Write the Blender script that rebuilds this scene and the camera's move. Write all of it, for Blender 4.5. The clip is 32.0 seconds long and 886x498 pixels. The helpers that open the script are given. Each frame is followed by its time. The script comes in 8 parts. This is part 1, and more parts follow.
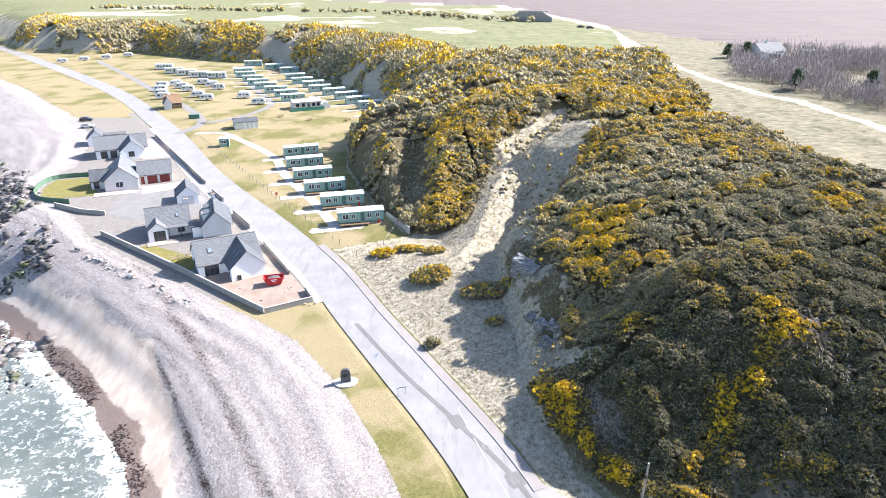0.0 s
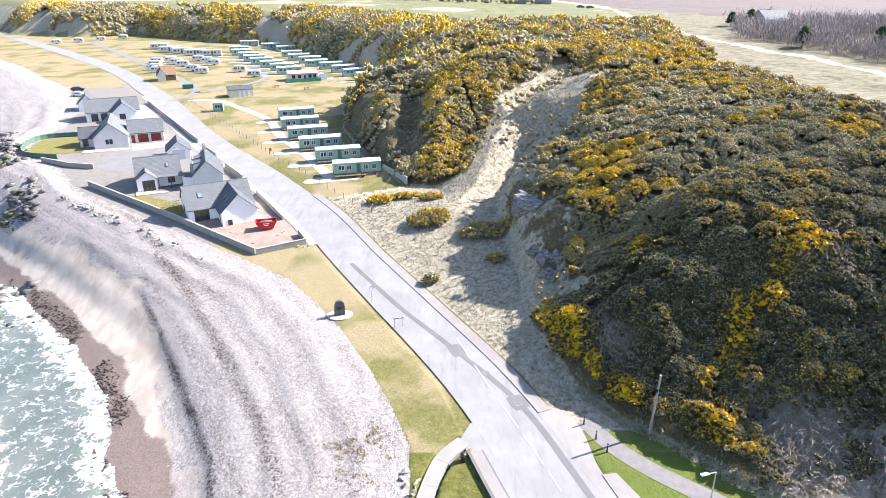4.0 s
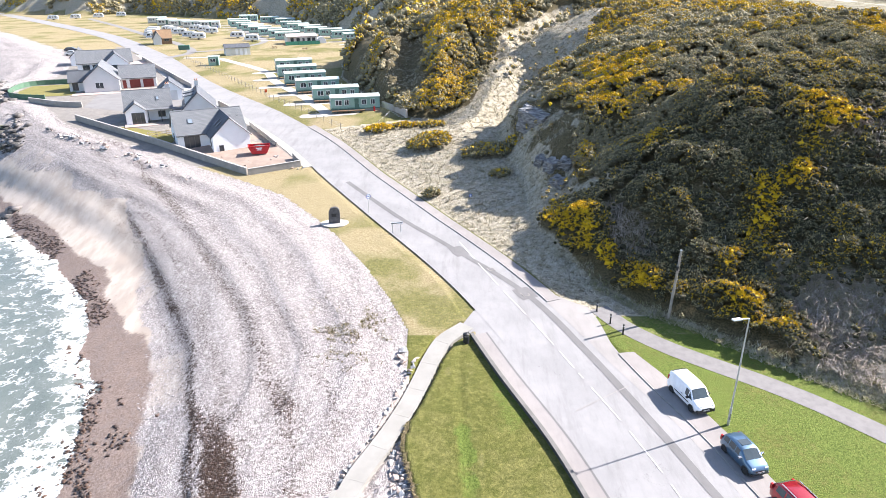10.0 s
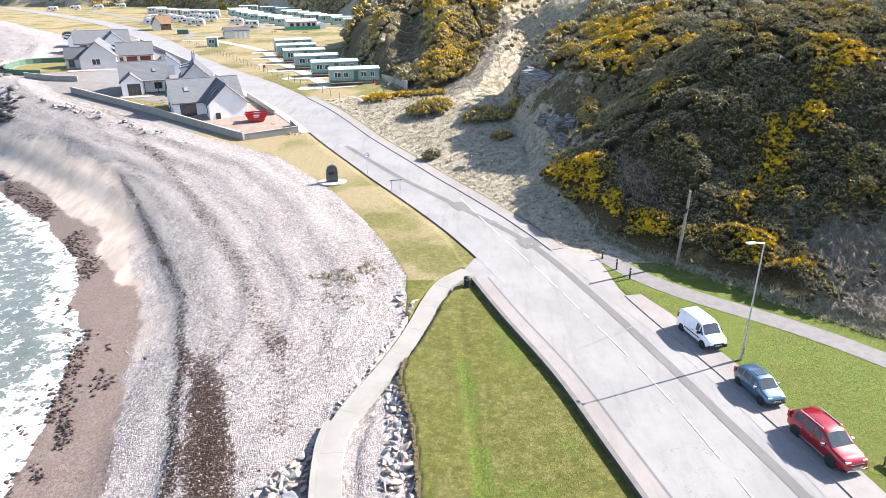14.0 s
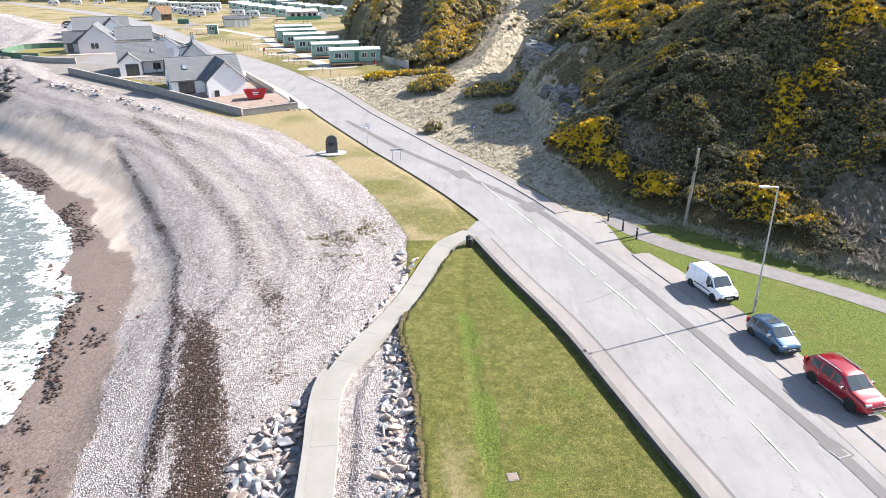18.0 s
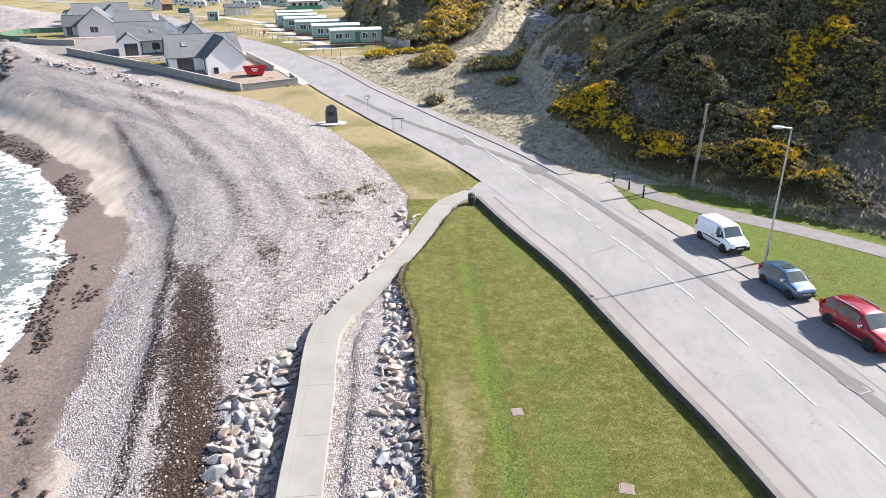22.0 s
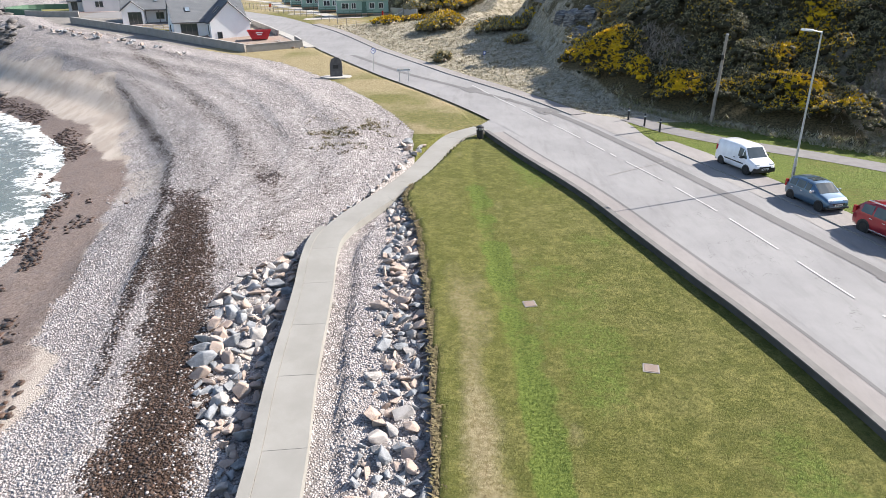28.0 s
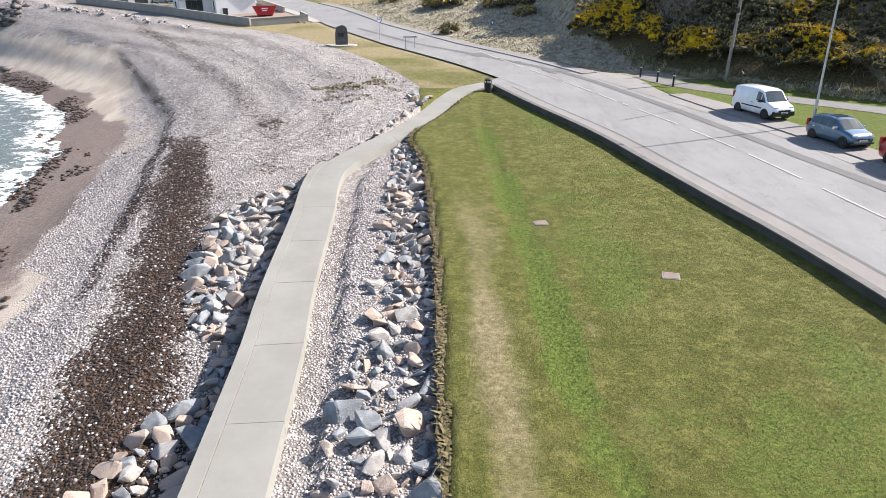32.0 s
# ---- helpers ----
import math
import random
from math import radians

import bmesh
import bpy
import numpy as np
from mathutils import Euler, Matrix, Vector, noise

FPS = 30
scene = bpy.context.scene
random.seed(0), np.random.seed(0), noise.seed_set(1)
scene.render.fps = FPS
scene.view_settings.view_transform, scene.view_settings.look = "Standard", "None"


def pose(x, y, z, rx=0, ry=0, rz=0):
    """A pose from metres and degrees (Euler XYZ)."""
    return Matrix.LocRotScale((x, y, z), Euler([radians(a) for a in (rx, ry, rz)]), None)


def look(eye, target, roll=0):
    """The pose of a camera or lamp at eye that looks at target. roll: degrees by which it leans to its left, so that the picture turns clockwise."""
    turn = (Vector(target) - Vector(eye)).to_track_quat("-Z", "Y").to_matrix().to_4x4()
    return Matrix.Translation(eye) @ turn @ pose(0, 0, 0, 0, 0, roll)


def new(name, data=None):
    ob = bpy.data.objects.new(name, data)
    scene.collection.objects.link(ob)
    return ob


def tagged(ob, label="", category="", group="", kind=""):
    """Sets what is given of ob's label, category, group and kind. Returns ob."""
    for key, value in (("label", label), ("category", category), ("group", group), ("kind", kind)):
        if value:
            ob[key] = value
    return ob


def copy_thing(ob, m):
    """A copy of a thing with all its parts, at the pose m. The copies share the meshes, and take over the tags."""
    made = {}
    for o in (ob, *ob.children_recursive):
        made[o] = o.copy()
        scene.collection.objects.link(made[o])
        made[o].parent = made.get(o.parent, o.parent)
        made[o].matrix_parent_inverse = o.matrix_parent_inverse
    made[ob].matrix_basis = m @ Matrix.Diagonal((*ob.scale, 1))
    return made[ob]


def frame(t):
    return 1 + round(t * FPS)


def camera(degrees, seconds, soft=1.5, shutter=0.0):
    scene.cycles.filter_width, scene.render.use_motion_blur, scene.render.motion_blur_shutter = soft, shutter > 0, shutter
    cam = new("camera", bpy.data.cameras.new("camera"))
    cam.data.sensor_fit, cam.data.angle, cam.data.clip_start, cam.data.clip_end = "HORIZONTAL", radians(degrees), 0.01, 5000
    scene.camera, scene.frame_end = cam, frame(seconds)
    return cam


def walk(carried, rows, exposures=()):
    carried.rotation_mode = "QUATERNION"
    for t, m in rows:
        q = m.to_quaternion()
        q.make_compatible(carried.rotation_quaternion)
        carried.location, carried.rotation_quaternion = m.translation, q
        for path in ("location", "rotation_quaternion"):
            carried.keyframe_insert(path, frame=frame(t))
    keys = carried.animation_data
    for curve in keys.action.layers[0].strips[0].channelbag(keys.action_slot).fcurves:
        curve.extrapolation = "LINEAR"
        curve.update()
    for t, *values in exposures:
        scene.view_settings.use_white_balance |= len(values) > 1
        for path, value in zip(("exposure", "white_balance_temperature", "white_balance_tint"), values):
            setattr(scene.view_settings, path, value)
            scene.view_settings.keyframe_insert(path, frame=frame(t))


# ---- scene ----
cam = camera(69.1, 32.0, 0.8)
METRES, EYE, TILT, LEAN, TURN = 45.3, 56.2, -22.5, 0.0, 0.0
ROWS = [
    (0.0, 0.0, 0.0, 0.0, 0.0, 0.0, -0.0),
    (0.5, -0.0011, 0.0114, -0.0268, -0.04, -0.01, 0.02),
    (1.0, -0.0016, 0.0227, -0.0539, -0.07, -0.02, 0.04),
    (1.5, -0.0011, 0.0338, -0.0805, -0.07, -0.03, 0.06),
    (2.0, -0.0012, 0.0444, -0.1071, -0.08, -0.04, 0.07),
    (2.5, 0.0001, 0.0559, -0.1342, -0.08, -0.04, 0.08),
    (3.0, -0.0006, 0.0677, -0.1609, -0.09, -0.04, 0.11),
    (3.5, 0.0005, 0.0785, -0.1877, -0.08, -0.04, 0.12),
    (5.5, 0.003, 0.1224, -0.2937, -0.08, -0.04, 0.14),
    (6.0, 0.0032, 0.1326, -0.3183, -0.05, -0.06, 0.16),
    (6.5, 0.0046, 0.143, -0.3419, -0.04, -0.06, 0.18),
    (7.0, 0.0066, 0.1524, -0.3642, -0.0, -0.06, 0.19),
    (7.5, 0.0058, 0.1613, -0.3858, -0.0, -0.08, 0.21),
    (8.0, 0.0053, 0.1696, -0.4067, 0.01, -0.08, 0.21),
    (8.5, 0.005, 0.1776, -0.4261, 0.04, -0.09, 0.21),
    (9.0, 0.0043, 0.1867, -0.4449, 0.06, -0.1, 0.21),
    (9.5, 0.0042, 0.1947, -0.4619, 0.1, -0.11, 0.22),
    (10.0, 0.0041, 0.2015, -0.4788, 0.13, -0.12, 0.22),
    (10.5, 0.0041, 0.209, -0.4949, 0.17, -0.12, 0.23),
    (11.0, 0.0042, 0.2144, -0.5101, 0.22, -0.15, 0.24),
    (11.5, 0.0043, 0.2209, -0.525, 0.23, -0.14, 0.24),
    (12.0, 0.0043, 0.2273, -0.5395, 0.25, -0.14, 0.24),
    (12.5, 0.0052, 0.2321, -0.5526, 0.28, -0.14, 0.26),
    (13.0, 0.0066, 0.2379, -0.566, 0.27, -0.1, 0.25),
    (13.5, 0.0065, 0.2423, -0.5783, 0.28, -0.08, 0.29),
    (14.0, 0.0068, 0.2463, -0.5904, 0.28, -0.07, 0.29),
    (14.5, 0.0071, 0.2501, -0.6015, 0.28, -0.07, 0.29),
    (16.5, 0.0059, 0.2664, -0.6395, 0.37, -0.06, 0.28),
    (17.0, 0.0059, 0.2707, -0.6481, 0.39, -0.05, 0.29),
    (17.5, 0.0064, 0.2751, -0.657, 0.42, -0.03, 0.3),
    (18.0, 0.007, 0.2788, -0.6662, 0.45, -0.01, 0.32),
    (18.5, 0.0071, 0.2823, -0.6756, 0.47, 0.0, 0.33),
    (19.0, 0.0073, 0.2856, -0.6842, 0.49, 0.0, 0.34),
    (19.5, 0.0076, 0.2892, -0.6937, 0.52, 0.0, 0.35),
    (20.0, 0.0076, 0.2927, -0.7034, 0.54, 0.0, 0.36),
    (20.5, 0.0076, 0.2963, -0.7126, 0.57, -0.01, 0.36),
    (21.0, 0.0076, 0.3002, -0.7217, 0.6, -0.02, 0.37),
    (21.5, 0.0073, 0.3041, -0.7308, 0.62, -0.02, 0.37),
    (22.0, 0.0075, 0.3078, -0.7398, 0.65, -0.02, 0.36),
    (22.5, 0.0076, 0.3116, -0.7487, 0.68, -0.02, 0.36),
    (23.0, 0.0076, 0.3153, -0.7575, 0.72, -0.01, 0.35),
    (23.5, 0.0077, 0.319, -0.7667, 0.76, -0.0, 0.35),
    (24.0, 0.0084, 0.3228, -0.776, 0.82, 0.02, 0.34),
    (24.5, 0.0086, 0.3264, -0.7852, 0.88, 0.02, 0.34),
    (25.0, 0.0083, 0.3298, -0.7946, 0.95, 0.01, 0.33),
    (25.5, 0.008, 0.3335, -0.8042, 1.0, 0.01, 0.3),
    (27.5, 0.0066, 0.3495, -0.8408, 1.22, -0.0, 0.18),
    (28.0, 0.0065, 0.3536, -0.8499, 1.28, 0.02, 0.16),
    (28.5, 0.0064, 0.3573, -0.8593, 1.32, 0.02, 0.12),
    (29.0, 0.0062, 0.361, -0.8684, 1.38, 0.04, 0.08),
    (29.5, 0.006, 0.3646, -0.8776, 1.45, 0.05, 0.04),
    (30.0, 0.0055, 0.3681, -0.8869, 1.52, 0.06, 0.01),
    (30.5, 0.0054, 0.3717, -0.896, 1.59, 0.06, -0.03),
    (31.0, 0.0056, 0.3753, -0.9051, 1.65, 0.07, -0.08),
    (31.5, 0.0057, 0.3791, -0.914, 1.74, 0.09, -0.09),
    (32.0, 0.0056, 0.3826, -0.923, 1.82, 0.1, -0.13),
]
walk(cam, [(t, pose(0, 0, EYE, TILT, LEAN, TURN) @ pose(METRES * x, METRES * y, METRES * z, 90 + pitch, roll, yaw)) for t, x, y, z, yaw, pitch, roll in ROWS], [(0.0, 1.9, 6150, 15), (9.0, 1.86, 6300, 15), (16.0, 1.72, 6450, 14), (24.0, 1.38, 6500, 13), (32.0, 1.26, 6500, 12)])

# ---- world and light ----
SUN_EL, SUN_AZ = 37.0, 68.2
world = bpy.data.worlds.new("sky")
scene.world = world
world.use_nodes = True
wn = world.node_tree.nodes
sky = wn.new("ShaderNodeTexSky")
sky.sky_type = "NISHITA"
sky.sun_disc = False
sky.sun_elevation, sky.sun_rotation = radians(SUN_EL), radians(SUN_AZ)
sky.air_density, sky.dust_density, sky.ozone_density = 1.0, 1.0, 1.0
world.node_tree.links.new(sky.outputs[0], wn["Background"].inputs[0])
wn["Background"].inputs[1].default_value = 0.088
sun = new("sun", bpy.data.lights.new("sun", "SUN"))
sun.data.energy, sun.data.angle, sun.data.color = 4.5, radians(0.55), (1.0, 0.95, 0.87)
sun.matrix_world = look((500 * math.cos(radians(SUN_EL)) * math.sin(radians(SUN_AZ)), 500 * math.cos(radians(SUN_EL)) * math.cos(radians(SUN_AZ)), 500 * math.sin(radians(SUN_EL))), (0, 0, 0))

# ---- material helpers ----
class Nodes:
    """A small builder for node materials."""
    def __init__(self, name, rough=0.8, metal=0.0, spec=0.4):
        self.mat = bpy.data.materials.new(name)
        self.mat.use_nodes = True
        self.tree = self.mat.node_tree
        self.bsdf = self.tree.nodes["Principled BSDF"]
        self.bsdf.inputs["Roughness"].default_value = rough
        self.bsdf.inputs["Metallic"].default_value = metal
        self.bsdf.inputs["Specular IOR Level"].default_value = spec
        self.coord = self.tree.nodes.new("ShaderNodeTexCoord").outputs["Object"]
        self.geo = self.tree.nodes.new("ShaderNodeNewGeometry")

    def link(self, a, b):
        if hasattr(a, "is_output") or isinstance(a, bpy.types.NodeSocket):
            self.tree.links.new(a, b)
        elif isinstance(a, (tuple, list)):
            b.default_value = (*a, 1.0) if len(a) == 3 and len(b.default_value) == 4 else a
        else:
            b.default_value = a

    def noise(self, scale, detail=4.0, rough=0.6, stretch=None, at=None):
        n = self.tree.nodes.new("ShaderNodeTexNoise")
        n.inputs["Scale"].default_value, n.inputs["Detail"].default_value, n.inputs["Roughness"].default_value = scale, detail, rough
        self.link(self.scaled(stretch, at), n.inputs["Vector"])
        return n.outputs["Fac"]

    def scaled(self, stretch=None, at=None):
        src = at or self.geo.outputs["Position"]
        if not stretch:
            return src
        m = self.tree.nodes.new("ShaderNodeMapping")
        m.inputs["Scale"].default_value = stretch[:3]
        if len(stretch) > 3:
            m.inputs["Rotation"].default_value = (0, 0, radians(stretch[3]))
        self.link(src, m.inputs["Vector"])
        return m.outputs[0]

    def voronoi(self, scale, out="Distance", feature="F1", stretch=None, rand=1.0):
        n = self.tree.nodes.new("ShaderNodeTexVoronoi")
        n.feature = feature
        n.inputs["Scale"].default_value = scale
        n.inputs["Randomness"].default_value = rand
        self.link(self.scaled(stretch), n.inputs["Vector"])
        return n.outputs[out]

    def math(self, op, a, b=0.0, c=0.0, clamp=False):
        n = self.tree.nodes.new("ShaderNodeMath")
        n.operation, n.use_clamp = op, clamp
        for v, s in zip((a, b, c), n.inputs):
            self.link(v, s)
        return n.outputs[0]

    def ramp(self, f, lo, hi, a=0.0, b=1.0):
        n = self.tree.nodes.new("ShaderNodeMapRange")
        n.interpolation_type = "SMOOTHSTEP"
        for v, s in zip((f, lo, hi, a, b), n.inputs):
            self.link(v, s)
        return n.outputs[0]

    def mix(self, f, a, b, blend="MIX"):
        n = self.tree.nodes.new("ShaderNodeMix")
        n.data_type, n.blend_type = "RGBA", blend
        self.link(f, n.inputs[0])
        self.link(a, n.inputs[6])
        self.link(b, n.inputs[7])
        return n.outputs[2]

    def attr(self, name):
        n = self.tree.nodes.new("ShaderNodeAttribute")
        n.attribute_name = name
        return n.outputs["Fac"]

    def island(self):
        return self.geo.outputs["Random Per Island"]

    def objrand(self):
        return self.tree.nodes.new("ShaderNodeObjectInfo").outputs["Random"]

    def done(self, colour=None, rough=None, height=None, bump=0.3, dist=0.05):
        if colour is not None:
            self.link(colour, self.bsdf.inputs["Base Color"])
        if rough is not None:
            self.link(rough, self.bsdf.inputs["Roughness"])
        if height is not None:
            n = self.tree.nodes.new("ShaderNodeBump")
            n.inputs["Strength"].default_value, n.inputs["Distance"].default_value = bump, dist
            self.link(height, n.inputs["Height"])
            self.link(n.outputs[0], self.bsdf.inputs["Normal"])
        return self.mat


def varied(name, a, b, scale=3.0, rough=0.8, metal=0.0, fine=None, bump=0.15, dist=0.02, spec=0.4, rand=0.0):
    """A surface between two colours, with a coarse and a fine grain, and a little change from piece to piece."""
    m = Nodes(name, rough, metal, spec)
    c = m.mix(m.ramp(m.noise(scale, 5), 0.3, 0.7), a, b)
    f = m.noise(fine or scale * 12, 3)
    c = m.mix(0.35, c, m.mix(f, tuple(0.55 * v for v in a), tuple(min(1, 1.25 * v) for v in b)))
    if rand:
        c = m.mix(m.math("MULTIPLY", m.objrand(), rand), c, tuple(0.4 * v for v in a))
    return m.done(c, m.ramp(f, 0.2, 0.8, max(0.0, rough - 0.1), min(1.0, rough + 0.1)), f, bump, dist)


# ---- mesh helpers ----
def mesh_from(name, verts, faces, mats=(), smooth=False):
    me = bpy.data.meshes.new(name)
    me.from_pydata([tuple(v) for v in verts], [], faces)
    for m in mats:
        me.materials.append(m)
    if smooth:
        me.shade_smooth()
    return me


def big_mesh(name, verts, faces, material, smooth=False):
    """A mesh from arrays: verts (n, 3), faces (m, k)."""
    me = bpy.data.meshes.new(name)
    verts = np.asarray(verts, np.float32)
    faces = np.asarray(faces, np.int32)
    k = faces.shape[1]
    me.vertices.add(len(verts))
    me.vertices.foreach_set("co", verts.ravel())
    me.loops.add(faces.size)
    me.loops.foreach_set("vertex_index", faces.ravel())
    me.polygons.add(len(faces))
    me.polygons.foreach_set("loop_start", np.arange(0, faces.size, k, dtype=np.int32))
    me.update(calc_edges=True)
    me.materials.append(material)
    if smooth:
        me.shade_smooth()
    return me


def put_attr(me, name, values):
    a = me.attributes.new(name, "FLOAT", "POINT")
    a.data.foreach_set("value", np.asarray(values, np.float32).ravel())


def part(name, bm, material, parent=None, label="", smooth=False):
    """Links a bmesh as one mesh object under a thing or a part."""
    me = bpy.data.meshes.new(name)
    bm.to_mesh(me)
    bm.free()
    me.materials.append(material)
    if smooth:
        me.shade_smooth()
    ob = new(name, me)
    if parent:
        ob.parent = parent
    if label:
        ob["label"] = label
    return ob


def piece(name, me, parent, m=None, label=""):
    """An object on shared mesh data."""
    ob = new(name, me)
    ob.parent = parent
    if m is not None:
        ob.matrix_basis = m
    if label:
        ob["label"] = label
    return ob


def thing(name, m, label, category, group="", kind=""):
    ob = new(name)
    ob.empty_display_size = 0.3
    ob.matrix_basis = m
    return tagged(ob, label, category, group, kind)


def bm_box(bm, x0, x1, y0, y1, z0, z1, bevel=0.0):
    r = bmesh.ops.create_cube(bm, size=1.0)
    for v in r["verts"]:
        v.co = Vector(((x0 + x1) / 2 + v.co.x * (x1 - x0), (y0 + y1) / 2 + v.co.y * (y1 - y0), (z0 + z1) / 2 + v.co.z * (z1 - z0)))
    if bevel:
        es = list({e for v in r["verts"] for e in v.link_edges})
        bmesh.ops.bevel(bm, geom=es, offset=bevel, segments=2, profile=0.6, affect="EDGES")
    return bm


def box(x0, x1, y0, y1, z0, z1, bevel=0.0):
    return bm_box(bmesh.new(), x0, x1, y0, y1, z0, z1, bevel)


def bm_tube(bm, a, b, r0, r1=None, seg=10, cap=True):
    """A tapered round bar from a to b."""
    a, b = Vector(a), Vector(b)
    r1 = r0 if r1 is None else r1
    q = (b - a).to_track_quat("Z", "Y").to_matrix()
    rings = []
    for p, r in ((a, r0), (b, r1)):
        rings.append([bm.verts.new(p + q @ Vector((r * math.cos(2 * math.pi * i / seg), r * math.sin(2 * math.pi * i / seg), 0))) for i in range(seg)])
    for i in range(seg):
        bm.faces.new((rings[0][i], rings[0][(i + 1) % seg], rings[1][(i + 1) % seg], rings[1][i]))
    if cap:
        bm.faces.new(rings[0][::-1])
        bm.faces.new(rings[1])
    return bm


def tube(a, b, r0, r1=None, seg=10):
    return bm_tube(bmesh.new(), a, b, r0, r1, seg)


def bm_prism(bm, outline, depth, axis="y", at=0.0):
    """Extrudes an outline in the x-z plane along y (or in x-y along z, or y-z along x)."""
    def spot(u, v, w):
        return {"y": (u, w, v), "z": (u, v, w), "x": (w, u, v)}[axis]
    a = [bm.verts.new(spot(u, v, at)) for u, v in outline]
    b = [bm.verts.new(spot(u, v, at + depth)) for u, v in outline]
    n = len(a)
    for i in range(n):
        bm.faces.new((a[i], a[(i + 1) % n], b[(i + 1) % n], b[i]))
    bm.faces.new(a[::-1])
    bm.faces.new(b)
    bmesh.ops.recalc_face_normals(bm, faces=bm.faces[:])
    return bm


def prism(outline, depth, axis="y", at=0.0):
    return bm_prism(bmesh.new(), outline, depth, axis, at)


# ---- plan: smooth random fields ----
def lattice(ix, iy, seed):
    n = (ix.astype(np.int64) * 374761393 + iy.astype(np.int64) * 668265263 + seed * 974711) & 0x7FFFFFFF
    n = ((n ^ (n >> 13)) * 1274126177) & 0x7FFFFFFF
    n = ((n ^ (n >> 16)) * 1103515245) & 0x7FFFFFFF
    return (n % 100003) / 100003.0


def vnoise(x, y, scale, seed=0):
    """Smooth value noise, 0 to 1; scale: metres to a cell."""
    x, y = np.asarray(x, float) / scale, np.asarray(y, float) / scale
    ix, iy = np.floor(x), np.floor(y)
    fx, fy = x - ix, y - iy
    fx, fy = fx * fx * (3 - 2 * fx), fy * fy * (3 - 2 * fy)
    a, b = lattice(ix, iy, seed), lattice(ix + 1, iy, seed)
    c, d = lattice(ix, iy + 1, seed), lattice(ix + 1, iy + 1, seed)
    return (a + (b - a) * fx) * (1 - fy) + (c + (d - c) * fx) * fy


def fbm(x, y, scale, seed=0, octaves=4):
    t, s, w = 0.0, 0.0, 1.0
    for k in range(octaves):
        t = t + w * vnoise(x, y, scale / 2 ** k, seed + k)
        s += w
        w *= 0.55
    return t / s


def sstep(v, a, b):
    u = np.clip((v - a) / (b - a), 0, 1)
    return u * u * (3 - 2 * u)


def line_distance(x, y, line):
    """Distance to a polyline, with the sign of the side: positive to its right."""
    x, y = np.asarray(x, float), np.asarray(y, float)
    best, side = np.full(x.shape, 1e12), np.zeros(x.shape)
    for (ax, ay), (bx, by) in zip(line, line[1:]):
        dx, dy = bx - ax, by - ay
        if dx * dx + dy * dy < 1e-9:
            continue
        t = np.clip(((x - ax) * dx + (y - ay) * dy) / (dx * dx + dy * dy), 0, 1)
        px, py = x - ax - t * dx, y - ay - t * dy
        d = px * px + py * py
        s = np.where(px * dy - py * dx >= 0, 1.0, -1.0)
        near = d < best - 1e-9
        best, side = np.where(near, d, best), np.where(near, s, side)
    return np.sqrt(best) * side


def smooth_line(points, step=1.0):
    """A Catmull-Rom line through points, in even small steps."""
    p = [Vector((*q, 0.0)[:3]) for q in points]
    p = [2 * p[0] - p[1]] + p + [2 * p[-1] - p[-2]]
    out = []
    for a, b, c, d in zip(p, p[1:], p[2:], p[3:]):
        n = max(2, int((c - b).length / step))
        for i in range(n):
            t = i / n
            out.append(0.5 * ((2 * b) + (c - a) * t + (2 * a - 5 * b + 4 * c - d) * t * t + (3 * b - a - 3 * c + d) * t ** 3))
    out.append(p[-2])
    return [(v.x, v.y) for v in out]


def offset_line(line, d):
    """The line moved d metres to its right."""
    out = []
    for i, (x, y) in enumerate(line):
        a, b = line[max(0, i - 1)], line[min(len(line) - 1, i + 1)]
        dx, dy = b[0] - a[0], b[1] - a[1]
        n = math.hypot(dx, dy) or 1.0
        out.append((x + d * dy / n, y - d * dx / n))
    return out


def zline(points, step=2.0):
    out = []
    for (ax, ay), (bx, by) in zip(points, points[1:]):
        n = max(1, int(math.hypot(bx - ax, by - ay) / step))
        out += [(ax + (bx - ax) * i / n, ay + (by - ay) * i / n) for i in range(n)]
    return out + [points[-1]]


# ---- plan: the lines of the place ----
ROAD = smooth_line([(22, -40), (20.5, 0), (17.3, 20.5), (14.6, 34), (10.9, 44), (5.7, 57.5), (-0.3, 69.5), (-12.6, 91), (-23, 109), (-38, 130), (-61, 162), (-98.5, 223), (-159, 305), (-315, 476), (-520, 700)], 1.5)
ROAD_AXIS = ROAD[::6] + [ROAD[-1]]
SHORE = offset_line([(-20, -60), (-22, 0), (-26.0, 18), (-28.0, 28), (-29.8, 35), (-31.9, 42), (-35, 50), (-39.5, 58), (-46.5, 69), (-53.5, 77), (-61.5, 84.5), (-70, 92), (-80, 100), (-94, 111), (-114, 126), (-137, 151), (-172, 191), (-240, 290), (-400, 480), (-650, 760)], 2.2)
TOP = [(-2, -60), (-3.8, 0), (-5.0, 9), (-5.8, 15), (-6.6, 22), (-7.3, 31.5), (-5.5, 35), (-4.0, 38), (-2.7, 42.5), (-3.0, 47), (-3.2, 51), (-5.2, 56.5), (-8, 63), (-11, 69), (-15, 76), (-22.5, 86.0), (-31.0, 92.6), (-47.0, 103.6), (-70.5, 119.8), (-84, 136), (-95, 145), (-101, 158), (-100, 170), (-110, 200), (-131, 231), (-155, 257), (-184, 291), (-218, 324), (-340, 460), (-560, 720)]
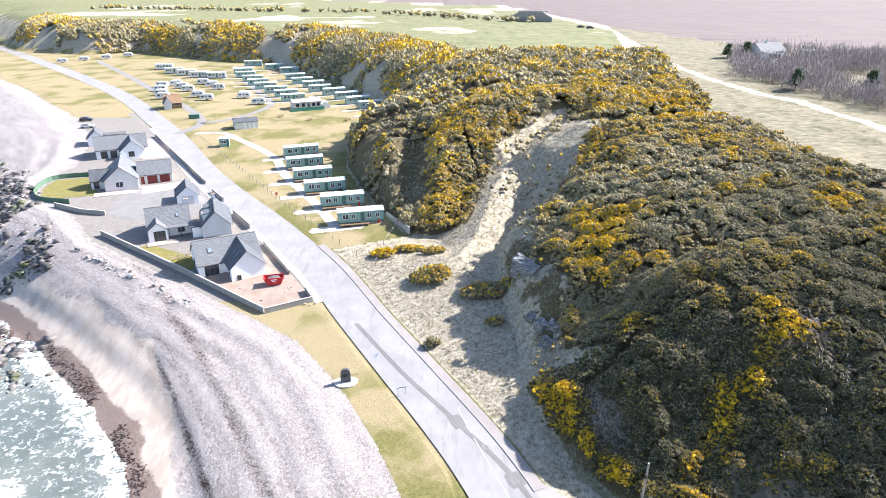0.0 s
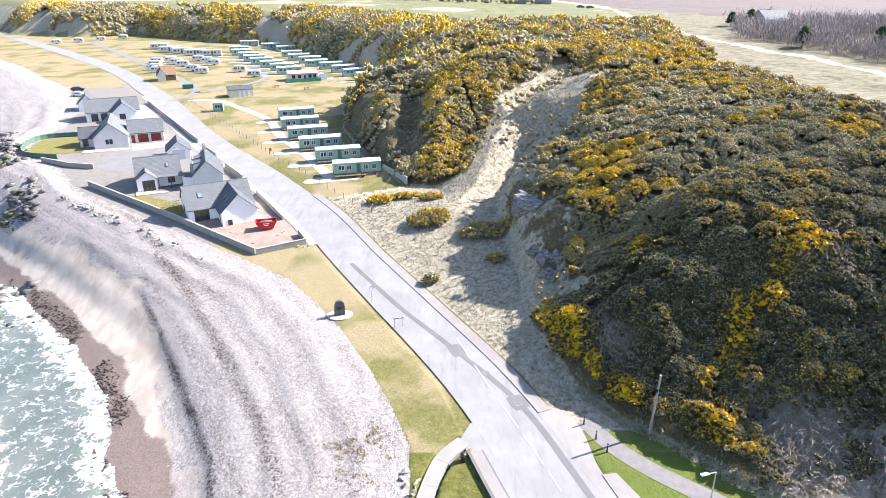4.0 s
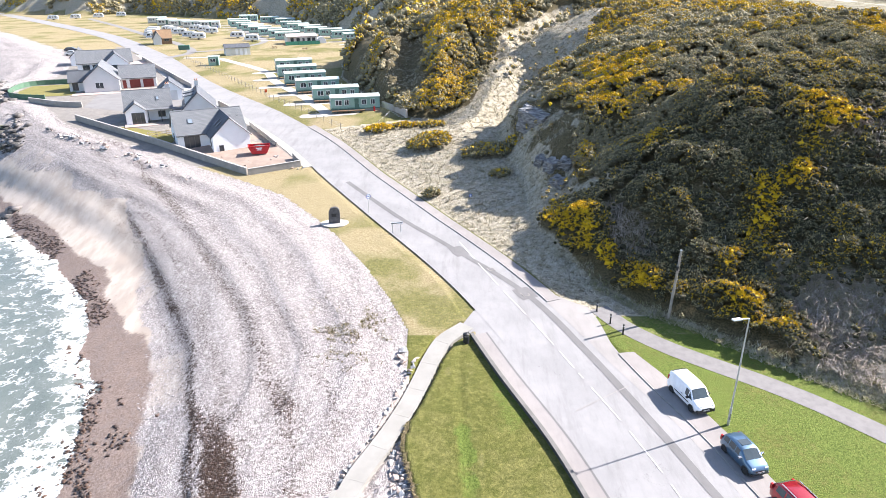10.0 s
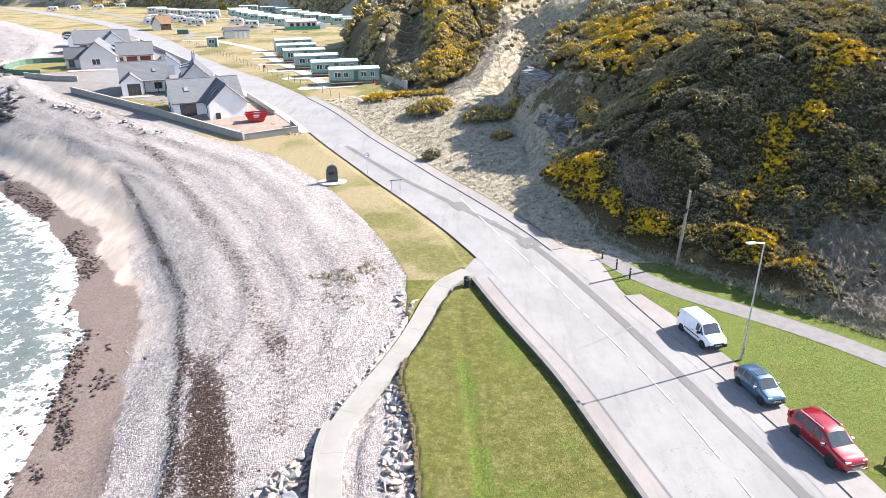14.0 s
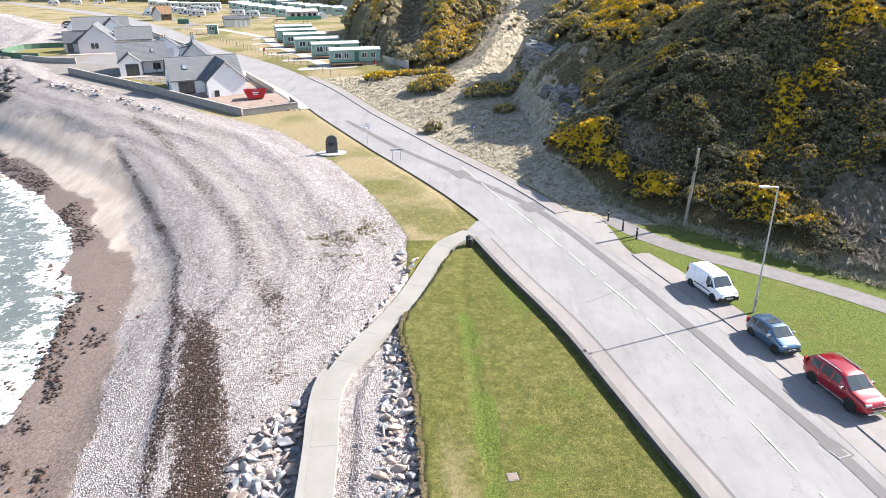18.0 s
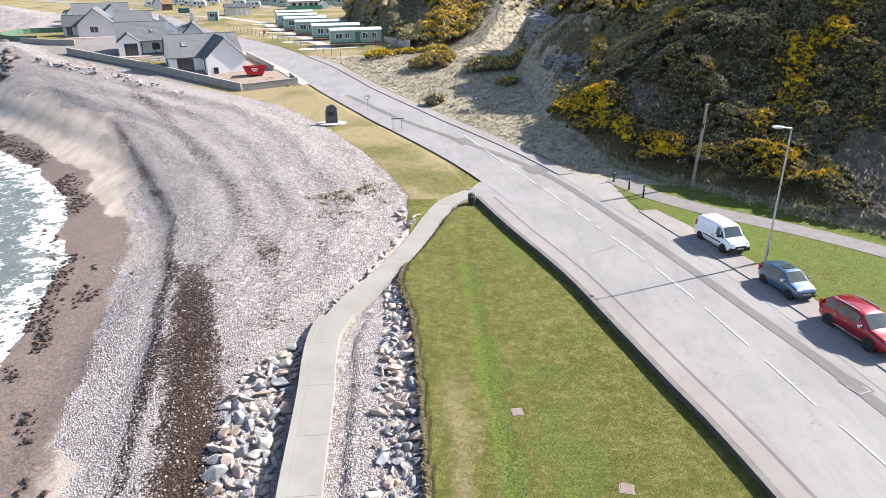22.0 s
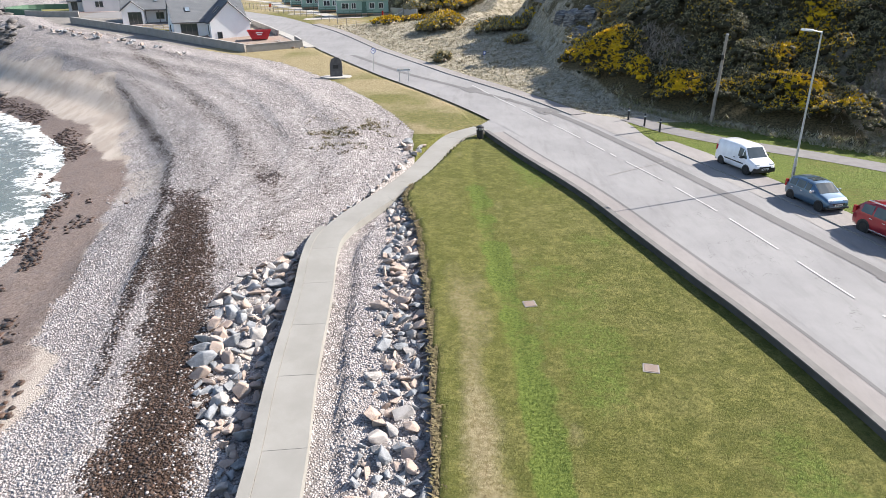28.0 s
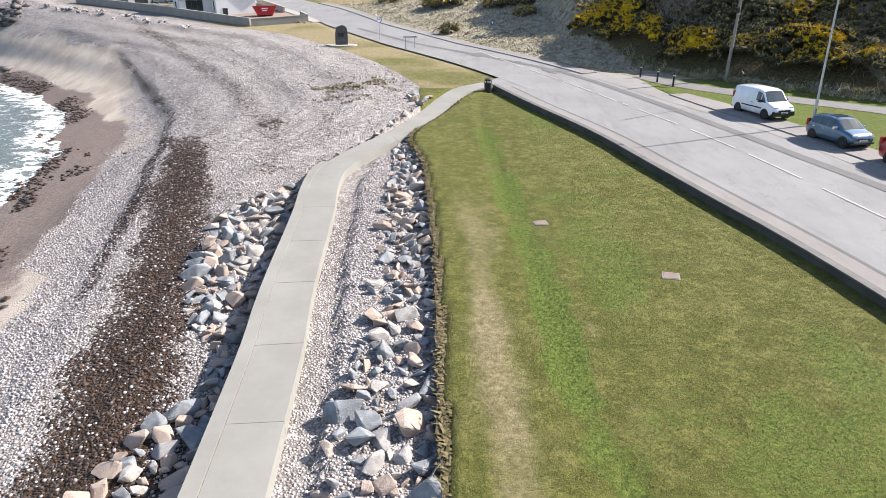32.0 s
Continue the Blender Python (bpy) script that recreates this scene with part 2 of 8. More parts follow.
FOOT = [(80, -60), (66, 0), (48, 24), (36, 37), (29, 44.5), (24, 49.5), (18.5, 55), (14.5, 60), (12.2, 66), (11.2, 72), (11.5, 79), (11.3, 86), (10.3, 94), (9.5, 101), (9.0, 108), (10.0, 116), (11.5, 123), (10.5, 127), (7.5, 126), (5.0, 122.5), (0, 122), (-7.5, 123.5), (-10, 127.5), (-13, 134), (-19, 150), (-26, 169), (-29, 192), (-25, 222), (-20, 244), (-30, 268), (-52, 318), (-78, 350), (-97, 380), (-128, 392), (-172, 420), (-199, 438), (-225, 425), (-268, 440), (-345, 525), (-560, 780), (-900, 1200)]
# the floor of the gully, and the ring round all the ungrown ground in and before it
GULLY = [(3, 109), (6.5, 118), (9.5, 127), (13, 137), (18, 147), (26, 155), (36, 160)]
GULLY_FLOOR = ([104, 112, 118, 127, 137, 147, 155, 162], [7.0, 8.6, 10.4, 14.2, 17.8, 20.5, 23.5, 26.0])
BARE = [(22, 71), (17, 77), (18, 86), (15, 97), (17.7, 108), (24, 124), (29, 132), (37, 151), (30, 160), (22, 157), (14, 147), (10, 139), (7.5, 130), (5.3, 121), (-12, 118), (0, 80), (10, 72), (22, 71)]
GROUND = ([-100, 0, 14.6, 23, 51, 77, 95, 110, 128, 150, 200, 285, 330, 440, 900, 4000], [1.2, 1.7, 2.1, 2.4, 3.65, 4.6, 5.8, 7.4, 8.9, 9.5, 10.8, 12, 12.5, 14, 16, 20])
PLATEAU = ([-100, 40, 60, 75, 107, 141, 178, 270, 1000, 4000], [14, 18, 20, 21.5, 24, 27, 30, 31, 36, 60])
SEA = -1.2


def level(y):
    return np.interp(y, *GROUND)


def road_level(x, y):
    return level(y)


def bump(x, y, cx, cy, rx, ry, turn=0.0):
    c, s = math.cos(radians(turn)), math.sin(radians(turn))
    u, v = (x - cx) * c + (y - cy) * s, -(x - cx) * s + (y - cy) * c
    return np.exp(-(u / rx) ** 2 - (v / ry) ** 2)


def hill(x, y):
    """Height of the dune hill and the raised beach over the level ground, and the depth inside its foot."""
    d = line_distance(x, y, FOOT)
    d = d + 3.0 * (fbm(x, y, 22, 5) - 0.5) + 1.2 * (fbm(x, y, 6, 9) - 0.5)
    scarp = np.where(y > 200, 11.0, 9.5)
    rise = np.where(d > 0, 1 - np.exp(-np.maximum(d, 0) / scarp), 0) * sstep(d, -1.5, 3.5)
    easy = np.interp(d, [0, 3, 6, 10, 14, 19, 27, 40], [0, 0.13, 0.32, 0.56, 0.70, 0.88, 1, 1])
    gentle = np.interp(d, [0, 3, 6, 10, 14, 19, 27, 34], [0, 0.07, 0.17, 0.36, 0.55, 0.76, 0.97, 1])
    side = sstep(x, 23, 29) * sstep(y, 66, 57)
    easy = easy * (1 - side) + gentle * side
    w = sstep(y, 75, 86)
    rise = rise * w + easy * (1 - w)
    spur = sstep(y, 112, 120) * sstep(x, -13, -6) * sstep(y, 190, 160)
    rise = rise * (1 - spur) + gentle * spur
    top = np.interp(y, *PLATEAU) - level(y)
    h = top * rise
    side_of = np.abs(line_distance(x, y, GULLY)) + 1.5 * (fbm(x, y, 5, 25) - 0.5)
    floor = np.interp(y, *GULLY_FLOOR) - level(y)
    near = sstep(y, 104, 112) * sstep(y, 176, 164)
    h = np.where(near > 0, h + near * (np.minimum(h, floor + 0.62 * side_of) - h), h)
    h = np.maximum(h, near * (floor - 0.4 * side_of))
    h = h - 2.6 * bump(x, y, 19.5, 78.5, 9, 3.6, 15) * sstep(d, 0, 5)    # fold beside the rock face
    h = h - 2.4 * bump(x, y, 35, 84, 16, 3.5, 12)                        # fold behind the near spur
    h = h + 0.8 * bump(x, y, 14.2, 66, 3.2, 5.5, 20)                     # mound by the road
    h = h - 2.4 * bump(x, y, 22.5, 72.0, 6, 4, 20)
    h = h + 0.9 * bump(x, y, 28, 75.0, 11, 2.2, 26)                      # crest of the near spur
    h = h + 2.6 * bump(x, y, 56, 98, 24, 26)                             # highest part of the hill
    h = h - 6.5 * bump(x, y, -2, 182, 30, 14, 8) * sstep(d, 2, 12)       # dune hollow
    h = h - 6.5 * bump(x, y, -16, 222, 26, 18, -20) * sstep(d, 2, 12)
    crag = sstep(x, 24, 16) * sstep(y, 74, 80) * sstep(y, 134, 124) + sstep(x, -4, -9) * sstep(y, 128, 136) * sstep(y, 215, 190)
    return h + np.where(d > 0, 1, 0) * sstep(d, 0, 6) * (1.4 * (fbm(x, y, 9, 21) - 0.5) + 2.0 * crag * (fbm(x, y, 3.0, 23) - 0.5)), d


def bare_ground(x, y):
    """1 on the ungrown ground of the gully, the cliff and the bank, else 0."""
    inside = np.zeros(np.shape(x), bool)
    for (ax, ay), (bx, by) in zip(BARE, BARE[1:]):
        if ay != by:
            inside ^= ((y < ay) != (y < by)) & (x < ax + (y - ay) * (bx - ax) / (by - ay))
    d = np.abs(line_distance(x, y, BARE)) * np.where(inside, 1, -1)
    return sstep(d + 3.0 * (fbm(x, y, 6, 27) - 0.5) + 1.6 * (fbm(x, y, 1.8, 29) - 0.5), -0.8, 0.8)


def beach(x, y):
    """The share of the way up the beach, 0 at the sea and 1 at the turf, and the height there."""
    ds, dt = line_distance(x, y, SHORE), line_distance(x, y, TOP)
    u = np.clip(ds / np.maximum(ds - dt, 0.01), -1, 1)
    u = np.where(dt >= 0, 1.0, np.where(ds <= 0, 0.0, u))
    return u, ds, dt


BEACH_TOP = ([-60, 0, 15, 28, 34, 42, 60, 4000], [-1.2, -1.6, -1.4, -1.1, -0.6, -0.1, 0.0, 0.0])
BERMS = ((0.52, 0.035), (0.66, 0.03), (0.80, 0.02))
BERM = [(-9.6, 5), (-12.4, 18), (-14.6, 26.7), (-15.7, 30.9), (-18.1, 38.5), (-19.4, 42), (-23.4, 52.7), (-33.9, 70.2), (-44.2, 86.2), (-60, 101)]
SAND = [(-12, -10), (-13.5, 8), (-16.5, 22), (-19.0, 28), (-21, 35), (-25.6, 44.5), (-30.3, 57), (-36.5, 72), (-46, 88), (-60, 99), (-90, 118)]


def ground_height(x, y, known=None):
    """Height of the bare ground."""
    x, y = np.asarray(x, float), np.asarray(y, float)
    base = level(y)
    (h, d), (u, ds, dt), r = known or (hill(x, y), beach(x, y), line_distance(x, y, ROAD_AXIS))
    z = base + h
    # dry bank between the road and the hill's foot
    z = z + 0.16 * np.clip(r - 5.5, 0, 14) * (1 - sstep(d, 0, 14)) * sstep(y, 58, 68) * (1 - sstep(y, 108, 118))
    wig = u + 0.05 * (fbm(x, y, 14, 31) - 0.5)
    f = np.interp(wig, [0, 0.1, 0.25, 0.34, 0.46, 0.64, 0.84, 1], [0, 0.13, 0.32, 0.52, 0.70, 0.89, 1.02, 1.0])
    for u0, hh in BERMS:
        f = f + hh * (sstep(wig, u0 - 0.012, u0 + 0.012) - sstep(wig, u0 - 0.01, u0 + 0.13))
    top = base + np.interp(y, *BEACH_TOP)
    zb = SEA + (top - SEA) * f + 0.12 * (fbm(x, y, 2.5, 41) - 0.5)
    db = line_distance(x, y, BERM)
    zb = zb + 0.24 * sstep(db, -1.4, 0.2) * sstep(db, 9, 1)
    z = np.where(dt < 0, zb, z)
    z = np.where(ds < 0, SEA + 0.07 * ds - 0.1, z)
    # lower strip of shingle between the path and the turf
    return z
TURF = [(2.3, 49.2), (0.2, 46.5), (-1.4, 41.7), (-2.5, 38.6), (-2.7, 36), (-1.7, 31.6), (-1.0, 25.3), (-0.5, 19), (-0.2, 13), (0.2, 5), (1.5, -30)]
PATH = smooth_line([(2.2, 51.6), (0.6, 50.0), (-0.6, 47.6), (-1.9, 43.2), (-3.1, 39.5), (-4.75, 35.5), (-5.9, 32.8), (-6.33, 30), (-5.82, 25), (-5.3, 19), (-4.83, 15.3), (-4.33, 10), (-4.2, 8.5), (-3.6, 2), (-2.0, -20)], 0.8)
KELP = [(-18.6, 43), (-16.4, 37), (-14.1, 31), (-12.2, 26), (-11.2, 22.5), (-10.2, 19), (-9.2, 15.5), (-8.4, 13), (-7.6, 9), (-6.6, 0), (-5, -20)]
WRACK = [(-72, 121), (-63.5, 114), (-51.8, 104.3), (-42.2, 92.2), (-32.9, 77.9), (-25.6, 65.6), (-19.9, 56.2), (-14.4, 45.8), (-11.3, 38.3), (-9.6, 32)]
LOOSE = [(200, 60), (110, 92), (77, 105), (68, 114), (69, 127), (64, 144), (61, 152), (66, 159), (67, 188), (79, 236), (90, 330)]
FIELD = [(400, 60), (240, 150), (161, 244), (128, 296), (103, 391), (66, 695), (-140, 900)]
TRACK = [(84, 320), (77, 229), (79, 179), (89, 161), (96, 138), (120, 100)]


def wall_of_path(x, y):
    """Inside the strip of shingle between path and turf."""
    return (line_distance(x, y, TURF) > 0) & (line_distance(x, y, PATH) < 0) & (y < 38.4)


def surface(x, y):
    """Height and covers of the ground: everything by the plan."""
    x, y = np.asarray(x, float), np.asarray(y, float)
    (h, d), (u, ds, dt), r = hill(x, y), beach(x, y), line_distance(x, y, ROAD_AXIS)
    z = ground_height(x, y, ((h, d), (u, ds, dt), r))
    rough = fbm(x, y, 5, 61)
    m = {}
    # shingle strip by the path
    dp, dg = line_distance(x, y, PATH[::3] + [PATH[-1]]), line_distance(x, y, TURF)
    strip = (dg > 0) & (dp < 0) & (y < 38.6)
    z = np.where(strip, level(y) - 0.55 + 0.22 * (fbm(x, y, 1.2, 71) - 0.5), z)
    # ditch in the lawn
    lawn = (dg < 0) & (r < -4) & (y < 50)
    ditch = np.abs(x - np.interp(y, [5, 10, 13, 16.5, 21, 26, 34, 42], [4.1, 3.45, 3.1, 2.75, 2.5, 2.2, 1.65, 1.3]) + 0.5 * (fbm(x, y, 4, 73) - 0.5))
    z = np.where(lawn, z - 0.06 * np.exp(-((ditch - 0.1) / 0.3) ** 2) - 0.10 * sstep(r, -5.2, -6.2) + 0.05 * (fbm(x, y, 1.5, 75) - 0.5), z)
    # bed of the path and of the road
    z = np.where((np.abs(dp) < np.where(y < 33, 1.6, 0.95)) & (y < 52), np.minimum(z, level(y) - 0.75), z)
    edge = np.interp(y, [0, 47, 54, 60, 4000], [4.9, 5.2, 5.0, 4.2, 4.0])
    z = np.where(np.abs(r) < edge, level(y) - 0.12, z)
    shingle = np.where(dt < 0, 1.0, 0.0)
    wig = u + 0.05 * (fbm(x, y, 14, 31) - 0.5)
    dsand, db = line_distance(x, y, SAND), line_distance(x, y, BERM)
    m["pebble"] = np.where(strip, 1.0, shingle)
    m["sand"] = shingle * np.maximum(sstep(dsand + 3.0 * (rough - 0.5) + 1.2 * (fbm(x, y, 1.6, 85) - 0.5), 0.7, -0.9), 0.5 * sstep(db, 0.2, -1.0) * sstep(fbm(x, y, 6, 87), 0.4, 0.6) * sstep(y, 36, 46))
    m["sand"] = np.where(y > 120, m["sand"] * 0.3, m["sand"])
    dk = np.abs(line_distance(x, y, KELP))
    m["kelp_and_shade"] = np.clip(np.where(strip | (dt > 0), 0, 0.95 * sstep(dk + 2.0 * (rough - 0.5) + 1.0 * (fbm(x, y, 1.1, 83) - 0.5), np.interp(y, [0, 13, 16, 26, 33, 42], [3.3, 3.0, 2.7, 2.2, 2.0, 1.6]), 0.2)), 0, 1) * sstep(y, 47, 34)
    # wrack lines along the shingle, the first at the top of the steep bank, its shade painted in too
    m["kelp_and_shade"] = np.maximum(m["kelp_and_shade"], shingle * (0.3 + 0.6 * fbm(x, y, 4, 88)) * sstep(np.abs(db + 0.45 + 1.1 * (rough - 0.5)), 0.95, 0.1) * sstep(y, 96, 80) * sstep(y, 14, 22))
    dwr = line_distance(x, y, WRACK) + 2.6 * (fbm(x, y, 9, 81) - 0.5)
    torn = (0.65 + 0.6 * fbm(x, y, 7, 84)) * sstep(y, 125, 112) * shingle
    for off, wide, dark in ((0.0, 2.2, 0.54), (3.4, 1.6, 0.42), (-3.0, 1.3, 0.38), (6.4, 1.4, 0.34)):
        m["kelp_and_shade"] = np.maximum(m["kelp_and_shade"], dark * sstep(np.abs(dwr - off), wide, 0.0) * torn)
    m["wet"] = shingle * sstep(np.maximum(ds, 0) + 3.0 * (rough - 0.5) + 2.0 * (fbm(x, y, 11, 86) - 0.5), np.interp(y, [20, 40, 60, 80], [8.5, 7.2, 6.0, 4.0]), np.interp(y, [20, 40, 60, 80], [5.0, 4.0, 3.0, 1.5]))
    level_land = (dt >= 0) & (d <= 0)
    m["grass"] = np.where(level_land & ~strip, 1.0, 0.0)
    bank = (r > 3.5) & (y > 53) & (y < 119 + 0.4 * (x + 15))
    m["dry"] = np.where(bank & (d < 40) & level_land, sstep(r, 4.4, 6.0), 0.0)
    plot = level_land & (r < -4) & (y > 97.5) & (y < 232) & (x > -131)
    m["gravel"] = np.where(plot, 1.0, 0.0)
    m["gravel"] = np.where((r < -3.8) & (r > -6.2) & (y > 101) & (y < 240) & level_land, 1.0, m["gravel"])
    m["worn"] = np.clip(np.where(level_land & ~plot & ~bank, np.where((y > 50), 0.42 + 0.75 * sstep(fbm(x, y, 7, 91), 0.3, 0.7), 0.22 * sstep(fbm(x, y, 5, 91), 0.5, 0.8)), 0) + 1.2 * bump(x, y, -16.5, 84, 7, 5, -50) + np.where(lawn, 0.62 * sstep(np.abs(dg + 1.35) + 0.7 * (fbm(x, y, 1.6, 93) - 0.5), 0.95, 0.1) * sstep(y, 34, 18) + 0.28 * sstep(np.abs(ditch - 0.95), 0.5, 0.1) * sstep(fbm(x, y, 1.5, 94), 0.5, 0.68), 0), 0, 1)
    m["lush"] = np.where(lawn, np.clip(0.9 * sstep(ditch + 0.8 * (fbm(x, y, 0.9, 97) - 0.5), 0.85, 0.15) * (0.45 + 0.8 * sstep(fbm(x, y, 2.2, 98), 0.35, 0.6)) * sstep(y, 42, 34) + 0.45 * sstep(fbm(x, y, 5, 95), 0.5, 0.75) * sstep(dg, -2.5, -5), 0, 1), np.where(level_land & (r > 4) & (y < 56), 0.30 + 0.45 * fbm(x, y, 3, 96), 0))
    dl = line_distance(x, y, LOOSE)
    df = line_distance(x, y, FIELD)
    m["field"] = np.where((d > 5) & (df > 0), 1.0, 0.0)
    # close-cut turf of the links on the raised ground
    m["rough"] = np.where((d > 6) & (dl > 0) & (df < 0), 1.0, 0.0)
    m["links"] = np.where((d > 14) & (y > 255) & (df < -12) & (x < 0.2 * (y - 255) + 70), sstep(fbm(x, y, 60, 99), 0.25, 0.45), 0.0)
    m["moor"] = np.where((d > -1) & (dl < 0) & (y < 250), sstep(d, -0.8, 1.5), 0.0) * (1 - 0.9 * bare_ground(x, y))
    # dark earth on the cliff
    m["moor"] = np.maximum(m["moor"], 0.75 * bare_ground(x, y) * sstep(d, 0.5, 3) * sstep(d, 13, 8) * sstep(y, 76, 80) * sstep(y, 112, 100) * sstep(fbm(x, y, 3.2, 28), 0.38, 0.56))
    m["moor"] = m["moor"] * (1 - sstep(x, 28.5, 30.5) * sstep(d, 12, 8) * (y < 60))
    m["shore_u"] = wig
    dtk = np.abs(line_distance(x, y, TRACK))
    m["track"] = np.where(d > 10, sstep(dtk, 2.2, 1.4), 0.0)
    return z, m


def axis_steps(*spans):
    out = []
    for a, b, s in spans:
        n = max(1, int(round((b - a) / s)))
        out += [a + (b - a) * i / n for i in range(n)]
    return np.array(out + [spans[-1][1]])


GX = axis_steps((-3000, -600, 120), (-600, -260, 14), (-260, -120, 2.6), (-120, -46, 0.9), (-46, -16, 0.42), (-16, 24, 0.22), (24, 48, 0.45), (48, 110, 1.1), (110, 300, 7), (300, 3000, 90))
GY = axis_steps((-300, -20, 14), (-20, 8, 1.4), (8, 58, 0.24), (58, 100, 0.42), (100, 200, 0.9), (200, 330, 1.8), (330, 620, 5), (620, 4000, 70))


def build_ground(material):
    X, Y = np.meshgrid(GX, GY)
    z, m = surface(X, Y)
    n, k = X.shape
    v = np.stack([X, Y, z], -1).reshape(-1, 3)
    i = np.arange(n * k).reshape(n, k)
    f = np.stack([i[:-1, :-1], i[:-1, 1:], i[1:, 1:], i[1:, :-1]], -1).reshape(-1, 4)
    me = big_mesh("ground", v, f, material, smooth=True)
    for name, values in m.items():
        put_attr(me, name, values)
    return tagged(new("ground", me), "coastal ground of shingle beach, turf, dry bank and dune hill", "ground", kind="structure")


def ground_material():
    m = Nodes("coastal ground", 0.95, spec=0.2)
    big, mid, fine, tiny = m.noise(0.18, 4), m.noise(1.1, 5), m.noise(6.0, 5), m.noise(34.0, 4)
    wob = m.math("MULTIPLY", m.math("SUBTRACT", m.noise(2.6, 6, 0.7), 0.5), 0.55)

    def over(c, name, colour, w=1.0, lo=0.35, hi=0.65):
        return m.mix(m.ramp(m.math("ADD", m.attr(name), m.math("MULTIPLY", wob, w)), lo, hi), c, colour)
    # long pale grass
    blades = m.noise(9.0, 6, 0.75, stretch=(1, 0.45, 1, 30))
    dry = m.mix(m.ramp(blades, 0.3, 0.72), (0.25, 0.22, 0.155), (0.56, 0.505, 0.41))
    dry = m.mix(m.ramp(mid, 0.42, 0.68, 0, 0.5), dry, (0.17, 0.15, 0.07))
    dry = m.mix(m.ramp(m.noise(1.7, 6, 0.8), 0.47, 0.62, 0, 0.7), dry, (0.075, 0.06, 0.032))
    moor = m.mix(m.ramp(fine, 0.3, 0.7), (0.05, 0.042, 0.022), (0.16, 0.13, 0.07))
    c = over(dry, "moor", moor)
    links = m.mix(m.ramp(big, 0.35, 0.7), (0.125, 0.142, 0.065), (0.20, 0.19, 0.105))
    tuft = m.noise(0.9, 6, 0.75, stretch=(0.5, 1, 1, 35))
    c = over(c, "rough", m.mix(m.ramp(tuft, 0.32, 0.7), m.mix(m.ramp(big, 0.4, 0.6), (0.085, 0.085, 0.045), (0.125, 0.105, 0.065)), (0.25, 0.225, 0.155)))
    c = over(c, "links", m.mix(0.25, links, m.mix(fine, (0.09, 0.10, 0.04), (0.25, 0.23, 0.13))))
    rows = m.noise(0.5, 3, 0.5, stretch=(0.04, 1.2, 1, 25))
    c = over(c, "field", m.mix(m.ramp(rows, 0.3, 0.7), (0.125, 0.10, 0.095), (0.17, 0.14, 0.13)))
    c = over(c, "track", m.mix(mid, (0.27, 0.24, 0.19), (0.34, 0.31, 0.25)))
    # mown turf
    turf = m.mix(m.ramp(mid, 0.35, 0.68), (0.080, 0.088, 0.015), (0.148, 0.140, 0.036))
    turf = m.mix(m.ramp(m.noise(0.55, 5, 0.6), 0.45, 0.65, 0.0, 0.6), turf, (0.185, 0.163, 0.062))
    turf = m.mix(m.ramp(m.noise(3.4, 6, 0.9), 0.47, 0.56, 0.0, 0.7), turf, (0.052, 0.062, 0.012))
    turf = m.mix(m.ramp(m.noise(13, 6, 0.85), 0.36, 0.66, 0.0, 0.85), turf, m.mix(m.ramp(tiny, 0.35, 0.65), (0.045, 0.055, 0.010), (0.20, 0.19, 0.055)))
    tuft2 = m.noise(2.2, 6, 0.85)
    turf = m.mix(m.ramp(tuft2, 0.50, 0.62, 0.0, 0.5), turf, (0.225, 0.205, 0.062))
    turf = m.mix(m.ramp(m.noise(7.0, 6, 0.9), 0.52, 0.60, 0.0, 0.6), turf, (0.045, 0.056, 0.011))
    turf = over(turf, "worn", m.mix(m.ramp(fine, 0.3, 0.75), (0.19, 0.15, 0.075), (0.345, 0.29, 0.175)), 1.0, 0.2, 1.0)
    turf = over(turf, "lush", m.mix(m.ramp(m.noise(9, 6, 0.8), 0.35, 0.7), (0.05, 0.080, 0.012), (0.165, 0.20, 0.042)), 2.0, 0.15, 0.65)
    c = over(c, "grass", turf, 0.6)
    c = over(c, "dry", dry)
    gravel = m.mix(m.ramp(mid, 0.3, 0.7), (0.17, 0.157, 0.142), (0.235, 0.217, 0.197))
    gravel = m.mix(0.35, gravel, m.mix(fine, (0.11, 0.095, 0.08), (0.30, 0.28, 0.255)))
    c = over(c, "gravel", gravel, 0.3)
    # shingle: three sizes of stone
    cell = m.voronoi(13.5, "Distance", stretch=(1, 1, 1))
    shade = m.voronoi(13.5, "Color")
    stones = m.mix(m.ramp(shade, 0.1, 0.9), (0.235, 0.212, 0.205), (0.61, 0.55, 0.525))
    # gaps between the stones darkened, painting the shade that lies in them
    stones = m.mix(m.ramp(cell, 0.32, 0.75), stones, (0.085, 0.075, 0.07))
    uv = m.tree.nodes.new("ShaderNodeCombineXYZ")
    sep0 = m.tree.nodes.new("ShaderNodeSeparateXYZ")
    m.link(m.geo.outputs["Position"], sep0.inputs[0])
    m.link(m.math("MULTIPLY", m.attr("shore_u"), 20.0), uv.inputs[0])
    m.link(m.math("MULTIPLY", sep0.outputs["Y"], 0.10), uv.inputs[1])
    streak = m.noise(1.0, 6, 0.62, at=uv.outputs[0])
    fine_streak = m.noise(3.4, 6, 0.7, at=uv.outputs[0])
    stones = m.mix(m.ramp(streak, 0.36, 0.62, 0.0, 0.45), stones, m.mix(shade, (0.35, 0.318, 0.30), (0.52, 0.477, 0.45)))
    grain = m.noise(5.0, 6, 0.9)
    stones = m.mix(m.math("MULTIPLY", m.ramp(fine_streak, 0.54, 0.66), m.ramp(grain, 0.50, 0.56, 0.0, 0.7)), stones, (0.10, 0.08, 0.07))
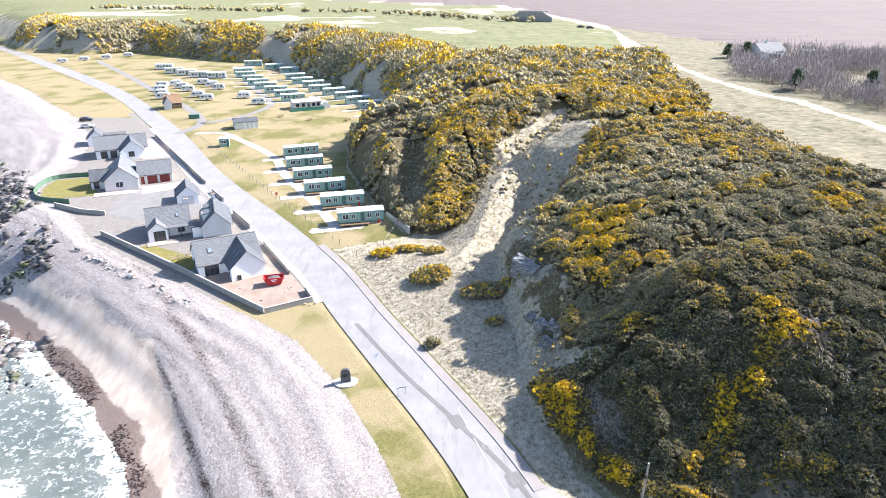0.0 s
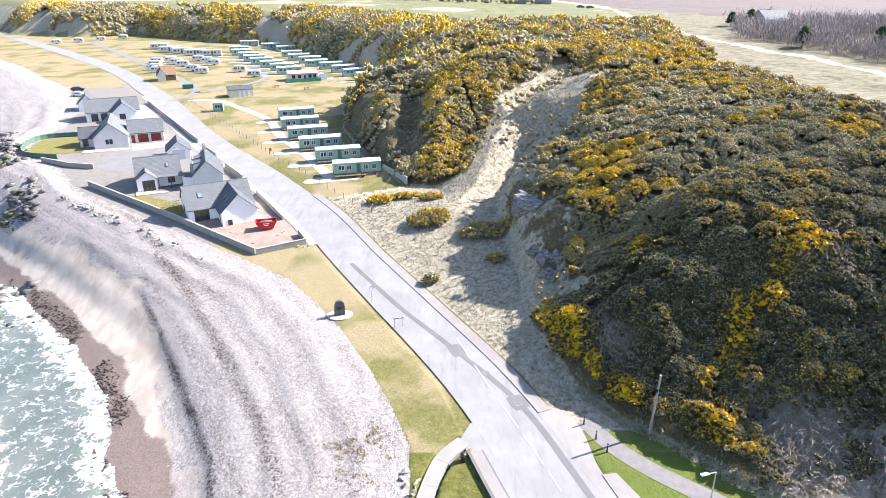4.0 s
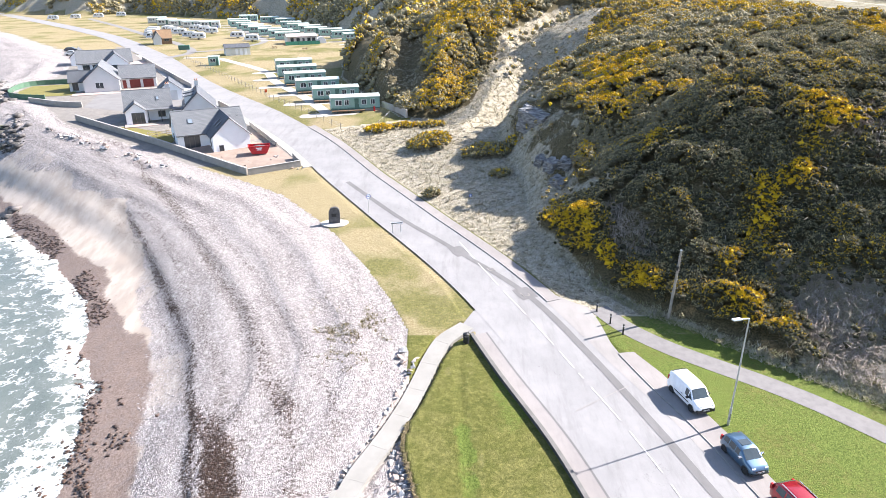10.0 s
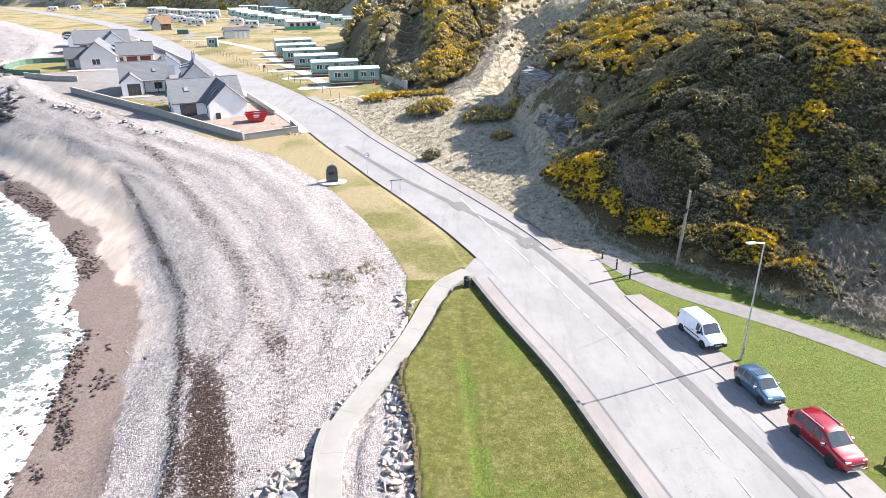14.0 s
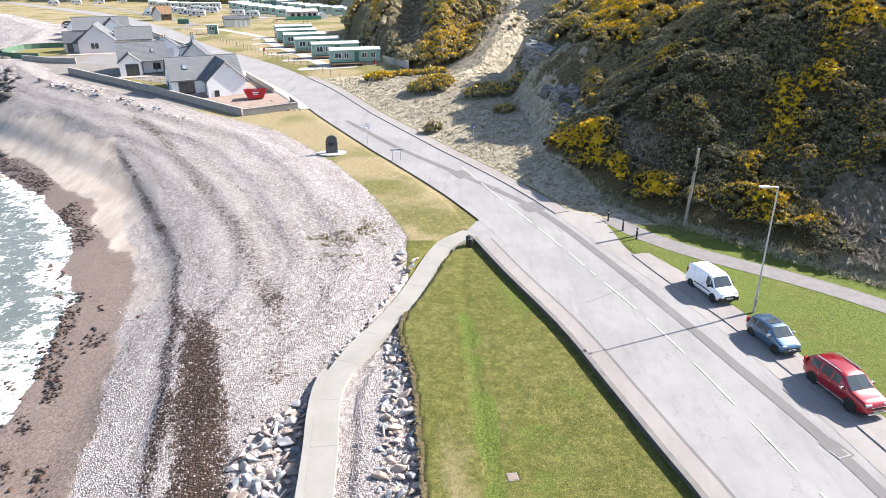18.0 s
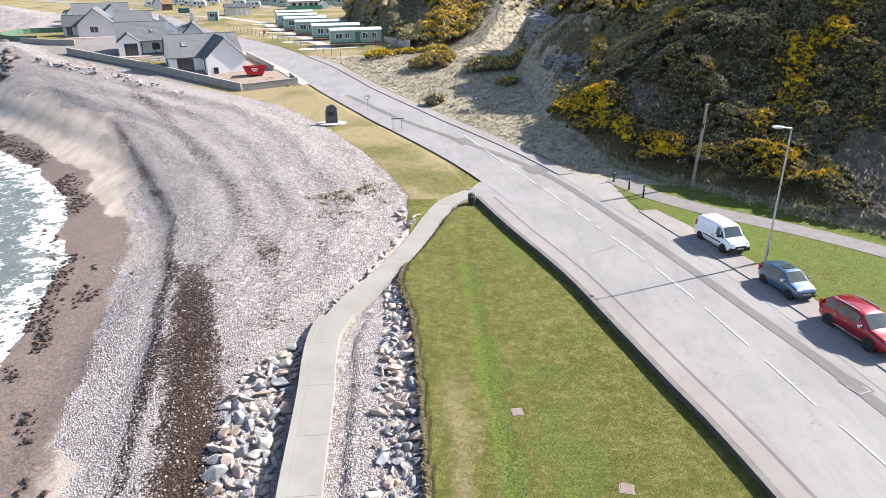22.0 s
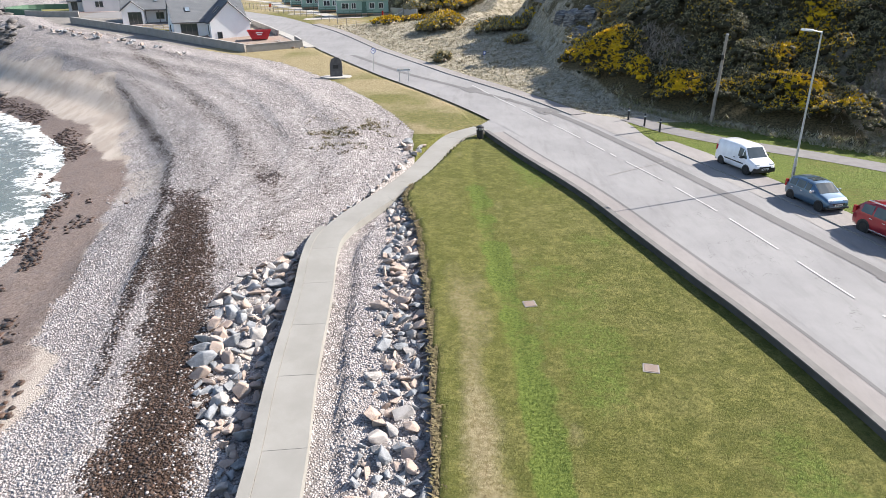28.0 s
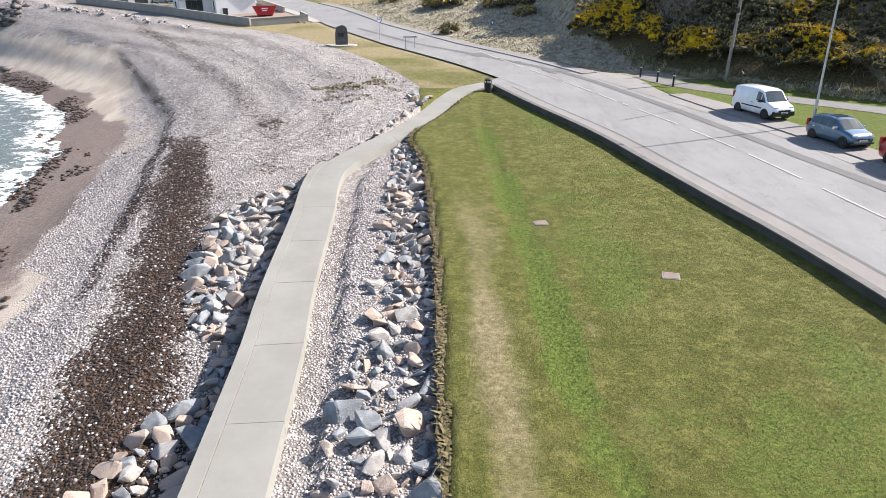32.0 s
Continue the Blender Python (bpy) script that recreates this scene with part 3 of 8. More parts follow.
    stones = m.mix(m.ramp(grain, 0.53, 0.62, 0.0, 0.42), stones, (0.15, 0.13, 0.12))
    stones = m.mix(m.ramp(grain, 0.46, 0.36, 0.0, 0.5), stones, (0.60, 0.555, 0.53))
    heap, clump = m.voronoi(2.6, "Color"), m.voronoi(5.5, "Color")
    stones = m.mix(m.ramp(heap, 0.62, 0.9, 0.0, 0.28), stones, (0.24, 0.21, 0.195))
    stones = m.mix(m.ramp(clump, 0.62, 0.95, 0.0, 0.55), stones, (0.15, 0.128, 0.118))
    stones = m.mix(m.ramp(clump, 0.35, 0.08, 0.0, 0.5), stones, (0.64, 0.60, 0.57))
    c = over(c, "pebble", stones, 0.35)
    sand = m.mix(m.ramp(m.noise(0.4, 5, 0.6, stretch=(1, 0.4, 1, -35)), 0.35, 0.65), (0.40, 0.335, 0.275), (0.53, 0.46, 0.39))
    sand = m.mix(m.ramp(m.noise(0.16, 4, 0.6, stretch=(1, 0.5, 1, -35)), 0.5, 0.66, 0.0, 0.5), sand, (0.29, 0.245, 0.215))
    c = over(c, "sand", m.mix(0.2, sand, m.mix(tiny, (0.15, 0.12, 0.1), (0.5, 0.43, 0.36))), 0.7)
    damp = m.ramp(m.math("ADD", m.attr("wet"), m.math("MULTIPLY", wob, 1.2)), 0.35, 0.65)
    brown = m.mix(m.ramp(fine, 0.3, 0.7), (0.14, 0.10, 0.08), (0.285, 0.222, 0.185))
    brown = m.mix(m.ramp(mid, 0.5, 0.65, 0.0, 0.5), brown, (0.20, 0.165, 0.15))
    c = m.mix(damp, c, m.mix(m.ramp(grain, 0.54, 0.6, 0.0, 0.7), brown, (0.06, 0.038, 0.027)))
    weed = m.mix(m.ramp(m.noise(11, 5, 0.8), 0.35, 0.7), (0.018, 0.012, 0.009), (0.075, 0.045, 0.03))
    weed = m.mix(m.ramp(m.voronoi(19, "Distance"), 0.14, 0.06, 0.0, 0.8), weed, m.mix(fine, (0.2, 0.17, 0.15), (0.5, 0.45, 0.42)))
    # weed colour, which also paints the shaded face of the steep bank
    c = m.mix(m.ramp(m.math("ADD", m.attr("kelp_and_shade"), m.math("MULTIPLY", m.math("SUBTRACT", m.noise(3.6, 6, 0.85), 0.5), 3.6)), 0.46, 0.66), c, weed)
    relief = m.math("ADD", m.math("MULTIPLY", m.noise(9, 6, 0.75), m.math("SUBTRACT", 0.7, m.math("MULTIPLY", m.attr("grass"), 0.36))), m.math("MULTIPLY", m.math("SUBTRACT", m.attr("pebble"), m.math("MULTIPLY", m.attr("sand"), 0.85)), m.math("MULTIPLY", m.ramp(cell, 0.0, 0.7, 1.0, 0.0), 0.9)))
    relief = m.math("ADD", relief, m.math("MULTIPLY", m.attr("grass"), m.math("MULTIPLY", m.noise(4.5, 6, 0.9), 1.1)))
    rough = m.math("SUBTRACT", 0.95, m.math("MULTIPLY", damp, 0.35))
    return m.done(c, rough, relief, 0.75, 0.09)


ground = build_ground(ground_material())


# ---- the sea ----
def build_sea():
    xs = axis_steps((-3000, -300, 90), (-300, -100, 5), (-100, -74, 0.6), (-74, -14, 0.34))
    ys = axis_steps((-400, 0, 25), (0, 110, 0.34), (110, 160, 1.0), (160, 900, 15), (900, 4000, 120))
    X, Y = np.meshgrid(xs, ys)
    true = line_distance(X, Y, SHORE)
    ds = true + 4.0 * (fbm(X, Y, 9, 111) - 0.5) + 1.5 * (fbm(X, Y, 2.4, 112) - 0.5)
    off = -ds
    z = SEA + 0.04 + 0.16 * np.exp(-((off - 3.2) / 1.6) ** 2) + 0.34 * np.exp(-((off - 12) / 1.8) ** 2) * fbm(X, Y, 12, 113) + 0.3 * np.exp(-((off - 22) / 2.2) ** 2) * fbm(X, Y, 14, 114)
    z = z + 1.3 * (fbm(X, Y, 7, 117, 4) - 0.48) * sstep(off, 3.5, -1.5) + (0.10 * (fbm(X, Y, 3.0, 115, 5) - 0.5) + 0.25 * (fbm(X, Y, 9, 116) - 0.5)) * sstep(off, 0, 6)
    foam = 0.64 * np.exp(-(np.maximum(off - 1.5, 0) / 3.2) ** 2) * (0.55 + 0.75 * fbm(X, Y, 6, 118))
    foam = np.maximum(foam, 0.85 * np.exp(-((off - 12.5) / 3.0) ** 2) * sstep(fbm(X, Y, 12, 113), 0.4, 0.62))
    foam = np.maximum(foam, 0.8 * np.exp(-((off - 23) / 3.0) ** 2) * sstep(fbm(X, Y, 14, 114), 0.45, 0.65))
    foam = np.maximum(foam, 0.34 * sstep(off, 34, 4))
    n, k = X.shape
    keep = true < 7.0
    i = np.arange(n * k).reshape(n, k)
    f = np.stack([i[:-1, :-1], i[:-1, 1:], i[1:, 1:], i[1:, :-1]], -1).reshape(-1, 4)
    f = f[keep.ravel()[f].all(1)]
    used = np.unique(f)
    back = np.full(n * k, -1)
    back[used] = np.arange(len(used))
    m = Nodes("sea water", 0.12, spec=0.5)
    lace = m.noise(0.75, 6, 0.75, stretch=(1, 1, 1))
    lace2 = m.voronoi(1.5, "Distance", "DISTANCE_TO_EDGE")
    ff = m.math("ADD", m.attr("foam"), m.math("MULTIPLY", m.math("SUBTRACT", lace, 0.5), 1.9))
    ff = m.math("ADD", ff, m.ramp(lace2, 0.0, 0.16, 0.16, 0.0))
    fm = m.ramp(ff, 0.45, 0.75)
    deep = m.mix(m.ramp(m.noise(0.06, 4), 0.35, 0.65), (0.095, 0.112, 0.098), (0.16, 0.172, 0.15))
    c = m.mix(fm, deep, m.mix(m.noise(1.3, 6, 0.8), (0.42, 0.44, 0.44), (0.86, 0.88, 0.89)))
    me = big_mesh("water", np.stack([X, Y, z], -1).reshape(-1, 3)[used], back[f], m.done(c, m.math("ADD", 0.1, m.math("MULTIPLY", fm, 0.6)), m.math("ADD", m.noise(3.5, 5, 0.7), fm), 0.5, 0.1), True)
    put_attr(me, "foam", foam.ravel()[used])
    return tagged(new("water", me), "grey-green sea with white surf breaking on the beach", "sea", kind="structure")


water = build_sea()


# ---- roads and paths ----
def ribbon(name, left, right, lift, material, label="", category="road", thick=0.0, drop_fn=None, across=4, kind="structure"):
    """A strip between two lines, laid on the level ground; thick: side faces downwards."""
    left, right = np.array(left), np.array(right)
    n = len(left)
    cols = [left + (right - left) * j / across for j in range(across + 1)]
    v, f = [], []
    for i in range(n):
        for j in range(across + 1):
            x, y = cols[j][i]
            v.append((x, y, float(level(y)) + (lift(y) if callable(lift) else lift)))
    w = across + 1
    for i in range(n - 1):
        for j in range(across):
            a = i * w + j
            f.append((a, a + 1, a + w + 1, a + w))
    if thick:
        base = len(v)
        for i in range(n):
            for j in (0, across):
                x, y = cols[j][i]
                v.append((x, y, float(level(y)) + (lift(y) if callable(lift) else lift) - thick))
        for i in range(n - 1):
            a, b = i * w, (i + 1) * w
            f.append((a, b, base + 2 * (i + 1), base + 2 * i))
            f.append((a + across, base + 2 * i + 1, base + 2 * (i + 1) + 1, b + across))
        f.append(tuple([base, base + 1] + [j for j in range(across, -1, -1)]))
        e = (n - 1) * w
        f.append(tuple([e + j for j in range(across + 1)] + [base + 2 * (n - 1) + 1, base + 2 * (n - 1)]))
    ob = new(name, mesh_from(name, v, f, [material]))
    return tagged(ob, label, category, kind=kind) if label else ob


def cut(line, y0, y1):
    return [p for p in line if y0 <= p[1] <= y1]


def m_asphalt(name, a, b, crack=True):
    m = Nodes(name, 0.9, spec=0.3)
    c = m.mix(m.ramp(m.noise(0.25, 5, 0.65), 0.3, 0.7), a, b)
    c = m.mix(m.ramp(m.noise(1.7, 6, 0.7, stretch=(1, 0.25, 1, 18)), 0.45, 0.75, 0.0, 0.35), c, tuple(0.6 * v for v in a))
    grain = m.noise(60, 3, 0.7)
    c = m.mix(0.3, c, m.mix(grain, tuple(0.5 * v for v in a), tuple(1.3 * v for v in b)))
    if crack:
        line = m.noise(0.22, 6, 0.55)
        c = m.mix(m.math("MULTIPLY", m.ramp(m.math("ABSOLUTE", m.math("SUBTRACT", line, 0.5)), 0.0, 0.0022, 1.0, 0.0), m.ramp(m.noise(0.12, 3), 0.5, 0.6, 0.0, 0.45)), c, (0.06, 0.057, 0.055))
        c = m.mix(m.ramp(m.noise(0.7, 5, 0.7, stretch=(1, 0.12, 1, 20)), 0.52, 0.7, 0.0, 0.4), c, (0.15, 0.143, 0.14))
    return m.done(c, 0.9, grain, 0.25, 0.01)


M_ROAD = m_asphalt("worn pale asphalt", (0.212, 0.208, 0.208), (0.272, 0.266, 0.263))
M_PATCH = m_asphalt("dark asphalt patch", (0.125, 0.121, 0.12), (0.165, 0.16, 0.158), False)
M_PAVE = m_asphalt("pinkish old tarmac pavement", (0.215, 0.197, 0.188), (0.275, 0.256, 0.245), False)
M_TRACK = varied("pale gravel track", (0.34, 0.31, 0.27), (0.45, 0.42, 0.37), 0.8, 0.95)
M_CONCRETE = varied("weathered pale concrete", (0.31, 0.295, 0.265), (0.40, 0.385, 0.35), 0.9, 0.9, fine=26)
M_KERB = varied("grey concrete kerb", (0.23, 0.215, 0.2), (0.33, 0.31, 0.29), 2.0, 0.9, rand=0.4)
M_LINE = varied("worn white road paint", (0.36, 0.353, 0.343), (0.56, 0.55, 0.535), 3.0, 0.8)
M_WALL = varied("dark weathered concrete wall", (0.045, 0.043, 0.041), (0.095, 0.09, 0.084), 0.8, 0.95, fine=14)

ROAD_L = offset_line(ROAD, -3.6)
ROAD_R = offset_line(ROAD, 3.6)
road = ribbon("road", ROAD_L, ROAD_R, 0.0, M_ROAD, "worn pale grey asphalt coast road with patched strip", across=6)

# ---- roadside: lay-by, pavements, kerbs, paint ----
def lift_line(line, d, y0, y1):
    return cut(offset_line(line, d), y0, y1)


BAY_EDGE = smooth_line([(24.5, 0), (23.2, 14), (21.3, 25.4), (19.5, 32.5), (18.2, 37.2), (16.3, 42.5), (14.9, 47.0)], 1.0)


def same_steps(a, b, n):
    def pick(line, k):
        line = np.array(line)
        s = np.concatenate([[0], np.cumsum(np.hypot(*np.diff(line, axis=0).T))])
        t = np.linspace(0, s[-1], k)
        return np.stack([np.interp(t, s, line[:, 0]), np.interp(t, s, line[:, 1])], 1)
    return pick(a, n), pick(b, n)


M_BAY = m_asphalt("pale dusty tarmac", (0.225, 0.212, 0.203), (0.285, 0.27, 0.257), False)
bay_l, bay_r = same_steps(cut(offset_line(ROAD, 3.4), 0, 58), BAY_EDGE[:-1] + [(14.6, 48.6), (14.4, 52), (13.8, 55.4), (11.6, 59)], 70)
ribbon("pavement_bay", bay_l, bay_r, 0.012, M_BAY, "pale worn tarmac parking strip beside the road", "pavement", across=3)
kerb_l, kerb_r = same_steps(offset_line(BAY_EDGE, -0.07), offset_line(BAY_EDGE, 0.09), 60)
walk_l, walk_r = same_steps(offset_line(BAY_EDGE, 0.09), offset_line(BAY_EDGE, 1.8)[:-3] + [(16.2, 47.2)], 60)
ribbon("pavement_walk", walk_l, walk_r, 0.066, M_PAVE, "pinkish tarmac pavement between kerb and grass", "pavement", thick=0.2, across=2)
ribbon("kerb_bay", kerb_l, kerb_r, 0.075, M_KERB, "low grey concrete kerb edging the parking strip", "kerb", thick=0.25, across=1)
# the narrow pavement on the landward side
PAVE_R = cut(offset_line(ROAD, 3.55), 55, 118)
ribbon("pavement_landward", PAVE_R, offset_line(PAVE_R, 1.35), 0.07, M_PAVE, "narrow pinkish tarmac pavement with grass edge", "pavement", thick=0.2, across=2)
k = offset_line(PAVE_R, -0.1)
ribbon("kerb_landward", k, offset_line(k, 0.13), 0.085, M_KERB, "grey kerb along the landward pavement", "kerb", thick=0.2, across=1)
PAVE_L2 = cut(offset_line(ROAD, -4.9), 96, 215)
ribbon("pavement_houses", PAVE_L2, offset_line(PAVE_L2, 1.3), 0.06, M_CONCRETE, "pale concrete pavement in front of the houses", "pavement", thick=0.2, across=1)
# gravel footpath at the foot of the hill
FOOTWAY = smooth_line([(14.8, 54.6), (16.6, 51.0), (19.2, 48.0), (22.0, 45.6), (26.0, 42.4), (29.6, 38.8), (36, 31), (46, 18)], 1.0)
fl, fr = offset_line(FOOTWAY, -1.0), offset_line(FOOTWAY, 1.0)
ribbon("pavement_footpath", fl, fr, 0.03, varied("grey gravel footpath", (0.145, 0.137, 0.135), (0.205, 0.195, 0.19), 1.5, 0.95, fine=30), "grey gravel footpath along the foot of the hill", "footpath", across=2)
# resurfaced trench line and square patches
TAR = smooth_line([(20.3, 18), (18.9, 25.4), (17.0, 32), (15.4, 37.5), (12.3, 47.2), (8.2, 57.7), (1.0, 68.6), (-6.0, 78.5), (-14, 91)], 1.0)
ribbon("road_trench_strip", offset_line(TAR, -0.34), offset_line(TAR, 0.34), 0.016, M_PATCH, "dark asphalt strip over a filled trench", "road", across=1)


def flat_patch(name, cx, cy, w, l, turn, lift, material, label, category="road", kind="structure"):
    c, s = math.cos(radians(turn)), math.sin(radians(turn))
    v = []
    for a, b in ((-0.5, -0.5), (0.5, -0.5), (0.62, 0.1), (0.5, 0.5), (-0.5, 0.5), (-0.58, -0.12)):
        x, y = cx + a * w * c - b * l * s, cy + a * w * s + b * l * c
        v.append((x, y, float(level(y)) + lift))
    return tagged(new(name, mesh_from(name, v, [tuple(range(6))], [material])), label, category, kind=kind)


for cx, cy, w, l in ((8.2, 57.6, 1.7, 2.3), (1.8, 67.6, 1.5, 2.6), (19.0, 25.2, 0.85, 1.3)):
    flat_patch("road_patch", cx, cy, w, l, 24, 0.02, M_PATCH, "dark square asphalt patch in the road")
crossjoint = [(9.9, 39.6), (12.4, 41.2), (14.6, 42.6)]
ribbon("road_joint", offset_line(crossjoint, -0.04), offset_line(crossjoint, 0.04), 0.026, M_BAY, "pale sealed joint across the road", "road", across=1)
# broken centre line
CENTRE = smooth_line([(17.9, 17), (17.1, 21.2), (16.47, 23.8), (15.55, 28.3), (14.4, 33.4), (12.93, 38.57), (11.3, 43.35), (9.6, 48.4), (7.8, 53.5), (5.9, 58.7), (3.7, 65), (1.8, 70.6), (0.5, 73)], 0.25)


def dashes():
    for y0, y1 in ((18.6, 22.6), (23.7, 27.35), (28.3, 32.4), (33.3, 37.6), (38.55, 42.4), (43.35, 44.4), (44.8, 47.45), (48.4, 52.6), (53.4, 58.3), (59.3, 64.6), (65.5, 70.3)):
        r = [p for p in CENTRE if y0 <= p[1] <= y1]
        r = r[:-2:4] + [r[-1]]
        ribbon("road_marking", offset_line(r, -0.05), offset_line(r, 0.05), 0.022, M_LINE, "worn white centre-line dash on the road", "road marking", across=1)


dashes()

# ---- the low wall between lawn and pavement ----
WALL = smooth_line([(2.55, 49.9), (4.6, 43.9), (7.5, 36.2), (9.35, 29.6), (10.55, 25.2), (11.65, 21.2), (13.0, 14), (14.4, 2), (15.2, -15)], 1.2)
# asphalt apron, pavement and dark seam between the wall and the carriageway
apron_l, apron_r = same_steps(offset_line(WALL, -1.3)[::-1], cut(offset_line(ROAD, -3.5), -14, 49.2), 70)
ribbon("road_apron", apron_l, apron_r, -0.003, M_ROAD, "worn pale asphalt edge of the carriageway", across=2)
flat_end = [(2.5, 49.9), (4.6, 44.2), (6.6, 46.2), (6.4, 51.0), (4.3, 55.2), (2.9, 54.2), (1.9, 52.0)]
tagged(new("road_apron_end", mesh_from("road_apron_end", [(x, y, float(level(y)) - 0.006) for x, y in flat_end], [tuple(range(7))], [M_ROAD])), "worn asphalt where the path meets the road", "road", kind="structure")
ribbon("pavement_seaward", offset_line(WALL, -0.12), offset_line(WALL, -1.42), 0.02, M_PAVE, "pale grey tarmac pavement beside the low wall", "pavement", thick=0.2, across=2)
ribbon("road_seam", offset_line(WALL, -1.36), offset_line(WALL, -1.52), 0.026, M_PATCH, "dark worn seam between pavement and road", "road", across=1)


def wall_strip(name, line, height, below, width, material, label, cap=0.0, cap_mat=None, z_of=level):
    """An upright wall along a line, with an optional coping."""
    a, b = offset_line(line, -width / 2), offset_line(line, width / 2)
    v, f = [], []
    n = len(line)
    for (ax, ay), (bx, by), (cx, cy) in zip(a, b, line):
        z = float(z_of(cy))
        v += [(ax, ay, z - below), (ax, ay, z + height), (bx, by, z + height), (bx, by, z - below)]
    for i in range(n - 1):
        p, q = 4 * i, 4 * i + 4
        f += [(p, q, q + 1, p + 1), (p + 1, q + 1, q + 2, p + 2), (p + 2, q + 2, q + 3, p + 3)]
    f += [(0, 1, 2, 3), (4 * n - 1, 4 * n - 2, 4 * n - 3, 4 * n - 4)]
    ob = tagged(new(name, mesh_from(name, v, f, [material])), label, "wall", kind="structure")
    if cap:
        a, b = offset_line(line, -width / 2 - 0.03), offset_line(line, width / 2 + 0.03)
        v, f = [], []
        for (ax, ay), (bx, by), (cx, cy) in zip(a, b, line):
            z = float(z_of(cy)) + height + 0.003
            v += [(ax, ay, z), (ax, ay, z + cap), (bx, by, z + cap), (bx, by, z)]
        f = []
        for i in range(n - 1):
            p, q = 4 * i, 4 * i + 4
            f += [(p, q, q + 1, p + 1), (p + 1, q + 1, q + 2, p + 2), (p + 2, q + 2, q + 3, p + 3), (p, p + 3, q + 3, q)]
        f += [(0, 1, 2, 3), (4 * n - 1, 4 * n - 2, 4 * n - 3, 4 * n - 4)]
        top = new("coping", mesh_from("coping", v, f, [cap_mat or material]))
        top.parent = ob
    return ob


wall_strip("wall_roadside", WALL, 0.24, 1.1, 0.26, M_WALL, "low dark concrete wall between lawn and pavement", 0.05, varied("grey coping", (0.10, 0.096, 0.09), (0.165, 0.158, 0.148), 1.2))
flat = box(-0.12, 0.12, -0.16, 0.16, 0, 0.02, 0.004)


# ---- concrete sea path, slab by slab ----
def path_slabs():
    holder = thing("path_seaward", pose(0, 0, 0), "pale concrete path in slabs above the shingle", "path", kind="structure")
    line = smooth_line(PATH[:-1:3], 0.45)
    width = lambda y: float(np.interp(y, [0, 30, 34, 50], [1.32, 1.34, 1.5, 1.55]))
    i = 0
    while i < len(line) - 2:
        j = min(len(line) - 1, i + 7)
        seg = line[i:j + 1]
        a = [p for p in seg]
        left, right = [], []
        for k in range(i, j + 1):
            p0, p1 = line[max(0, k - 1)], line[min(len(line) - 1, k + 1)]
            dx, dy = p1[0] - p0[0], p1[1] - p0[1]
            n = math.hypot(dx, dy)
            w = width(line[k][1]) / 2
            x, y = line[k]
            if k == i:
                x, y = x + 0.012 * dx / n, y + 0.012 * dy / n
            left.append((x - w * dy / n, y + w * dx / n))
            right.append((x + w * dy / n, y - w * dx / n))
        bob = 0.006 * math.sin(i * 1.7)
        lift = lambda y, bob=bob: bob + float(np.interp(y, [42, 50.5], [-0.33, 0.03]))
        ob = ribbon("slab", left, right, lift, M_SLAB, thick=0.5, across=1)
        ob.parent = holder
        i = j
    # the raised edge towards the beach
    edge = [p for p in offset_line(line, 0.87) if p[1] < 32.6]
    a, b = offset_line(edge, -0.195), offset_line(edge, 0.18)
    e = ribbon("edge_beam", a, b, -0.30, M_SLAB, thick=2.0, across=1)
    e.parent = holder
    return holder


def m_slab():
    m = Nodes("pale concrete slab", 0.9, spec=0.3)
    c = m.mix(m.ramp(m.noise(0.5, 5, 0.65), 0.3, 0.7), (0.215, 0.206, 0.185), (0.275, 0.265, 0.242))
    c = m.mix(m.ramp(m.noise(2.2, 5, 0.7), 0.55, 0.75, 0.0, 0.4), c, (0.22, 0.21, 0.185))
    c = m.mix(m.math("MULTIPLY", m.objrand(), 0.35), c, (0.21, 0.205, 0.19))
    g = m.noise(40, 4, 0.7)
    c = m.mix(0.2, c, m.mix(g, (0.18, 0.17, 0.15), (0.46, 0.45, 0.41)))
    return m.done(c, 0.9, g, 0.2, 0.01)


M_SLAB = m_slab()
path_slabs()

# ---- materials of things ----
M_BLACK = varied("black plastic", (0.012, 0.012, 0.013), (0.03, 0.03, 0.03), 4, 0.5)
M_RUBBER = varied("tyre rubber", (0.015, 0.015, 0.015), (0.03, 0.03, 0.03), 8, 0.85)
M_ALLOY = varied("alloy wheel", (0.35, 0.35, 0.36), (0.5, 0.5, 0.51), 5, 0.35, 0.8)
M_STEEL = varied("galvanised steel", (0.42, 0.43, 0.44), (0.55, 0.56, 0.57), 3, 0.45, 0.6)
M_WHITE_PAINT = varied("white paint", (0.74, 0.75, 0.76), (0.82, 0.82, 0.82), 1.0, 0.45, bump=0.02)
M_POLE = varied("grey weathered timber", (0.22, 0.19, 0.16), (0.36, 0.32, 0.27), 2.0, 0.9, fine=30)
M_WOOD = varied("brown stained timber", (0.12, 0.07, 0.04), (0.22, 0.135, 0.08), 3.0, 0.8, fine=40)
M_PALEWOOD = varied("pale new timber", (0.42, 0.33, 0.22), (0.55, 0.45, 0.32), 3.0, 0.8, fine=40)
M_DARKSTONE = varied("dark slate stone", (0.06, 0.06, 0.065), (0.13, 0.125, 0.125), 2.0, 0.8, fine=15, bump=0.4)
M_PALESTONE = varied("pale flagstone", (0.34, 0.32, 0.29), (0.46, 0.44, 0.41), 1.5, 0.9)
M_LAMP = varied("lamp glass", (0.6, 0.6, 0.58), (0.75, 0.75, 0.72), 4, 0.2)
M_SIGNBLUE = varied("blue sign paint", (0.02, 0.06, 0.28), (0.03, 0.08, 0.33), 4, 0.4)


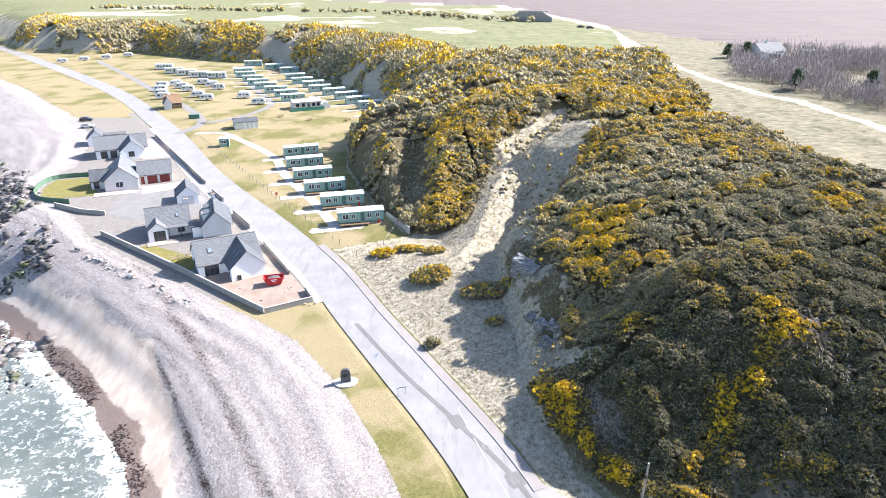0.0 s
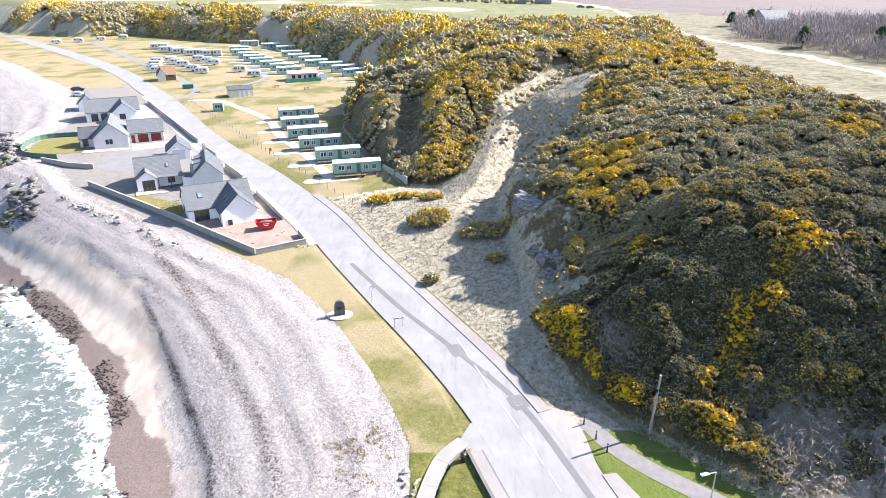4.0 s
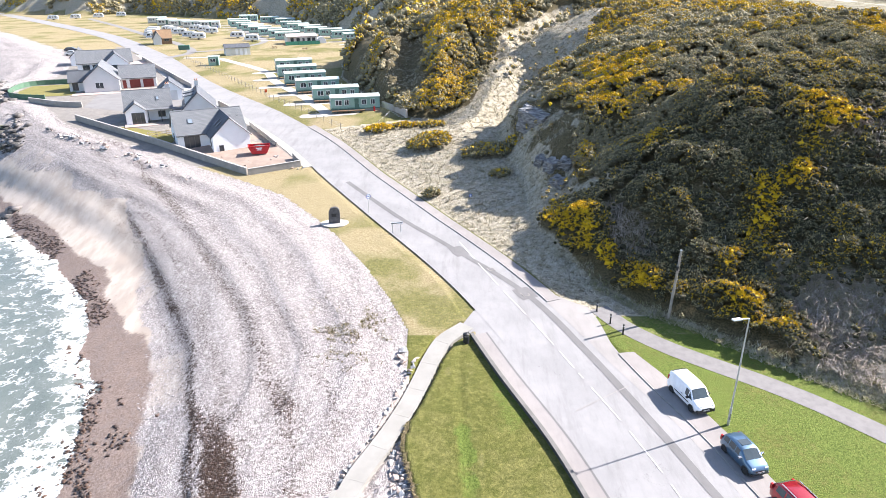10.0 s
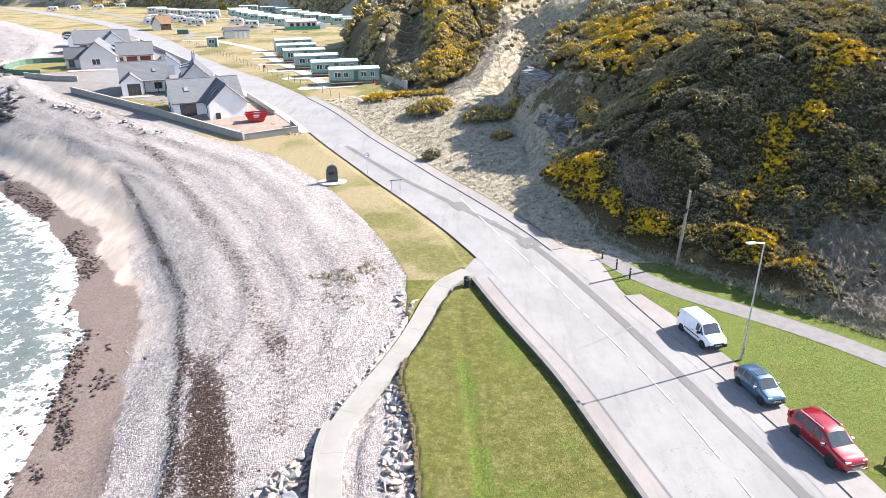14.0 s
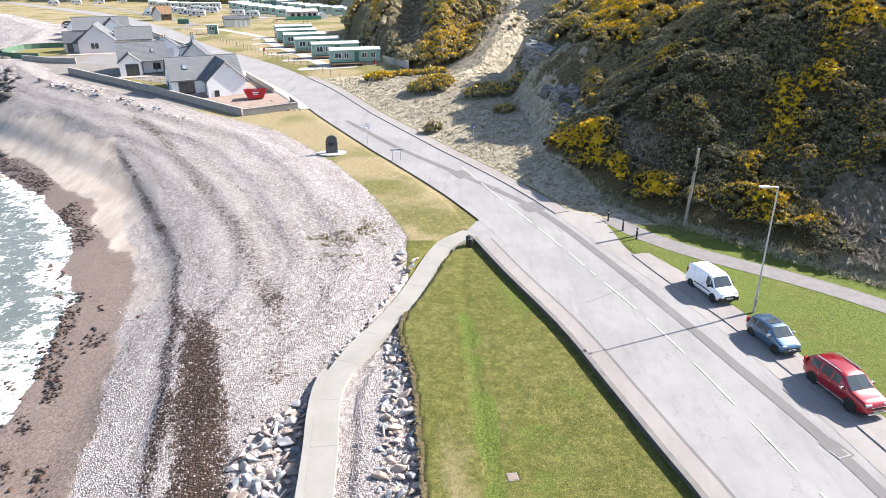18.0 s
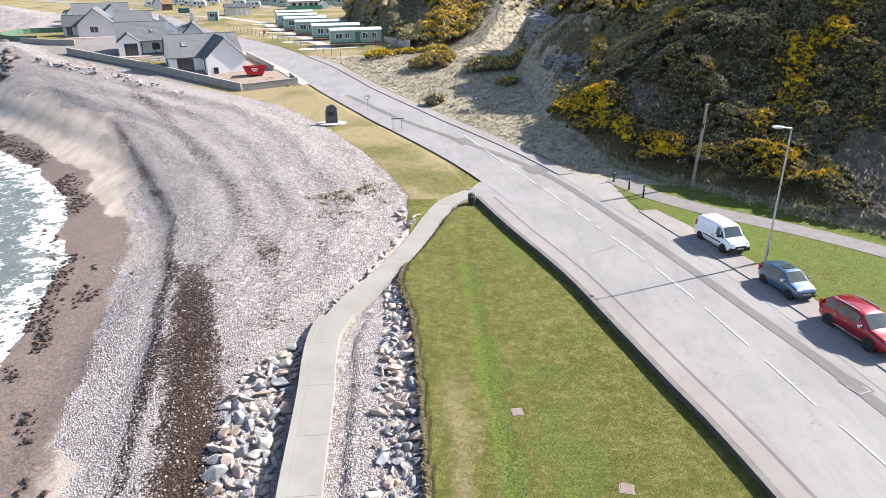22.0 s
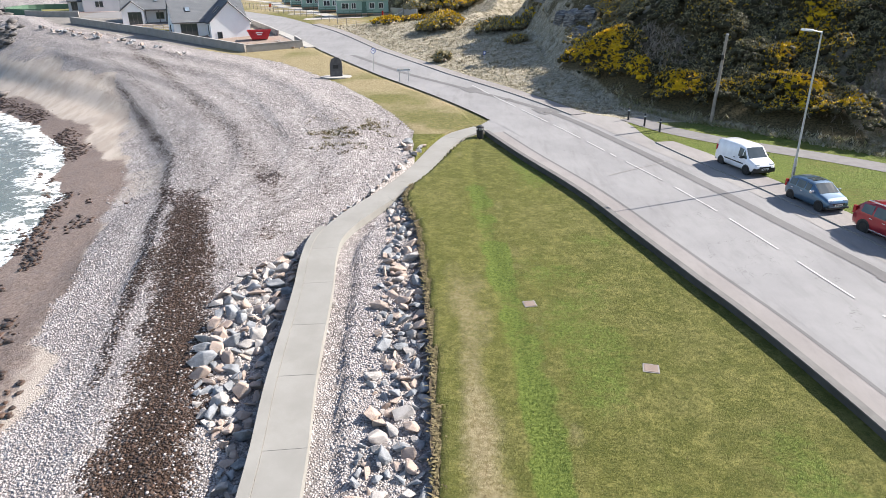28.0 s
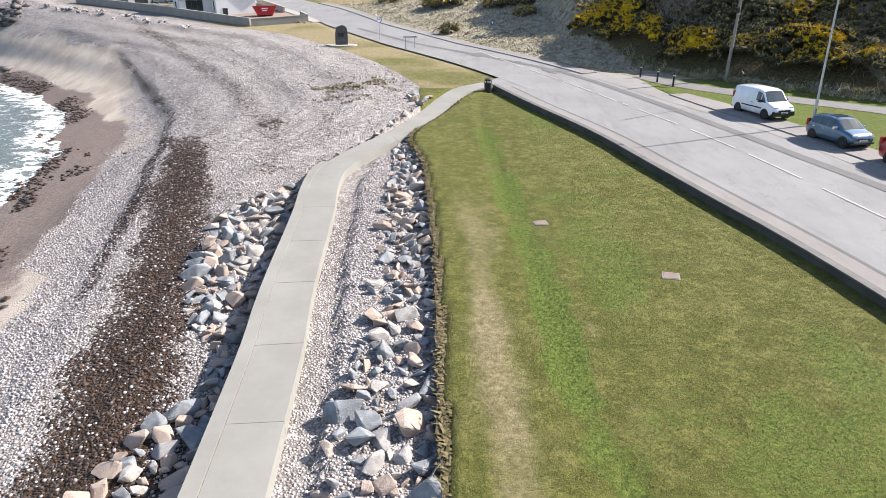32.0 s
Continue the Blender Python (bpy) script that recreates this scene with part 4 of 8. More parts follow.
def glass(name, tint=(0.02, 0.025, 0.03), rough=0.06):
    m = Nodes(name, rough, spec=0.6)
    return m.done(m.mix(m.noise(1.5, 3), tint, tuple(2.2 * v + 0.01 for v in tint)))


M_GLASS = glass("dark window glass")
M_CARGLASS = glass("car glass", (0.03, 0.04, 0.045), 0.05)


def at_ground(x, y, turn=0.0, lift=0.0):
    z = float(surface(np.array([x]), np.array([y]))[0][0])
    return pose(x, y, z + lift, 0, 0, turn)


def at_level(x, y, turn=0.0, lift=0.0):
    return pose(x, y, float(level(y)) + lift, 0, 0, turn)


# ---- vehicles ----
def car_paint(name, c, flake=0.3):
    m = Nodes(name, 0.28, flake, 0.5)
    m.bsdf.inputs["Coat Weight"].default_value = 0.7
    m.bsdf.inputs["Coat Roughness"].default_value = 0.06
    return m.done(m.mix(m.ramp(m.noise(1.2, 3), 0.3, 0.7), tuple(0.9 * v for v in c), tuple(min(1, 1.08 * v) for v in c)))


def wheel(parent, x, y, r, w, rim_mat, spokes):
    side = 1 if y > 0 else -1
    t = bmesh.new()
    prof = [(r * 0.62, -w / 2), (r * 0.93, -w / 2), (r, -w / 2 + 0.03), (r, w / 2 - 0.03), (r * 0.93, w / 2), (r * 0.62, w / 2)]
    rings = [[t.verts.new((x + a * math.cos(2 * math.pi * i / 22), y + b, r + a * math.sin(2 * math.pi * i / 22))) for a, b in prof] for i in range(22)]
    for i in range(22):
        for k in range(5):
            t.faces.new((rings[i][k], rings[i][k + 1], rings[(i + 1) % 22][k + 1], rings[(i + 1) % 22][k]))
    bmesh.ops.recalc_face_normals(t, faces=t.faces[:])
    wh = part("wheel", t, M_RUBBER, parent, smooth=True)
    b = bmesh.new()
    bm_tube(b, (x, y - side * w * 0.1, r), (x, y + side * w * 0.16, r), r * 0.62, r * 0.62, 20)
    part("hub_disc", b, M_BLACK, wh)
    b = bmesh.new()
    for i in range(spokes):
        a = 2 * math.pi * i / spokes
        for da in (-0.12, 0.12):
            bm_tube(b, (x + r * 0.08 * math.cos(a), y + side * w * 0.3, r + r * 0.08 * math.sin(a)), (x + r * 0.6 * math.cos(a + da), y + side * w * 0.34, r + r * 0.6 * math.sin(a + da)), r * 0.075, r * 0.055, 6)
    bm_tube(b, (x, y, r), (x, y + side * w * 0.36, r), r * 0.15, r * 0.12, 10)
    n = 20
    for i in range(n):
        a, c = 2 * math.pi * i / n, 2 * math.pi * (i + 1) / n
        bm_tube(b, (x + r * 0.61 * math.cos(a), y + side * w * 0.36, r + r * 0.61 * math.sin(a)), (x + r * 0.61 * math.cos(c), y + side * w * 0.36, r + r * 0.61 * math.sin(c)), r * 0.05, None, 5)
    part("rim", b, rim_mat, wh)


def vehicle(name, m, label, category, paint, stations, wheels, wheel_r, glass_from, glass_to, screen, rear, width, details, rim_mat, spokes, van=False):
    """A road vehicle, its nose towards +x. stations: (x, underside, belt, top, half width at the top as a share)."""
    car = thing(name, m, label, category, "vehicles parked beside the road")
    W = width / 2
    bm = bmesh.new()
    rows = []
    for x, zb, belt, top, share, nose in stations:
        w = W * nose
        wr = w * share
        mid = (top - belt)
        ring = [(0.0, zb), (w * 0.9, zb), (w * 0.985, zb + 0.12), (w, zb + 0.35 * (belt - zb)), (w * 0.995, zb + 0.75 * (belt - zb)), (w * 0.965, belt), (wr + (w * 0.965 - wr) * 0.08, belt + mid * 0.86), (wr * 0.93, belt + mid * 0.965), (wr * 0.55, top), (0.0, top + 0.012)]
        rows.append([bm.verts.new((x, yy, zz)) for yy, zz in ring] + [bm.verts.new((x, -yy, zz)) for yy, zz in ring[-2:0:-1]])
    n = len(rows[0])
    panes = {"side_window": [], "windscreen": [], "rear_window": []}
    for i in range(len(rows) - 1):
        for k in range(n):
            f = bm.faces.new((rows[i][k], rows[i + 1][k], rows[i + 1][(k + 1) % n], rows[i][(k + 1) % n]))
            upper = k in (5, 12)
            if upper and glass_from <= i < glass_to and not (van and i < screen - 1 and i < glass_to - 1):
                panes["side_window"].append(f)
            if i == screen and k in (6, 7, 8, 9, 10, 11):
                panes["windscreen"].append(f)
            if i == rear and k in (7, 8, 9, 10):
                panes["rear_window"].append(f)
    bm.faces.new(rows[0])
    bm.faces.new(rows[-1][::-1])
    bmesh.ops.recalc_face_normals(bm, faces=bm.faces[:])
    cut_faces = []
    for pane, faces in panes.items():
        groups = [[f] for f in faces] if pane == "side_window" else [faces] if faces else []
        for g in groups:
            pts = []
            b = bmesh.new()
            mid = sum((f.calc_center_median() for f in g), Vector()) / len(g)
            nor = sum((f.normal for f in g), Vector()).normalized()
            keep = 0.86 if pane == "side_window" else 0.93
            for f in g:
                vs = [b.verts.new(mid + (v.co - mid) * keep + nor * 0.012) for v in f.verts]
                b.faces.new(vs)
            bmesh.ops.remove_doubles(b, verts=b.verts[:], dist=0.002)
            r = bmesh.ops.extrude_face_region(b, geom=b.faces[:])
            for v in r["geom"]:
                if isinstance(v, bmesh.types.BMVert):
                    v.co -= nor * 0.014
            bmesh.ops.recalc_face_normals(b, faces=b.faces[:])
            part(pane, b, M_CARGLASS, car, "dark tinted glass")
    body = part("body", bm, paint, car, smooth=True)
    for p in body.data.polygons:
        p.use_smooth = True
    for wx in wheels:
        for s in (1, -1):
            wheel(car, wx, s * (W - 0.10), wheel_r, 0.21, rim_mat, spokes)
            b = bmesh.new()
            bm_tube(b, (wx, s * (W - 0.30), wheel_r + 0.01), (wx, s * (W + 0.004), wheel_r + 0.01), wheel_r * 1.16, None, 22)
            part("wheel_arch", b, M_BLACK, car)
    for nm, bmx, mat, lab in details(W):
        part(nm, bmx, mat, car, lab)
    return car


M_RED_LIGHT = varied("red lamp plastic", (0.28, 0.01, 0.01), (0.4, 0.02, 0.02), 8, 0.2)
M_CLEAR = varied("headlamp plastic", (0.5, 0.53, 0.56), (0.75, 0.77, 0.8), 9, 0.08, spec=0.7)
M_PLATE = varied("number plate", (0.62, 0.62, 0.6), (0.72, 0.72, 0.7), 5, 0.5)
M_CHROME = varied("bright trim", (0.6, 0.6, 0.61), (0.75, 0.75, 0.76), 5, 0.2, 0.9)


def fittings(front, rear, zf, zr, lamp_w, lamp_h, mirror_x, mirror_z, grille, extra=()):
    """The small outer parts of a vehicle."""
    def make(W):
        out = []
        for s in (1, -1):
            out.append(("headlight", bm_box(bmesh.new(), front - 0.32, front - 0.05, s * (W * 0.60) - lamp_w / 2, s * (W * 0.60) + lamp_w / 2, zf, zf + lamp_h, 0.04), M_CLEAR, "clear headlamp"))
            out.append(("tail_light", box(rear - 0.02, rear + 0.16, s * (W * 0.86) - 0.08, s * (W * 0.86) + 0.08, zr, zr + 0.42, 0.03), M_RED_LIGHT, "red tail lamp"))
            b = box(mirror_x - 0.09, mirror_x + 0.09, min(s * (W - 0.02), s * (W + 0.20)), max(s * (W - 0.02), s * (W + 0.20)), mirror_z, mirror_z + 0.17, 0.03)
            out.append(("wing_mirror", b, M_BLACK if grille == "van" else M_CHROME, ""))
        out.append(("bumper", box(front - 0.30, front + 0.03, -W * 0.9, W * 0.9, 0.24, 0.24 + (0.34 if grille == "van" else 0.14), 0.07), M_BLACK, "black bumper"))
        out.append(("grille", box(front - 0.16, front + 0.025, -W * 0.5, W * 0.5, zf - 0.14, zf - 0.02, 0.02), M_BLACK, "dark grille"))
        p = box(front, front + 0.045, -0.26, 0.26, 0.42, 0.53, 0.006)
        out.append(("number_plate", p, M_PLATE, "pale number plate"))
        b = bmesh.new()
        for k in range(7):
            bm_box(b, front + 0.046, front + 0.049, -0.21 + k * 0.062, -0.21 + k * 0.062 + 0.04, 0.44, 0.51)
        out.append(("plate_bars", b, M_BLACK, "plain dark bars"))
        for k in (0.22, -0.28):
            b = bmesh.new()
            bm_tube(b, (mirror_x + 0.30, k, mirror_z + 0.0), (mirror_x + 0.10, k + 0.38, mirror_z + 0.14), 0.012, 0.008, 6)
            out.append(("wiper", b, M_BLACK, ""))
        for s in (1, -1):
            for hx in ((mirror_x - 0.95, mirror_x - 1.75) if grille != "van" else (mirror_x - 0.85,)):
                out.append(("door_handle", box(hx - 0.09, hx + 0.09, s * W * 0.99 - 0.02, s * W * 0.99 + 0.03 * s + 0.02, mirror_z - 0.13, mirror_z - 0.09, 0.01), M_CHROME if grille != "van" else M_BLACK, ""))
        for nm, args, mat, lab in extra:
            out.append((nm, box(*args), mat, lab))
        return out
    return make


def build_vehicles():
    # white panel van
    st = [(-2.12, 0.42, 0.95, 1.30, 0.80, 0.90), (-2.08, 0.30, 1.00, 1.72, 0.82, 0.97), (-1.85, 0.24, 1.02, 1.80, 0.82, 1.0), (-0.6, 0.24, 1.02, 1.83, 0.82, 1.0), (0.30, 0.24, 1.02, 1.82, 0.82, 1.0), (0.78, 0.24, 1.02, 1.72, 0.80, 1.0), (1.34, 0.24, 1.0, 1.06, 0.86, 1.0), (1.80, 0.26, 0.84, 0.93, 0.80, 0.96), (2.02, 0.30, 0.72, 0.80, 0.78, 0.88), (2.12, 0.36, 0.62, 0.66, 0.8, 0.78)]
    vehicle("van", at_level(18.75, 40.8, -75, 0.03) @ Matrix.Scale(0.91, 4), "small white panel van with black bumpers, parked on the tarmac strip", "van", car_paint("white van paint", (0.80, 0.81, 0.83), 0.0), st, (-1.36, 1.34), 0.31, 4, 6, 5, 1, 1.82,
            fittings(2.10, -2.12, 0.68, 0.95, 0.34, 0.16, 0.86, 1.02, "van", [("side_strip", (-1.0, 1.0, -0.925, -0.905, 0.62, 0.70, 0.005), M_BLACK, "black rubbing strip"), ("side_strip", (-1.0, 1.0, 0.905, 0.925, 0.62, 0.70, 0.005), M_BLACK, "black rubbing strip"), ("rear_bumper", (-2.17, -2.0, -0.82, 0.82, 0.28, 0.52, 0.05), M_BLACK, "black rear bumper")]), M_ALLOY, 8, True)
    # blue-grey hatchback
    st = [(-1.80, 0.40, 0.80, 0.98, 0.80, 0.86), (-1.72, 0.28, 0.92, 1.12, 0.80, 0.95), (-1.45, 0.22, 0.95, 1.42, 0.78, 0.99), (-0.85, 0.2, 0.94, 1.49, 0.77, 1.0), (-0.12, 0.2, 0.92, 1.50, 0.77, 1.0), (0.35, 0.2, 0.91, 1.43, 0.78, 1.0), (1.02, 0.2, 0.88, 0.96, 0.86, 0.99), (1.48, 0.22, 0.78, 0.86, 0.82, 0.95), (1.72, 0.26, 0.66, 0.74, 0.8, 0.86), (1.82, 0.34, 0.56, 0.60, 0.8, 0.74)]
    vehicle("hatchback", at_level(20.12, 34.45, -77, 0.03) @ Matrix.Scale(0.91, 4), "small blue-grey hatchback parked on the tarmac strip below the lamp post", "car", car_paint("blue-grey car paint", (0.085, 0.155, 0.235), 0.5), st, (-1.16, 1.2), 0.295, 2, 5, 5, 1, 1.68,
            fittings(1.80, -1.80, 0.62, 0.72, 0.30, 0.15, 0.62, 0.92, "car", [("sunroof", (-0.55, 0.05, -0.40, 0.40, 1.499, 1.518, 0.006), M_CARGLASS, "dark glass sunroof")]), M_ALLOY, 7)
    # red sport-utility car
    st = [(-2.28, 0.46, 0.95, 1.10, 0.80, 0.88), (-2.18, 0.34, 1.05, 1.30, 0.80, 0.95), (-1.80, 0.26, 1.06, 1.60, 0.78, 0.99), (-1.0, 0.24, 1.05, 1.69, 0.77, 1.0), (-0.15, 0.24, 1.03, 1.70, 0.77, 1.0), (0.45, 0.24, 1.02, 1.62, 0.78, 1.0), (1.18, 0.24, 1.0, 1.08, 0.87, 1.0), (1.80, 0.26, 0.92, 1.01, 0.84, 0.97), (2.18, 0.30, 0.80, 0.90, 0.8, 0.88), (2.32, 0.38, 0.66, 0.72, 0.8, 0.76)]
    vehicle("suv", at_level(21.6, 29.4, -77, 0.03) @ Matrix.Scale(0.95, 4), "dark red utility car with silver roof rails, parked at the kerb", "car", car_paint("dark red car paint", (0.30, 0.012, 0.022), 0.4), st, (-1.38, 1.36), 0.355, 2, 5, 5, 1, 1.82,
            fittings(2.30, -2.28, 0.76, 0.86, 0.34, 0.14, 0.72, 1.02, "car", [("roof_rail", (-1.6, 0.2, -0.66, -0.61, 1.69, 1.75, 0.015), M_CHROME, "silver roof rail"), ("roof_rail", (-1.6, 0.2, 0.61, 0.66, 1.69, 1.75, 0.015), M_CHROME, "silver roof rail"), ("skid_plate", (2.1, 2.36, -0.6, 0.6, 0.3, 0.42, 0.03), M_CHROME, "silver front trim"), ("sill_trim", (-1.0, 1.0, -0.93, -0.905, 0.32, 0.38, 0.008), M_CHROME, "bright sill strip"), ("sill_trim", (-1.0, 1.0, 0.905, 0.93, 0.32, 0.38, 0.008), M_CHROME, "bright sill strip")]), M_ALLOY, 6)


build_vehicles()


# ---- street furniture ----
def bollards():
    first = thing("bollard", at_level(14.55, 54.0), "black plastic bollard with a pale band at the path entrance", "bollard", "bollards at the path entrance")
    b = bmesh.new()
    for z0, z1, r0, r1 in ((0, 0.05, 0.11, 0.10), (0.05, 0.72, 0.075, 0.07), (0.72, 0.78, 0.085, 0.085), (0.86, 0.98, 0.085, 0.08), (0.98, 1.03, 0.08, 0.035)):
        bm_tube(b, (0, 0, z0), (0, 0, z1), r0, r1, 14)
    part("post", b, M_BLACK, first)
    part("band", tube((0, 0, 0.78), (0, 0, 0.86), 0.08, None, 14), M_WHITE_PAINT, first, "white reflective band")
    for x, y in ((15.3, 51.8), (16.0, 50.0)):
        copy_thing(first, at_level(x, y))


def litter_bin():
    t = thing("litter_bin", at_level(2.05, 48.9, 20, -0.28), "black plastic litter bin at the end of the low wall", "bin")
    b = bmesh.new()
    for z0, z1, r0, r1 in ((0, 0.85, 0.25, 0.28), (1.02, 1.08, 0.30, 0.29), (1.08, 1.18, 0.29, 0.12)):
        bm_tube(b, (0, 0, z0), (0, 0, z1), r0, r1, 18)
    for a in range(4):
        c = math.pi / 2 * a + 0.7
        bm_tube(b, (0.26 * math.cos(c), 0.26 * math.sin(c), 0.84), (0.26 * math.cos(c), 0.26 * math.sin(c), 1.03), 0.035, None, 6)
    part("drum", b, M_BLACK, t)
    part("liner", tube((0, 0, 0.5), (0, 0, 0.92), 0.2, None, 14), M_STEEL, t, "grey metal liner")


def lamp_post():
    t = thing("street_lamp", at_level(20.55, 38.05), "tall galvanised steel street lamp with a short arm", "street lamp")
    part("base", tube((0, 0, -0.1), (0, 0, 1.5), 0.095, 0.09, 14), M_STEEL, t)
    part("mast", tube((0, 0, 1.5), (0.0, 0, 8.7), 0.065, 0.045, 12), M_STEEL, t)
    part("door", box(-0.05, 0.05, -0.102, -0.09, 0.5, 1.0, 0.004), M_KERB, t, "small service door")
    part("arm", tube((0, 0, 8.66), (-0.75, -0.28, 8.78), 0.035, 0.03, 10), M_STEEL, t)
    head = bm_box(bmesh.new(), -0.36, 0.36, -0.13, 0.13, -0.05, 0.06, 0.04)
    head.transform(pose(-1.02, -0.38, 8.82, 0, 5, 20))
    h = part("lamp_head", head, M_WHITE_PAINT, t, "pale lamp housing")
    lens = box(-0.28, 0.28, -0.1, 0.1, -0.075, -0.045, 0.01)
    lens.transform(pose(-1.02, -0.38, 8.82, 0, 5, 20))
    part("lens", lens, M_LAMP, h)


def telegraph_pole():
    t = thing("telegraph_pole", at_ground(20.85, 52.6), "grey weathered wooden telegraph pole with climbing pegs", "telegraph pole")
    part("pole", tube((0, 0, -0.3), (0.28, 0.0, 6.8), 0.14, 0.10, 12), M_POLE, t)
    for i in range(9):
        z = 2.6 + i * 0.45
        s = 1 if i % 2 else -1
        part("peg", tube((0.28 * z / 6.8, 0, z), (0.28 * z / 6.8 + 0.2 * s, 0.0, z), 0.014, None, 6), M_STEEL, t)
    part("cap", tube((0.278, 0, 6.8), (0.28, 0, 6.86), 0.115, 0.09, 12), M_STEEL, t)
    part("junction_box", box(0.06, 0.22, -0.16, -0.07, 4.9, 5.3, 0.01), M_BLACK, t, "dark junction box")


def round_sign():
    t = thing("road_sign", at_level(-9.6, 79.0, 35), "round road sign on a grey post at the verge", "road sign")
    part("post", tube((0, 0, -0.1), (0, 0, 2.75), 0.035, None, 10), M_STEEL, t)
    part("plate", tube((0, -0.05, 2.45), (0, -0.035, 2.45), 0.32, None, 24), M_WHITE_PAINT, t, "white sign face with a dark ring")
    ring = bmesh.new()
    for i in range(24):
        a, c = 2 * math.pi * i / 24, 2 * math.pi * (i + 1) / 24
        bm_tube(ring, (0.29 * math.cos(a), -0.055, 2.45 + 0.29 * math.sin(a)), (0.29 * math.cos(c), -0.055, 2.45 + 0.29 * math.sin(c)), 0.03, None, 5)
    part("rim", ring, M_SIGNBLUE, t, "dark rim")
    b = box(-0.12, 0.12, -0.06, -0.052, 2.4, 2.5)
    part("mark", b, M_SIGNBLUE, t, "dark bar mark")


def street_sign():
    t = thing("street_name_sign", at_level(-5.6, 73.2, 15), "low street name sign on two grey posts in the verge", "street sign")
    for x in (-0.5, 0.5):
        part("post", box(x - 0.04, x + 0.04, -0.04, 0.04, -0.1, 1.35, 0.008), M_STEEL, t)
    part("plate", box(-0.75, 0.75, -0.07, -0.045, 1.08, 1.32, 0.006), M_WHITE_PAINT, t, "white name plate")
    part("border", box(-0.70, 0.70, -0.076, -0.072, 1.17, 1.24, 0.001), M_BLACK, t, "plain dark bar")


def landward_sign():
    t = thing("road_sign", at_level(3.6, 80.8, 35, 0.1), "small round blue road sign in the grass bank", "road sign")
    part("post", tube((0, 0, -0.2), (0, 0, 1.9), 0.03, None, 8), M_STEEL, t)
    part("plate", tube((0, -0.05, 1.7), (0, -0.035, 1.7), 0.24, None, 20), M_SIGNBLUE, t, "blue sign face")
    part("mark", tube((0, -0.058, 1.7), (0, -0.052, 1.7), 0.15, None, 16), M_WHITE_PAINT, t, "pale centre mark")


def monument():
    t = thing("memorial_stone", at_level(-13.6, 76.0, 8), "rough dark standing stone on a pale flagged plinth", "memorial stone")
    rng = random.Random(5)
    b = bmesh.new()
    bm_prism(b, [(-0.68, 0.12), (0.70, 0.12), (0.74, 1.0), (0.66, 1.9), (0.45, 2.15), (0.05, 2.22), (-0.45, 2.02), (-0.62, 1.5)], 0.42, "y", -0.2)
    bmesh.ops.subdivide_edges(b, edges=b.edges[:], cuts=3, use_grid_fill=True)
    for v in b.verts:
        v.co += Vector((rng.uniform(-0.035, 0.035), rng.uniform(-0.03, 0.03), rng.uniform(-0.03, 0.03)))
    part("stone", b, M_DARKSTONE, t)
    b = bmesh.new()
    bm_prism(b, [(1.75 * math.cos(a) * (1 + 0.08 * math.sin(3 * a)), -0.1 + 1.35 * math.sin(a)) for a in [2 * math.pi * i / 14 for i in range(14)]], 0.13, "z", 0.0)
    part("plinth", b, M_PALESTONE, t)
    part("plaque", box(-0.3, 0.3, -0.245, -0.215, 1.0, 1.4, 0.006), M_BLACK, t, "dark plaque")


def covers():
    for x, y, s, turn in ((3.25, 23.6, 0.42, 10), (6.95, 19.1, 0.46, -12)):
        t = thing("manhole_cover", at_ground(x, y, turn, 0.0), "square concrete inspection cover set in the lawn", "manhole cover")
        part("frame", box(-s / 2 - 0.05, s / 2 + 0.05, -s / 2 - 0.05, s / 2 + 0.05, -0.1, 0.012, 0.01), M_KERB, t)
        part("lid", box(-s / 2, s / 2, -s / 2, s / 2, -0.02, 0.022, 0.008), varied("pinkish cover", (0.17, 0.125, 0.10), (0.23, 0.175, 0.145), 4), t, "pinkish worn lid")
    for x, y in ((19.0, 25.0), (8.2, 57.4), (5.2, 63.0)):
        t = thing("manhole_cover", at_level(x, y, 20, 0.0), "iron manhole cover in the road patch", "manhole cover")
        part("frame", box(-0.38, 0.38, -0.38, 0.38, -0.05, 0.028, 0.004), M_KERB, t)
        part("lid", box(-0.3, 0.3, -0.3, 0.3, 0.0, 0.034, 0.004), M_PATCH, t, "worn metal lid")


bollards()
litter_bin()
lamp_post()
telegraph_pole()
round_sign()
street_sign()
landward_sign()
monument()
covers()


def bench():
    t = thing("bench", at_ground(24.6, 27.6, -70), "dark weathered timber slatted bench on the grass", "bench")
    for k in range(4):
        part("seat_slat", box(-0.75, 0.75, -0.24 + k * 0.125, -0.14 + k * 0.125, 0.43, 0.465, 0.006), M_WOOD, t)
    for k in range(3):
        part("back_slat", box(-0.75, 0.75, 0.27 + k * 0.02, 0.30 + k * 0.02, 0.56 + k * 0.13, 0.66 + k * 0.13, 0.006), M_WOOD, t)
    for s in (-0.62, 0.62):
        part("leg", box(s - 0.04, s + 0.04, -0.22, -0.14, -0.05, 0.43, 0.006), M_WOOD, t)
        part("leg", box(s - 0.04, s + 0.04, 0.22, 0.295, -0.05, 0.92, 0.006), M_WOOD, t)


bench()

# ---- plants and stones in masses ----
RNG = np.random.default_rng(7)


def ball(level_of=1):
    bm = bmesh.new()
    bmesh.ops.create_icosphere(bm, subdivisions=level_of, radius=1.0)
    v = np.array([x.co[:] for x in bm.verts])
    f = np.array([[q.index for q in p.verts] for p in bm.faces])
    bm.free()
    return v, f


BALL1, BALL2 = ball(1), ball(2)


def spin(n):
    a = RNG.uniform(0, 2 * np.pi, n)
    return np.cos(a), np.sin(a)


